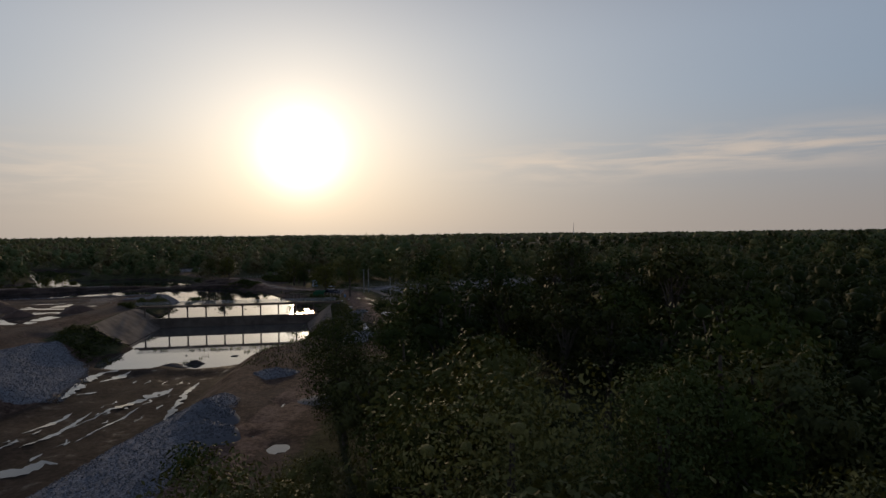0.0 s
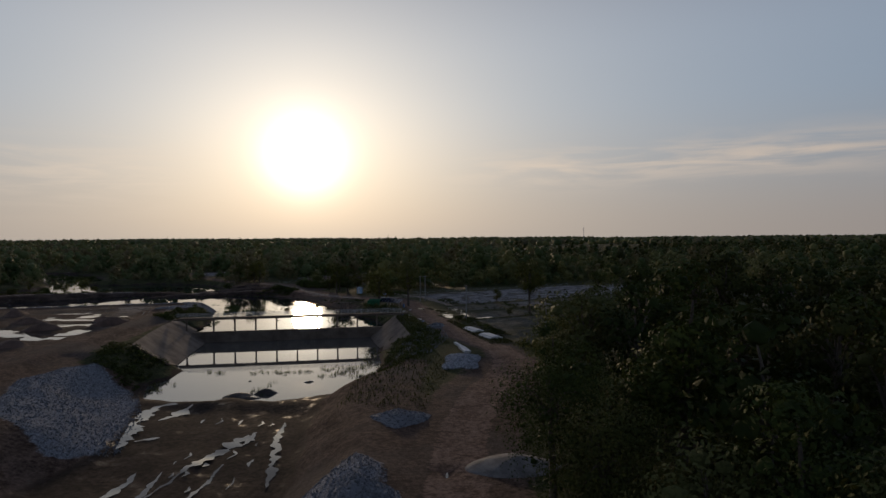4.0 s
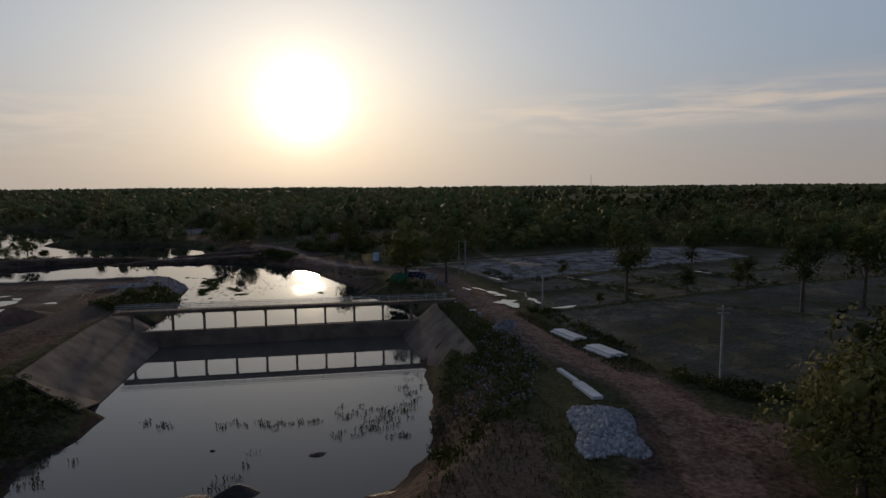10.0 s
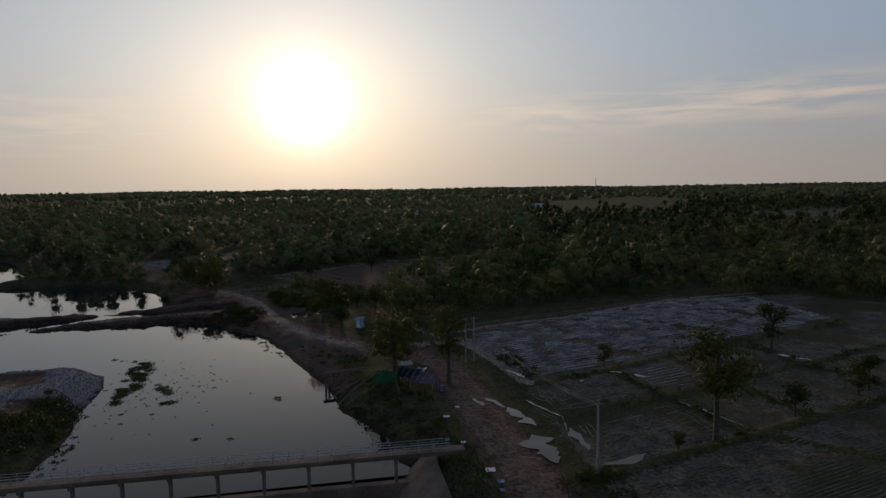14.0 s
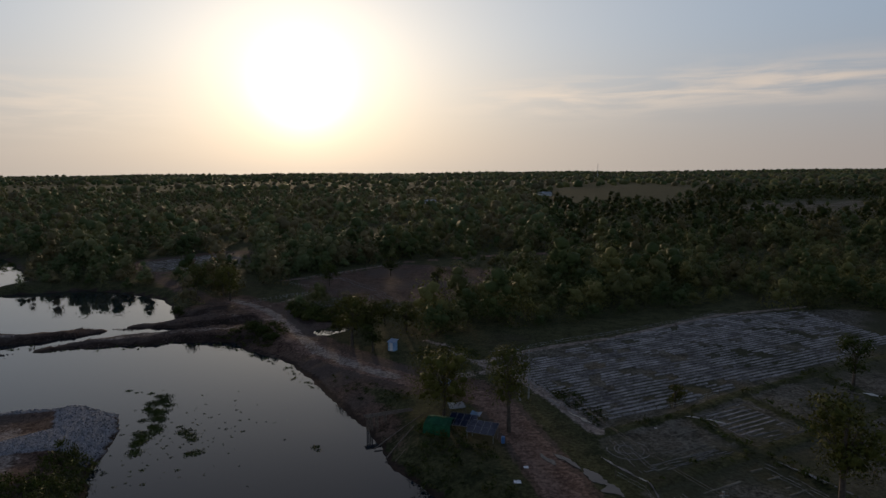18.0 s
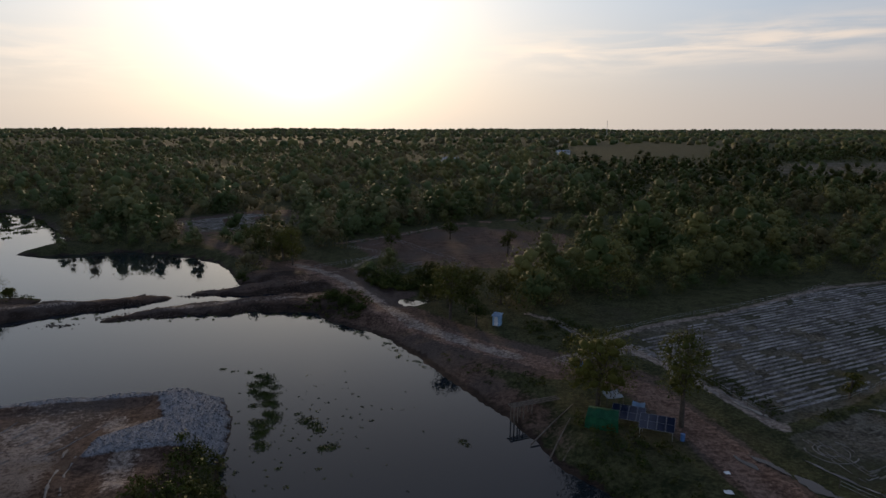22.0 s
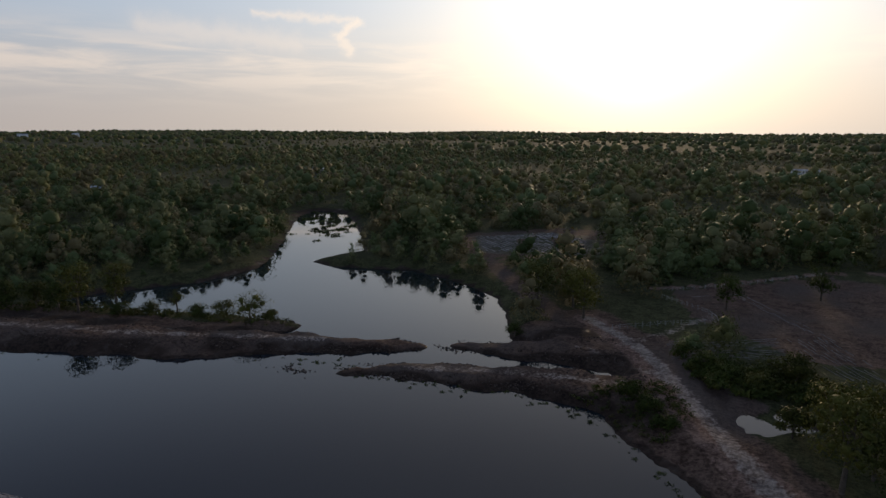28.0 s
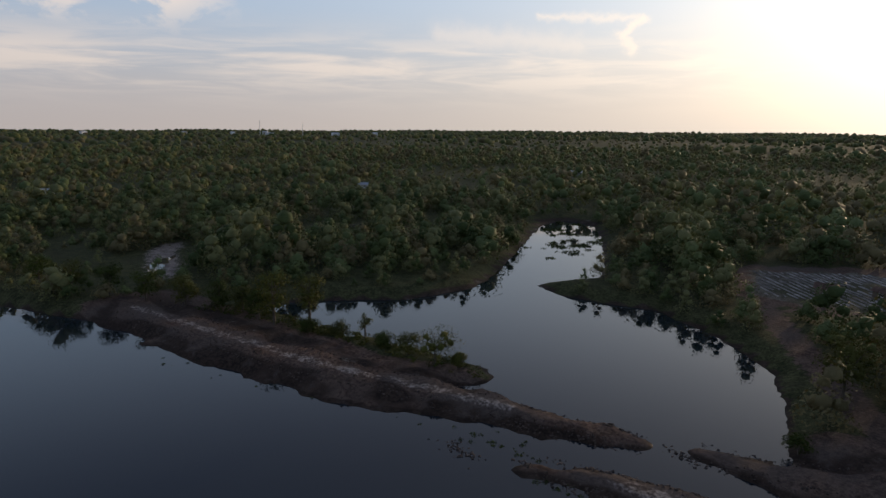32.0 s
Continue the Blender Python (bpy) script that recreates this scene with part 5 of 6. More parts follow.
wheel_marks(combed([(-90, 310.8), (-84, 313.6), (-78, 317.5), (-71.3, 323.3)], [(-87, 301), (-82, 305.6), (-77, 308.5), (-68, 309)], 15, 0.17, 431)
            + combed([(-70.4, 324), (-66.8, 316.5), (-63.7, 310), (-60.8, 306)], [(-63, 328), (-59.5, 321), (-56, 314), (-52, 308)], 9, 0.15, 432)
            + combed([(-91, 348), (-82, 354.7), (-70.5, 338.5), (-63, 325)], [(-88, 351), (-80, 357), (-69, 340), (-61.5, 326.5)], 3, 0.2, 433), "grey tractor ruts combed across the bare field", 435)
PADDY_A, PADDY_B, PADDY_C = [(-19, 217.5), (-17, 206), (-1, 213.6), (-5, 225)], [(-15.6, 202.6), (-14, 190), (6, 198), (1, 210.6)], [(-3, 226), (8, 233), (13, 220), (1.5, 214)]
turns = [[(-16.4 + r * math.cos(a), 214.2 + 1.1 * r * math.sin(a), 0.16) for a in np.linspace(a0, a0 + 4.6, 16)] for r, a0 in ((1.3, 1.0), (2.1, 2.2), (2.9, 2.6))]
wheel_marks([inset(PADDY_A, k, 0.14, 0, 3) for k in (0.93, 0.84, 0.75, 0.66)] + turns, "pale curved tractor ruts in the small paddy", 401)
wheel_marks([inset(PADDY_B, k, 0.14, 0, 4) for k in (0.94, 0.86, 0.78)], "pale tractor ruts along the edge of the paddy", 411)
wheel_marks([inset(PADDY_C, k, 0.16, 0, 5) for k in (0.9, 0.75, 0.55)] + [[(-1, 224, 0.3), (0.5, 226, 0.3), (2.5, 226.5, 0.2)]], "pale dried ruts in the cracked paddy", 421)
wheel_marks([[(-30.6, 253, 0.9), (-28, 248, 0.8), (-25.8, 242, 0.7), (-24.2, 233, 0.6), (-22.2, 225.5, 0.5)], [(-29.4, 252, 0.5), (-26.6, 246.5, 0.5), (-23, 234, 0.4), (-20.6, 225, 0.4)], [(-44.6, 267.8, 0.35), (-40.7, 261.8, 0.5), (-38.4, 256.6, 0.5)]], "pale sandy tracks along the ploughed field", 431)
wheel_marks([[(-119 - 3.2 * k, 196 + 2 * k, 0.2), (-116 - 3 * k, 206, 0.16), (-112 - 2.6 * k, 214 + k, 0.22), (-110 - 3 * k, 221, 0.16)] for k in range(6)] + [[(-106.5, 200, 0.3), (-109.5, 208, 0.3), (-112, 217, 0.3)], [(-104.6, 199, 0.3), (-107.8, 208, 0.3), (-110.4, 217, 0.3)]], "pale pressed wheel tracks over the sandy yard", 441)

# ---- power line ----


def power_pole(x, y, tall, arms, label):
    ob = thing("power_pole", Matrix.Translation((x, y, height_at(x, y))), label, "pole", "power poles along the road")
    bm = B()
    made = bmesh.ops.create_cone(bm, cap_ends=True, segments=4, radius1=0.21, radius2=0.14, depth=tall + 0.5)["verts"]
    bmesh.ops.transform(bm, matrix=Matrix.Translation((0, 0, tall / 2 - 0.25)) @ Matrix.Rotation(0.785, 4, "Z"), verts=made)
    bmesh.ops.bevel(bm, geom=bm.edges[:], offset=0.015, segments=1, affect="EDGES")
    part("shaft", bm, CONCRETE_POLE, ob)
    for z, half in arms:
        arm = part("crossarm", box(B(), -half, half, -0.26, -0.15, z - 0.06, z + 0.06, 0.01), CONCRETE_POLE, ob)
        for s in (-half + 0.1, -half * 0.3, half * 0.3, half - 0.1):
            part("insulator", rod(rod(B(), (s, -0.2, z + 0.06), (s, -0.2, z + 0.16), 0.03), (s, -0.2, z + 0.16), (s, -0.2, z + 0.28), 0.06, 0.035), PORCELAIN, arm)
    return ob


PORCELAIN = plain("brown_porcelain", (0.10, 0.05, 0.03), (0.16, 0.08, 0.05), 0.25, 4.0, 20.0, 0.05, 0.002)
CABLE = plain("black_cable", (0.02, 0.02, 0.022), (0.04, 0.04, 0.045), 0.5, 3.0, 20.0, 0.1, 0.003)
power_pole(-15.8, 186.2, 8.8, [(8.5, 0.45)], "square pale concrete power pole at the edge of the paddies")
power_pole(-1.6, 146.6, 8.7, [(8.4, 0.9), (7.9, 0.7)], "square pale concrete power pole with crossarms by the field")
power_pole(-29.6, 233.4, 8.6, [(8.3, 0.7)], "one of a pair of concrete power poles by the track")
power_pole(-28.0, 234.2, 8.6, [(8.3, 0.7)], "one of a pair of concrete power poles by the track")
for a, b, sag in (((-28.8, 233.6, 8.3), (-15.8, 186.2, 8.5), 1.5), ((-28.4, 233.8, 8.0), (-15.8, 186.2, 8.2), 1.6), ((-15.8, 186.2, 8.5), (-1.6, 146.6, 8.5), 1.1), ((-15.8, 186.2, 8.2), (-1.6, 146.6, 8.0), 1.2)):
    t = np.linspace(0, 1, 15)
    pts = [tuple(np.array(a) * (1 - k) + np.array(b) * k - (0, 0, 4 * sag * k * (1 - k))) for k in t]
    tagged(part("power_cable", mesh_of("power_cable", *tube(pts, [0.022] * 15, 5), CABLE), None), "thin sagging overhead cable between the poles", "cable", "overhead cables")

# ---- precast concrete by the road ----


def stack(x, y, turn, long, per_row, rows_, label):
    z = height_at(x, y)
    ob = thing("post_stack", Matrix.Translation((x, y, z)) @ Matrix.Rotation(turn, 4, "Z"), label, "post stack")
    me = part("precast_post", box(B(), -long / 2, long / 2, -0.18, 0.18, 0, 0.22, 0.02), CONCRETE_NEW, ob).data
    q = np.random.default_rng(int(abs(x * 10)))
    firstone = True
    for r in range(rows_):
        for k in range(per_row - 3 * r):
            o = ob.children[-1] if firstone else new("precast_post", me)
            firstone = False
            o.parent, o.location = ob, (q.normal() * 0.12, (k - (per_row - 1) / 2 + 1.5 * r) * 0.40, 0.1 + r * 0.23)
    for s in (-long * 0.3, long * 0.3):
        part("bearer", box(B(), s - 0.06, s + 0.06, -per_row * 0.22, per_row * 0.22, -0.05, 0.1, 0.01), WOOD, ob, "timber bearer")
    return ob


stack(-11.6, 159.2, 1.98, 5.4, 8, 2, "stack of pale precast concrete posts beside the dirt road")
stack(-14.8, 168.4, 1.95, 6.0, 7, 2, "long stack of pale precast concrete posts beside the dirt road")
tagged(part("concrete_slab", box(B(), -2.6, 2.6, -0.6, 0.6, 0, 0.35, 0.02), CONCRETE_NEW), "thick pale concrete slab lying on the grass", "slab").matrix_world = pose(-17.6, 142.8, height_at(-17.6, 142.8) + 0.02, 0, 0, -78)
tagged(part("concrete_beam", box(B(), -2.5, 2.5, -0.3, 0.3, 0, 0.35, 0.02), CONCRETE_NEW), "single pale concrete beam lying on the grass", "beam").matrix_world = pose(-18.6, 148.6, height_at(-18.6, 148.6) + 0.02, 0, 0, -76)

# ---- the keeper's hut by the water ----
PANEL = plain("solar_glass", (0.010, 0.014, 0.030), (0.016, 0.022, 0.045), 0.12, 2.0, 12.0, 0.02, 0.002)
FRAME = plain("aluminium_frame", (0.16, 0.17, 0.19), (0.24, 0.25, 0.27), 0.5, 4.0, 20.0, 0.05, 0.002, metal=0.7)
NET = plain("green_shade_net", (0.010, 0.10, 0.045), (0.025, 0.17, 0.075), 0.8, 1.5, 30.0, 0.5, 0.02)
BLUE = plain("blue_tarpaulin", (0.05, 0.13, 0.30), (0.10, 0.22, 0.44), 0.5, 1.5, 10.0, 0.4, 0.03)
ZINC = plain("corrugated_zinc", (0.34, 0.40, 0.47), (0.52, 0.58, 0.66), 0.4, 1.0, 10.0, 0.1, 0.01, metal=0.4)
TIN_WALL = plain("pale_blue_sheet", (0.20, 0.36, 0.54), (0.32, 0.48, 0.66), 0.5, 1.0, 12.0, 0.1, 0.01)
WHITE = plain("white_paint", (0.62, 0.63, 0.64), (0.78, 0.78, 0.78), 0.5, 0.8, 10.0, 0.1, 0.005)
DARK = plain("dark_opening", (0.015, 0.015, 0.016), (0.03, 0.03, 0.032), 0.8, 1.0, 8.0, 0.1, 0.01)


def solar_table(x, y, z, turn, label):
    ob = thing("solar_table", Matrix.Translation((x, y, z)) @ Matrix.Rotation(turn, 4, "Z"), label, "solar panel", "solar panels beside the hut")
    tilt = Matrix.Translation((0, 0, 1.75)) @ Matrix.Rotation(radians(20), 4, "X")
    for i in range(4):
        x0 = -2.2 + i * 1.1
        p = part("panel", box(B(), x0 + 0.02, x0 + 1.08, -1.35, 1.35, 0, 0.035, 0.005, tilt), PANEL, ob, "dark blue solar panel")
        for a, b in ((x0 + 0.02, x0 + 0.06), (x0 + 1.04, x0 + 1.08)):
            part("frame", box(B(), a, b, -1.36, 1.36, -0.01, 0.047, 0, tilt), FRAME, p)
        for yy in (-1.36, 0.0, 1.32):
            part("frame", box(B(), x0 + 0.06, x0 + 1.04, yy, yy + 0.04, -0.005, 0.044, 0, tilt), FRAME, p)
    for px_, py_ in ((-2.0, -1.2), (2.0, -1.2), (-2.0, 1.2), (2.0, 1.2)):
        top = 1.75 + py_ * math.sin(radians(20))
        part("leg", rod(B(), (px_, py_ * 0.94, -0.1), (px_, py_ * 0.94, top), 0.045), STEEL, ob)
    return ob


base_z = height_at(-38, 219)
solar_table(-39.8, 220.9, base_z, radians(-22), "tilted table of dark blue solar panels beside the hut")
solar_table(-36.9, 218.0, base_z, radians(-22), "tilted table of dark blue solar panels by the road")
hut = thing("shelter", Matrix.Translation((-43.2, 220.8, height_at(-43.2, 220.8))) @ Matrix.Rotation(radians(-20), 4, "Z"), "low work shelter draped in green shade net by the water", "shelter")
bm = B()
rows_ = []
for i in range(8):
    u = i / 7
    rows_.append([bm.verts.new((-2.2 + 4.4 * u, -1.6 - 0.5 * abs(math.sin(i * 1.7)) * 0.3, 0.02)), bm.verts.new((-2.1 + 4.2 * u, -1.3, 1.5 + 0.12 * math.sin(i * 2.3))), bm.verts.new((-2.0 + 4.0 * u, 0.2, 2.15 - 0.1 * math.sin(i * 1.9))), bm.verts.new((-2.0 + 4.0 * u, 1.7, 1.7))])
for a, b in zip(rows_, rows_[1:]):
    for k in range(3):
        bm.faces.new((a[k], b[k], b[k + 1], a[k + 1]))
bmesh.ops.solidify(bm, geom=bm.faces[:], thickness=0.02)
part("net_cover", bm, NET, hut, "green shade net")
for x, y, z in ((-1.9, -1.2, 1.45), (1.9, -1.2, 1.45), (-1.9, 1.6, 1.65), (1.9, 1.6, 1.65)):
    part("post", rod(B(), (x, y, -0.2), (x, y, z), 0.05), WOOD, hut)


def canopy(x, y, turn, lx, ly, high, mat, label):
    ob = thing("lean_to", Matrix.Translation((x, y, height_at(x, y))) @ Matrix.Rotation(turn, 4, "Z"), label, "shelter")
    bm = B()
    g = [[bm.verts.new((lx * (i / 6 - 0.5), ly * (j / 4 - 0.5), high + 0.35 * (j / 4) - 0.10 * math.sin(math.pi * i / 6) * (1 + 0.3 * j))) for j in range(5)] for i in range(7)]
    for i in range(6):
        for j in range(4):
            bm.faces.new((g[i][j], g[i + 1][j], g[i + 1][j + 1], g[i][j + 1]))
    bmesh.ops.solidify(bm, geom=bm.faces[:], thickness=0.02)
    part("cover", bm, mat, ob)
    for sx in (-0.48, 0.48):
        for sy, k in ((-0.48, 0.0), (0.48, 0.35)):
            part("post", rod(B(), (lx * sx, ly * sy, -0.2), (lx * sx, ly * sy, high + k), 0.045), WOOD, ob)
    return ob


canopy(-42.6, 236.2, 0.5, 3.0, 2.6, 2.1, BLUE, "open lean-to under a sagging blue tarpaulin")
canopy(-40.6, 226.2, 0.2, 2.6, 2.0, 1.9, ZINC, "open lean-to roofed with grey sheet metal")
canopy(-37.6, 223.6, -0.4, 1.7, 1.3, 1.5, TIN_WALL, "small awning of pale blue sheeting")
drum = thing("water_drum", Matrix.Translation((-34.0, 216.6, height_at(-34, 216.6))), "blue plastic water drum standing by the panels", "drum")
part("barrel", rod(rod(B(), (0, 0, 0), (0, 0, 0.9), 0.29, 0.29, 14), (0, 0, 0.44), (0, 0, 0.48), 0.305, 0.305, 14), BLUE, drum)
part("lid", rod(B(), (0, 0, 0.9), (0, 0, 0.95), 0.27, 0.27, 14), BLUE, drum)

privy = thing("privy", Matrix.Translation((-54.0, 263.6, height_at(-54, 263.6))) @ Matrix.Rotation(radians(-25), 4, "Z"), "small pale blue sheet-metal privy with a sloping roof", "outhouse")
for x0, x1, y0, y1 in ((-0.75, -0.7, -0.75, 0.75), (0.7, 0.75, -0.75, 0.75), (-0.7, 0.7, 0.7, 0.75)):
    part("wall", box(B(), x0, x1, y0, y1, 0, 2.0), TIN_WALL, privy)
part("wall", box(box(B(), -0.7, -0.4, -0.75, -0.7, 0, 2.0), 0.4, 0.7, -0.75, -0.7, 0, 2.0), TIN_WALL, privy)
door = part("door", box(B(), -0.39, 0.39, -0.78, -0.74, 0.05, 1.9, 0.01), WHITE, privy, "white door")
part("handle", box(B(), 0.26, 0.32, -0.82, -0.78, 0.95, 1.1, 0.01), STEEL, door)
bm = B()
ridge = [[bm.verts.new((-1.0 + 2.0 * i / 20, y, 2.05 + (y + 1.0) * 0.16 + 0.02 * (i % 2))) for y in (-1.0, 1.0)] for i in range(21)]
for a, b in zip(ridge, ridge[1:]):
    bm.faces.new((a[0], b[0], b[1], a[1]))
bmesh.ops.solidify(bm, geom=bm.faces[:], thickness=0.015)
part("roof", bm, TIN_WALL, privy, "pale blue corrugated roof")

jetty = thing("pump_frame", Matrix.Translation((-54.8, 225.6, 0)), "rough timber and pipe frame standing in the reservoir edge", "jetty")
ax, ay = 0.92, 0.39
for k in (0.0, 0.55, 1.5, 2.9):
    for s in (-0.5, 0.5):
        part("post", rod(B(), (ax * k - ay * s, ay * k + ax * s, -3.4), (ax * k - ay * s, ay * k + ax * s, 0.5), 0.11, 0.09), WOOD, jetty)
    part("cross_beam", rod(B(), (ax * k - ay * 0.75, ay * k + ax * 0.75, 0.32), (ax * k + ay * 0.75, ay * k - ax * 0.75, 0.32), 0.07), WOOD, jetty)
for s in (-0.5, 0.0, 0.5):
    part("walk_pole", rod(B(), (-ax * 0.5 - ay * s, -ay * 0.5 + ax * s, 0.5), (ax * 7.6 - ay * s, ay * 7.6 + ax * s, 0.42), 0.12, 0.09), WOOD, jetty)
for a, b in (((-51, 215.6, -1.9), (-47.2, 222.6, 0.1)), ((-49.5, 214.8, -1.9), (-46.4, 219.4, -0.2)), ((-53.0, 219.0, -1.95), (-46.0, 226.5, 0.4))):
    tagged(part("bamboo_pole", mesh_of("bamboo_pole", *tube([a, tuple((np.array(a) + b) / 2 + (0, 0, 0.15)), b], [0.10, 0.09, 0.06], 7), WOOD, True), None), "long pale bamboo pole leaning into the water", "pole", "poles in the shallows")

# ---- fences ----


def fence(points, gap, tall, label):
    ob = thing("fence", Matrix(), label, "fence")
    me = mesh_of("post", *tube([(0, 0, -0.3), (0.03, 0.02, tall)], [0.06, 0.045], 5), CONCRETE_POLE if "pale" in label else WOOD)
    q = np.random.default_rng(int(points[0][0] * 7) % 999)
    tops = []
    for a, b in zip(points, points[1:]):
        n = max(1, int(math.dist(a, b) / gap))
        for k in range(n):
            x, y = a[0] + (b[0] - a[0]) * k / n, a[1] + (b[1] - a[1]) * k / n
            o = new("post", me)
            o.parent, o.location = ob, (x, y, height_at(x, y))
            o.rotation_euler = (q.normal() * 0.05, q.normal() * 0.05, q.random() * 6)
            tops.append(o.location.copy())
    for z in (0.45, 0.85):
        part("wire", mesh_of("wire", *tube([(p.x, p.y, p.z + z * tall / 1.1) for p in tops], [0.012] * len(tops), 3), STEEL), None, ob)
    return ob


fence([(-33, 259), (-16, 268), (1, 277), (20, 288), (34, 298)], 2.4, 1.2, "line of weathered concrete posts with wire along the ploughed field")
fence([(-101, 313), (-92, 321), (-82, 328), (-85, 334), (-98, 345)], 1.6, 1.2, "small paddock fence of pale posts and wire")
fence([(-20.5, 206), (-18, 202), (-16.5, 188)], 2.6, 1.2, "short row of weathered posts along the paddies")
fence([(-24, 239), (-20, 224), (-5, 229), (8, 237)], 2.8, 1.1, "line of thin posts between the paddies and the ploughed field")
fence([(-98, 350), (-84, 362), (-72, 378), (-60, 392)], 2.8, 1.1, "line of thin posts along the pale footpath")

# ---- single trees and bushes ----


def single(x, y, tall, spread, leaf, label, bare=0.25, lobes=18, count=1500, size=0.22, seed=None, name="tree", category="tree", z=None):
    ob = tree_thing(name, tree_arrays(int(abs(x * 13 + y * 7)) if seed is None else seed, tall, spread, lobes, count, size, bare), LEAF[leaf], label, category)
    ob.matrix_world = Matrix.Translation((x, y, height_at(x, y) if z is None else z)) @ Matrix.Rotation(x, 4, "Z")
    return ob


single(-42.6, 226.4, 11.4, 6.0, 2, "broad yellow-green tree shading the shelters by the water", 0.12, 34, 5200, 0.17)
single(-32.8, 220.4, 14.0, 4.1, 2, "slim yellow-green tree beside the solar panels", 0.25, 26, 3200, 0.17)
single(-63.5, 267.0, 12.5, 5.0, 2, "spreading yellow-green tree beside the red track", 0.2, 22, 3200, 0.18)
single(-58.3, 262.3, 6.8, 3.0, 0, "small rounded dark tree beside the privy", 0.2, 14, 1600, 0.15)
single(1.8, 195.8, 15.0, 5.0, 2, "tall bare-trunked field tree with an airy crown", 0.36, 26, 3000, 0.22)
single(29, 184.5, 14, 4.4, 0, "tall field tree with a bare trunk on the stubble field", 0.34, 20, 1800, 0.24)
single(41, 186.5, 14.5, 4.8, 0, "tall field tree with a bare trunk on the stubble field", 0.32, 20, 1800, 0.24)
single(-4.4, 229.6, 4.6, 1.5, 2, "small bright green sapling on the paddy bank", 0.1, 10, 900, 0.15)
single(16.5, 204, 5.5, 2.0, 0, "dense dark bushy tree on the paddy bank", 0.05, 10, 1000, 0.18)
single(31, 212.5, 6.0, 2.0, 2, "bushy yellow-green tree on the paddy bank", 0.08, 10, 1000, 0.18)
single(34, 214.5, 6.5, 1.8, 1, "bushy olive tree on the paddy bank", 0.08, 10, 1000, 0.18)
single(31, 239, 10, 3.6, 0, "dark tree at the corner of the ploughed field", 0.2, 14, 1400, 0.22)
single(48, 219, 11, 4.0, 0, "dark tree between the dry fields", 0.25, 14, 1400, 0.22)
single(-4, 193.2, 3.0, 1.0, 1, "half-bare scrubby bush by the flooded paddy", 0.1, 8, 420, 0.14)
single(-17.6, 184.4, 2.2, 1.2, 0, "low dark bush at the foot of the power pole", 0.0, 8, 500, 0.14, name="bush", category="bush")
single(-120.5, 322, 11.5, 5.0, 1, "leafy tree on the bank of the far pond", 0.15, 18, 2000, 0.22)
single(-108.5, 318, 11.5, 4.4, 2, "yellow-green tree on the bank of the far pond", 0.15, 18, 2000, 0.22)
single(-113, 325, 10.5, 4.4, 2, "yellow-green tree behind the pond bank", 0.15, 16, 1600, 0.22)
single(-118.6, 304, 3.0, 2.0, 0, "bush leaning over the pond water", 0.0, 10, 900, 0.16, name="bush", category="bush")
single(-82, 340, 8.0, 3.8, 0, "rounded dark tree in the bare paddock", 0.18, 14, 1500, 0.2)
single(-63, 360, 9.5, 4.2, 0, "rounded dark tree beside the footpath", 0.18, 14, 1500, 0.2)
single(-45, 335, 7.5, 3.4, 1, "olive tree on the tilled ground", 0.18, 14, 1300, 0.2)
DAM_TREES = ((-209, 267.5, 12.0, 4.8, 2), (-203.5, 273, 12.5, 3.8, 2), (-214, 266, 7.5, 3.2, 0), (-221, 265, 7.0, 3.4, 1), (-228, 262, 6.5, 3.4, 0), (-234, 256, 7, 3.6, 1), (-242, 249, 7.5, 3.8, 0), (-252, 243, 8, 4.0, 0), (-262, 236, 8.5, 4.2, 1), (-272, 230, 9.0, 4.2, 0))
for x, y, t, s, l in DAM_TREES:
    single(x, y, t, s, l, "leafy tree on the overgrown back of the earth dam", 0.14, 16, 2000, 0.2)
single(-190.5, 279, 6.0, 1.3, 2, "thin young tree on the overgrown bank", 0.2, 10, 500, 0.17)
for x, y, t, s, l in ((-171.5, 282.5, 6.2, 5.2, 2), (-178, 281, 4.2, 3.0, 1), (-185, 280, 2.6, 2.4, 0), (-196, 276, 2.8, 2.8, 1), (-167.5, 284.5, 2.6, 2.0, 2), (-200, 271, 3, 3, 0)):
    single(x, y, t, s, l, "dense rounded bush on the bank beside the far pond", 0.0, 14, 1700, 0.15, name="bush", category="bush")
for x, y, t, s, l in ((-64, 278, 10.5, 4.6, 2), (-60, 272, 9.5, 4.2, 1), (-68, 300, 5.0, 3.2, 1), (-58, 287, 7, 3.6, 2), (-52, 279, 8, 3.8, 1), (-68.4, 279.2, 4.5, 2.6, 1)):
    single(x, y, t, s, l, "leafy yellow-green tree by the red track", 0.12, 16, 1900, 0.19)
for x, y, t, s, l in ((-82, 300, 2.4, 3.0, 0), (-86, 304, 2.0, 2.6, 0), (-78, 296, 2.6, 3.2, 0), (-73, 295, 2.8, 3.0, 1), (-66, 294, 3.0, 3.0, 0), (-78, 302, 2.6, 3.4, 0), (-72, 303, 3.0, 3.4, 1), (-91, 283, 1.8, 2.6, 0), (-87, 278.5, 1.6, 2.4, 0), (-84, 275, 1.4, 2.2, 0)):
    single(x, y, t, s, l, "low dark thicket beside the red track", 0.0, 12, 1000, 0.17, name="bush", category="bush")

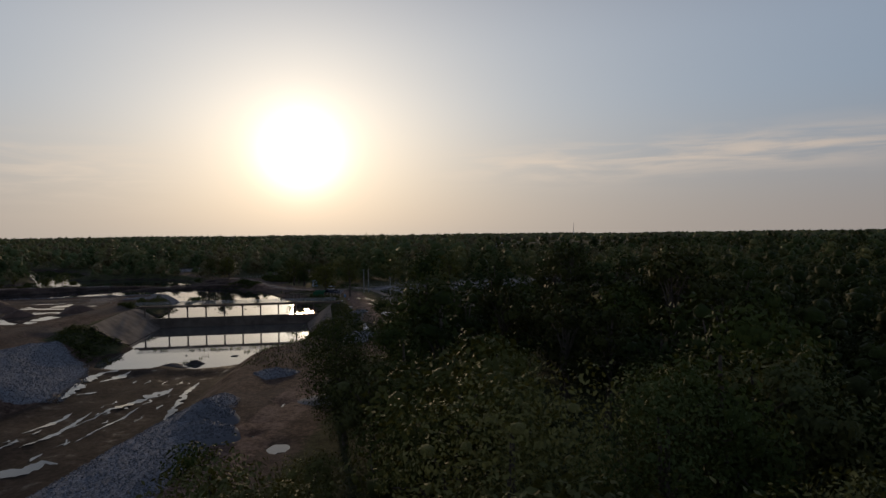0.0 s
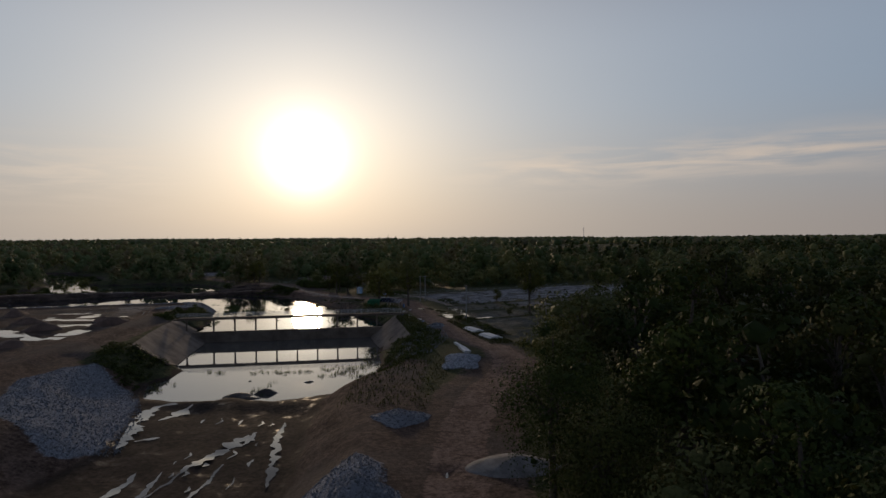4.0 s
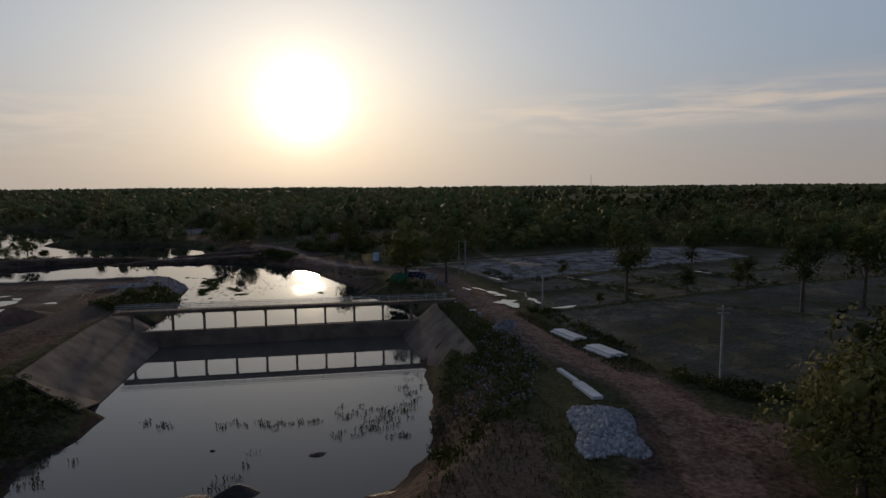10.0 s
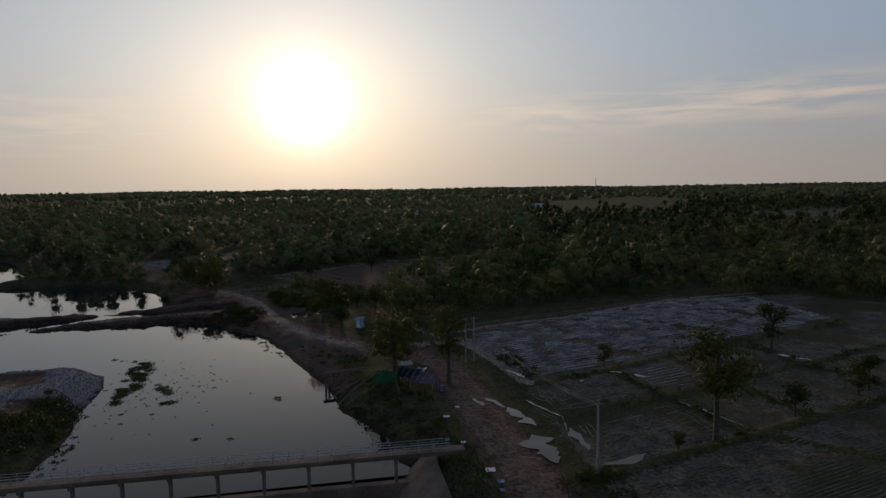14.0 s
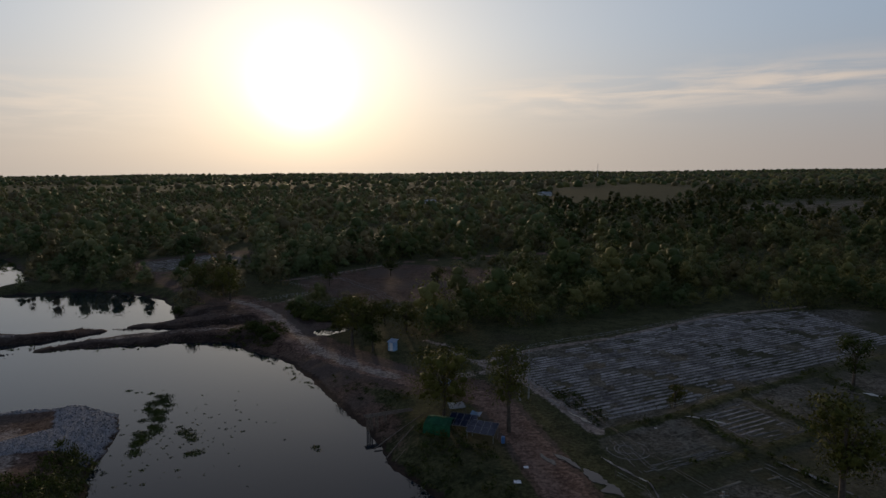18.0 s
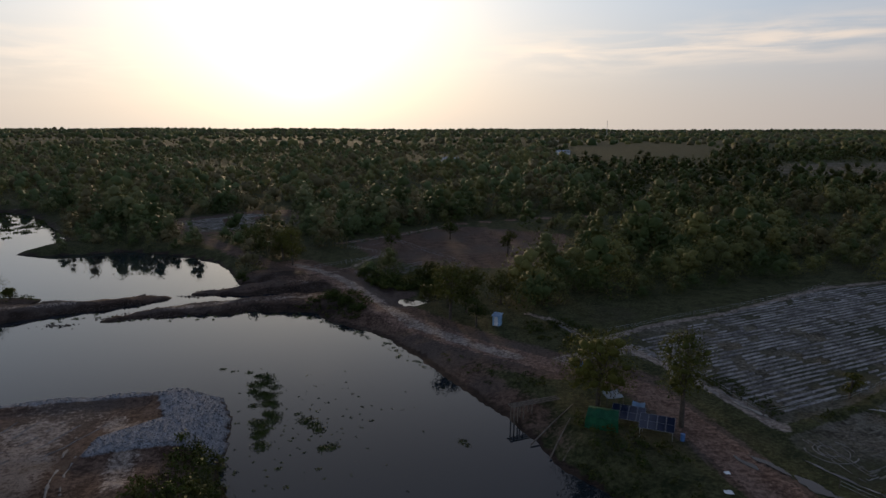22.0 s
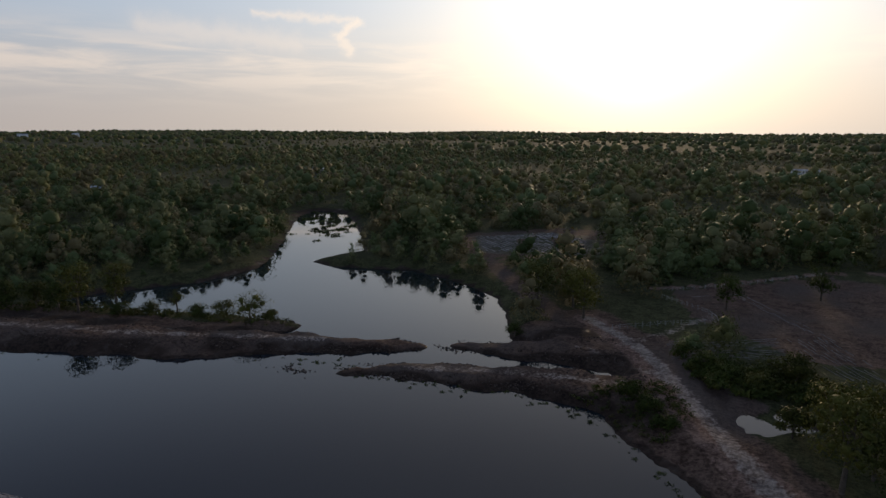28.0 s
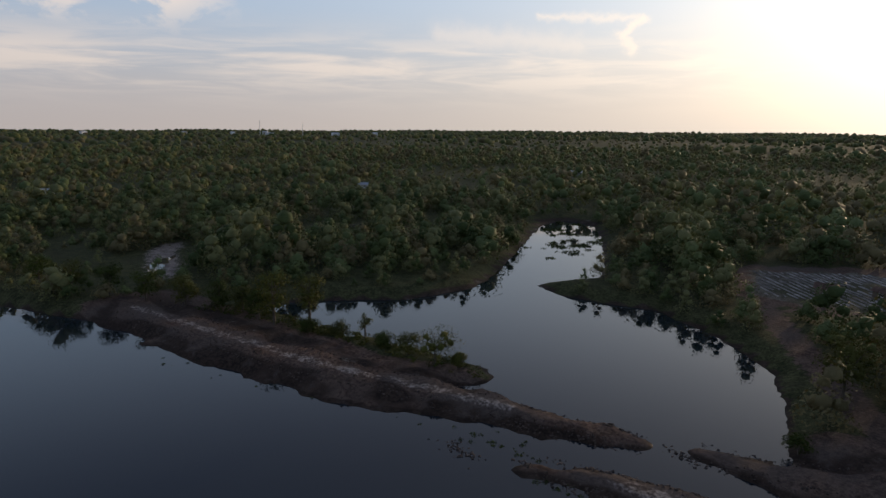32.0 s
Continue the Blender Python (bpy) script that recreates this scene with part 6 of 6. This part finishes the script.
# low scrub on the slopes
bush = [tree_arrays(500 + k, t, s, 3, 24, 0.19, 0.0, False)[0] for k, (t, s) in enumerate([(1.1, 1.0), (0.8, 1.1), (1.5, 0.9)])]
SCRUB = [(-33, 125), (-24, 140), (-22, 165), (-27, 178), (-33.5, 160), (-35, 140)]
for poly, count, lo, hi in ((SCRUB, 170, 0.5, 1.1), ([(-90, 188), (-87, 213), (-98, 216), (-99, 190)], 260, 0.5, 1.2), ([(-89, 150), (-76, 147), (-73, 130), (-84, 136)], 230, 0.4, 1.0),
                            ([(-40, 197), (-48, 212), (-46, 228), (-36, 214), (-33, 198)], 110, 0.4, 1.1), ([(-50, 240), (-66, 252), (-62, 243), (-53, 230), (-46, 232)], 36, 0.3, 0.8),
                            ([(-18, 188), (-10, 162), (-7, 160), (-14, 188)], 110, 0.4, 0.9), ([(-6, 150), (6, 139), (-2, 140), (-8, 147)], 90, 0.5, 1.2), ([(-24, 236), (-19, 222), (-16, 224), (-20, 238)], 60, 0.4, 0.9),
                            ([(-84, 271), (-99, 279), (-96, 284), (-86, 290), (-80, 279)], 200, 0.4, 1.0), ([(-50, 262), (-44, 250), (-34, 256), (-40, 270)], 90, 0.4, 1.1), ([(-160, 284), (-200, 272), (-230, 256), (-232, 262), (-200, 279), (-166, 289)], 260, 0.5, 1.3),
                            ([(-85, 298), (-79, 290), (-75, 290.5), (-70, 290.5), (-63, 293), (-58, 300), (-66, 303), (-74, 302), (-82, 303)], 330, 0.8, 1.7)):
    px, py = within(rr, poly, count)
    dry = land(px, py)[0] > np.where(py > 182, UP_Z + 0.05, LOW_Z + 0.3)
    woodland("scrub", bush, spots_of(rr, px[dry], py[dry], lo, hi), LEAF[:2], "low dark scrub and weeds on the bank")
bund_spots = []
for b in BUNDS[:6]:
    for t in rr.uniform(0, len(b) - 1, 26):
        i = int(t)
        bund_spots.append((b[i][0] + (b[i + 1][0] - b[i][0]) * (t - i) + rr.normal() * 0.5, b[i][1] + (b[i + 1][1] - b[i][1]) * (t - i) + rr.normal() * 0.5))
bund_spots = np.array(bund_spots)
woodland("scrub", bush, spots_of(rr, bund_spots[:, 0], bund_spots[:, 1], 0.35, 1.2), LEAF[:2], "weeds and shoots on the paddy banks")

# ---- water plants ----


def weed_mat(spots, blades, size, label, z, up=0.0):
    """Leaves floating and standing in patches: spots holds x, y, radius."""
    c = np.array([(x, y, z) for x, y, _ in spots])
    r = np.array([s for *_, s in spots], float)
    V, Q, _ = leaves(np.random.default_rng(len(spots) * 7 + blades), c, r, blades, size, 0.02 + up, shell=0.3)
    V[:, 2] = np.maximum(V[:, 2], z + 0.01)
    return tagged(new("water_plants", mesh_of("water_plants", V, Q, LEAF[0])), label, "water plants", kind="stuff")


mat_spots = [(-103, 245, 0.7), (-101, 244, 0.5), (-98, 243.5, 0.7), (-96, 242, 0.9)]
for t in np.linspace(0, 1, 26):
    mat_spots.append((-94.5 + 5.8 * t + rr.normal() * 0.9, 241 - 22 * t + rr.normal() * 0.5, rr.uniform(0.7, 1.6)))
for x, y, r in ((-84.5, 226, 1.3), (-83, 224.5, 1.2), (-82, 223, 1.0), (-79.5, 218.5, 1.2), (-80.5, 218, 0.9), (-86, 228, 0.6), (-62, 220, 0.8), (-61.4, 219, 0.5), (-78, 227, 0.4), (-75, 226, 0.4), (-90, 212, 0.5), (-85, 213, 0.5), (-83, 209, 0.4), (-80, 213, 0.4), (-69, 203, 0.5), (-64, 203, 0.5)):
    mat_spots.append((x, y, r))
for _ in range(150):
    mat_spots.append((-85 + rr.normal() * 7, 225 + rr.normal() * 9, rr.uniform(0.08, 0.28)))
weed_mat(mat_spots, 9000, 0.13, "floating mats of dark green water weed", UP_Z, 0.10)
fringe = []
for line, n, w_ in (([(-137, 272.5), (-130, 273.5), (-124, 273.5), (-116, 276), (-107, 278.5), (-100, 277.5), (-93, 275)], 70, 1.6), ([(-92, 274), (-82, 265), (-75, 257), (-68, 246)], 40, 0.9), ([(-206, 246), (-191, 252), (-170, 262), (-150, 273), (-142, 277)], 30, 2.4), ([(-91, 210), (-86, 200), (-84, 190)], 34, 0.8), ([(-150, 272), (-142, 274), (-139, 275)], 18, 0.8)):
    for t in rr.uniform(0, len(line) - 1, n):
        i = int(t)
        fringe.append((line[i][0] + (line[i + 1][0] - line[i][0]) * (t - i) + rr.normal() * w_, line[i][1] + (line[i + 1][1] - line[i][1]) * (t - i) + rr.normal() * w_ * 0.7, rr.uniform(0.15, 0.55)))
weed_mat(fringe, 3600, 0.13, "small tufts of weed dotted along the waterline", UP_Z, 0.3)
scum = [(-285 + 60 * u + rr.normal() * 6, 436 - 58 * u + rr.normal() * 5, rr.uniform(1.0, 3.0)) for u in rr.uniform(0, 1, 46)]
weed_mat([s for s in scum if inside(np.array([s[0]]), np.array([s[1]]), UPPER)[0]], 1500, 0.5, "yellow-green scum and weed on the head of the pond", UP_Z, 0.03)


def reeds(spots, per, tall, z, label):
    q = np.random.default_rng(77)
    V, Q = [], []
    for x, y in spots:
        for _ in range(per):
            bx, by, a = x + q.normal() * 0.35, y + q.normal() * 0.25, q.uniform(0, 6.28)
            h, l = tall * q.uniform(0.4, 1.0), q.uniform(0.05, 0.35)
            dx_, dy_ = math.cos(a), math.sin(a)
            n = len(V)
            V += [(bx - dy_ * 0.03, by + dx_ * 0.03, z - 0.2), (bx + dy_ * 0.03, by - dx_ * 0.03, z - 0.2), (bx + dx_ * l * 0.4 + dy_ * 0.02, by + dy_ * l * 0.4 - dx_ * 0.02, z + h * 0.65), (bx + dx_ * l, by + dy_ * l, z + h)]
            Q.append((n, n + 1, n + 2, n + 3))
    return tagged(new("reeds", mesh_of("reeds", np.array(V), np.array(Q), LEAF[1])), label, "reeds", kind="stuff")


reed_spots = [(rr.uniform(-46, -36.5), rr.uniform(142, 152)) for _ in range(46)] + [(x + rr.normal() * 0.8, 146 + rr.normal() * 0.8) for x in (-66, -65, -58, -57, -53.5, -53, -52, -49, -48.5) for _ in range(3)] + [(rr.uniform(-39, -36), rr.uniform(150, 166)) for _ in range(22)]
reeds(reed_spots, 9, 0.55, LOW_Z, "thin dark reeds standing in the shallow basin")
reeds([(-53 + rr.normal() * 1.2, 131 + rr.normal() * 3) for _ in range(12)] + [(x, y) for x, y in zip(rr.uniform(-75, -69, 16), rr.uniform(130, 139, 16))], 8, 0.6, LOW_Z, "thin reeds at the edge of the mud")

# grass along the road and on the banks
gxs, gys = [], []
for poly, n in ((SCRUB, 2600), ([(-20, 150), (-24, 172), (-30, 195), (-33, 200), (-36, 190), (-28, 158), (-24, 150)], 2600), ([(-20, 186), (-9, 160), (-7, 150), (-12, 150), (-16, 165), (-21, 184)], 1800), ([(-24, 100), (-20, 128), (-24, 150), (-34, 130), (-36, 108)], 1500), ([(-90, 186), (-88, 213), (-97, 217), (-99, 190)], 2200), ([(-12, 70), (-8, 100), (-4, 118), (-1, 130), (2, 110), (-4, 70)], 1200)):
    a, b = within(rr, poly, n)
    gxs.append(a), gys.append(b)
gxs, gys = np.concatenate(gxs), np.concatenate(gys)
gz = land(gxs, gys)[0]
N = len(gxs)
ang, tall_, lean_ = rr.uniform(0, 6.28, N), rr.uniform(0.15, 0.5, N), rr.uniform(0.0, 0.25, N)
ca_, sa_ = np.cos(ang), np.sin(ang)
GV = np.stack([np.stack([gxs - sa_ * 0.07, gys + ca_ * 0.07, gz - 0.03], 1), np.stack([gxs + sa_ * 0.07, gys - ca_ * 0.07, gz - 0.03], 1),
               np.stack([gxs + ca_ * lean_ * 0.5 + sa_ * 0.04, gys + sa_ * lean_ * 0.5 - ca_ * 0.04, gz + tall_ * 0.7], 1), np.stack([gxs + ca_ * lean_, gys + sa_ * lean_, gz + tall_], 1)], 1).reshape(-1, 3)
tagged(new("grass", mesh_of("grass", GV, np.arange(N * 4).reshape(-1, 4), LEAF[1])), "rough dry grass on the banks and verges", "grass", kind="stuff")

# ---- litter on the verge ----
for k, (x, y, s) in enumerate(((-28, 188, 0.9), (-27, 185, 0.6), (-31, 196, 0.5), (-33, 197, 0.5), (-33.2, 205, 0.7), (-27, 183, 0.5), (-31.6, 209, 0.5))):
    bm = B()
    s = s * 0.6
    bmesh.ops.create_grid(bm, x_segments=5, y_segments=5, size=s)
    q = np.random.default_rng(k)
    for v in bm.verts:
        v.co.z += q.uniform(0, 0.28) * s
        v.co.x += q.normal() * 0.12 * s
    bmesh.ops.solidify(bm, geom=bm.faces[:], thickness=0.01)
    o = tagged(part("plastic_sheet", bm, WHITE if k % 2 == 0 else BLUE), "crumpled scrap of plastic sheeting on the bare verge", "litter", "litter by the road")
    o.location = (x, y, height_at(x, y) + 0.03)

# ---- buildings far off ----
ROOF_RUST = plain("rusty_roof", (0.10, 0.055, 0.040), (0.20, 0.12, 0.09), 0.7, 0.6, 6.0, 0.3, 0.02)


def gable(name, x, y, turn, lx, ly, wall, rise, wall_mat, roof_mat, windows, label, category):
    """A plain building: four walls, a pitched roof with eaves, windows and a door."""
    dist = smooth(np.array(math.hypot(x + 60, y - 200)), 260, 500)
    z = height_at(x, y) * (1 - dist) + dist * float(far_height(np.array([float(x)]), np.array([float(y)]))[0])
    ob = thing(name, Matrix.Translation((x, y, z)) @ Matrix.Rotation(turn, 4, "Z"), label, category)
    bm = B()
    for x0, x1, y0, y1 in ((-lx / 2, lx / 2, -ly / 2, -ly / 2 + 0.15), (-lx / 2, lx / 2, ly / 2 - 0.15, ly / 2), (-lx / 2, -lx / 2 + 0.15, -ly / 2 + 0.15, ly / 2 - 0.15), (lx / 2 - 0.15, lx / 2, -ly / 2 + 0.15, ly / 2 - 0.15)):
        box(bm, x0, x1, y0, y1, -1.0, wall)
    part("wall", bm, wall_mat, ob)
    bm = B()
    for s in (-1, 1):
        a = [bm.verts.new(p) for p in ((-lx / 2 - 0.5, s * (ly / 2 + 0.6), wall - 0.1), (lx / 2 + 0.5, s * (ly / 2 + 0.6), wall - 0.1), (lx / 2 + 0.5, 0, wall + rise), (-lx / 2 - 0.5, 0, wall + rise))]
        bm.faces.new(a if s < 0 else a[::-1])
    bmesh.ops.solidify(bm, geom=bm.faces[:], thickness=0.12)
    part("roof", bm, roof_mat, ob)
    for k in range(windows):
        wx_ = -lx / 2 + lx * (k + 0.5) / windows
        wn = part("window", box(B(), wx_ - 0.6, wx_ + 0.6, -ly / 2 - 0.03, -ly / 2 + 0.01, wall * 0.4, wall * 0.75), DARK, ob)
        part("lintel", box(B(), wx_ - 0.7, wx_ + 0.7, -ly / 2 - 0.06, -ly / 2 - 0.002, wall * 0.75, wall * 0.75 + 0.1), WHITE, wn)
        part("sill", box(B(), wx_ - 0.7, wx_ + 0.7, -ly / 2 - 0.08, -ly / 2 - 0.002, wall * 0.4 - 0.1, wall * 0.4), WHITE, wn)
    return ob


gable("barn", -62, 850, 0.35, 22, 7, 3.0, 1.5, WHITE, ZINC, 7, "long low white barn with a pale metal roof in the woods", "barn")
gable("house", -412, 590, 0.6, 8.5, 6, 7.0, 1.0, CONCRETE_POLE, ZINC, 3, "pale two-storey house standing above the woods", "house")
gable("hut", -150, 388, 0.3, 4.6, 3.0, 2.0, 1.1, WOOD, ROOF_RUST, 1, "small dark hut with a rusty roof in the clearing", "hut")
gable("hut", -140, 396, -0.3, 4.2, 2.6, 1.8, 0.9, WOOD, ROOF_RUST, 1, "small dark hut with a rusty roof in the clearing", "hut")
gable("hut", -91, 421, 0.2, 5.0, 3.4, 2.2, 0.9, WHITE, ZINC, 1, "pale hut among the trees beyond the paddock", "hut")
gable("house", 95, 1010, 0.2, 18, 8, 4.0, 2.0, WHITE, ZINC, 4, "pale farm building far off in the woods", "house")
gable("house", -450, 425, 0.9, 6, 4.5, 2.8, 1.2, WHITE, ZINC, 2, "small white house among the trees", "house")
gable("house", -505, 250, 1.1, 9, 6, 3.2, 1.5, WHITE, ZINC, 2, "white house half hidden by trees", "house")
for k, (x, y, l, h) in enumerate(((-2900, 1150, 26, 16), (-2750, 1260, 40, 12), (-2980, 1330, 24, 18), (-2600, 1500, 34, 13), (-2500, 1640, 22, 17), (-3050, 980, 30, 14), (-3300, 620, 36, 12), (-3350, 760, 28, 15))):
    gable("far_building", x, y, 0.4 * k, l, 14, h * 0.75, 3, WHITE, ZINC, 5, "pale town building on the far horizon", "building")

truck = thing("truck", Matrix.Translation((-133, 392.5, height_at(-133, 392.5))) @ Matrix.Rotation(0.5, 4, "Z"), "small dark truck parked in the clearing", "truck")
part("cargo_bed", box(B(), -1.2, 2.2, -0.9, 0.9, 0.7, 1.9, 0.06), DARK, truck)
part("cab", box(box(B(), -2.6, -1.25, -0.85, 0.85, 0.5, 1.3, 0.08), -2.35, -1.3, -0.78, 0.78, 1.3, 1.95, 0.1), WHITE, truck)
for wx_ in (-1.9, 1.3):
    for s in (-0.85, 0.85):
        part("wheel", rod(B(), (wx_, s - 0.12, 0.38), (wx_, s + 0.12, 0.38), 0.38, 0.38, 12), CABLE, truck)


def mast(x, y, tall, label):
    ob = thing("radio_mast", Matrix.Translation((x, y, 0)), label, "mast")
    leg = [(math.cos(a) * 1.6, math.sin(a) * 1.6) for a in (0.5, 2.6, 4.7)]
    for px_, py_ in leg:
        part("leg", rod(B(), (px_, py_, -1), (px_ * 0.35, py_ * 0.35, tall), 0.35, 0.22, 5), STEEL, ob)
    bm = B()
    for k in range(14):
        f0, f1 = 1 - 0.65 * k / 14, 1 - 0.65 * (k + 1) / 14
        for i in range(3):
            a, b = leg[i], leg[(i + 1) % 3]
            rod(bm, (a[0] * f0, a[1] * f0, tall * k / 14), (b[0] * f1, b[1] * f1, tall * (k + 1) / 14), 0.12, 0.12, 4)
    part("bracing", bm, STEEL, ob)
    part("antenna", rod(B(), (0, 0, tall - 1), (0, 0, tall + 5), 0.2, 0.1, 5), STEEL, ob)
    return ob


mast(495, 2370, 54, "thin lattice radio mast on the horizon")
mast(-2700, 1200, 60, "thin lattice radio mast on the far horizon")
mast(-2560, 1330, 50, "thin lattice radio mast on the far horizon")
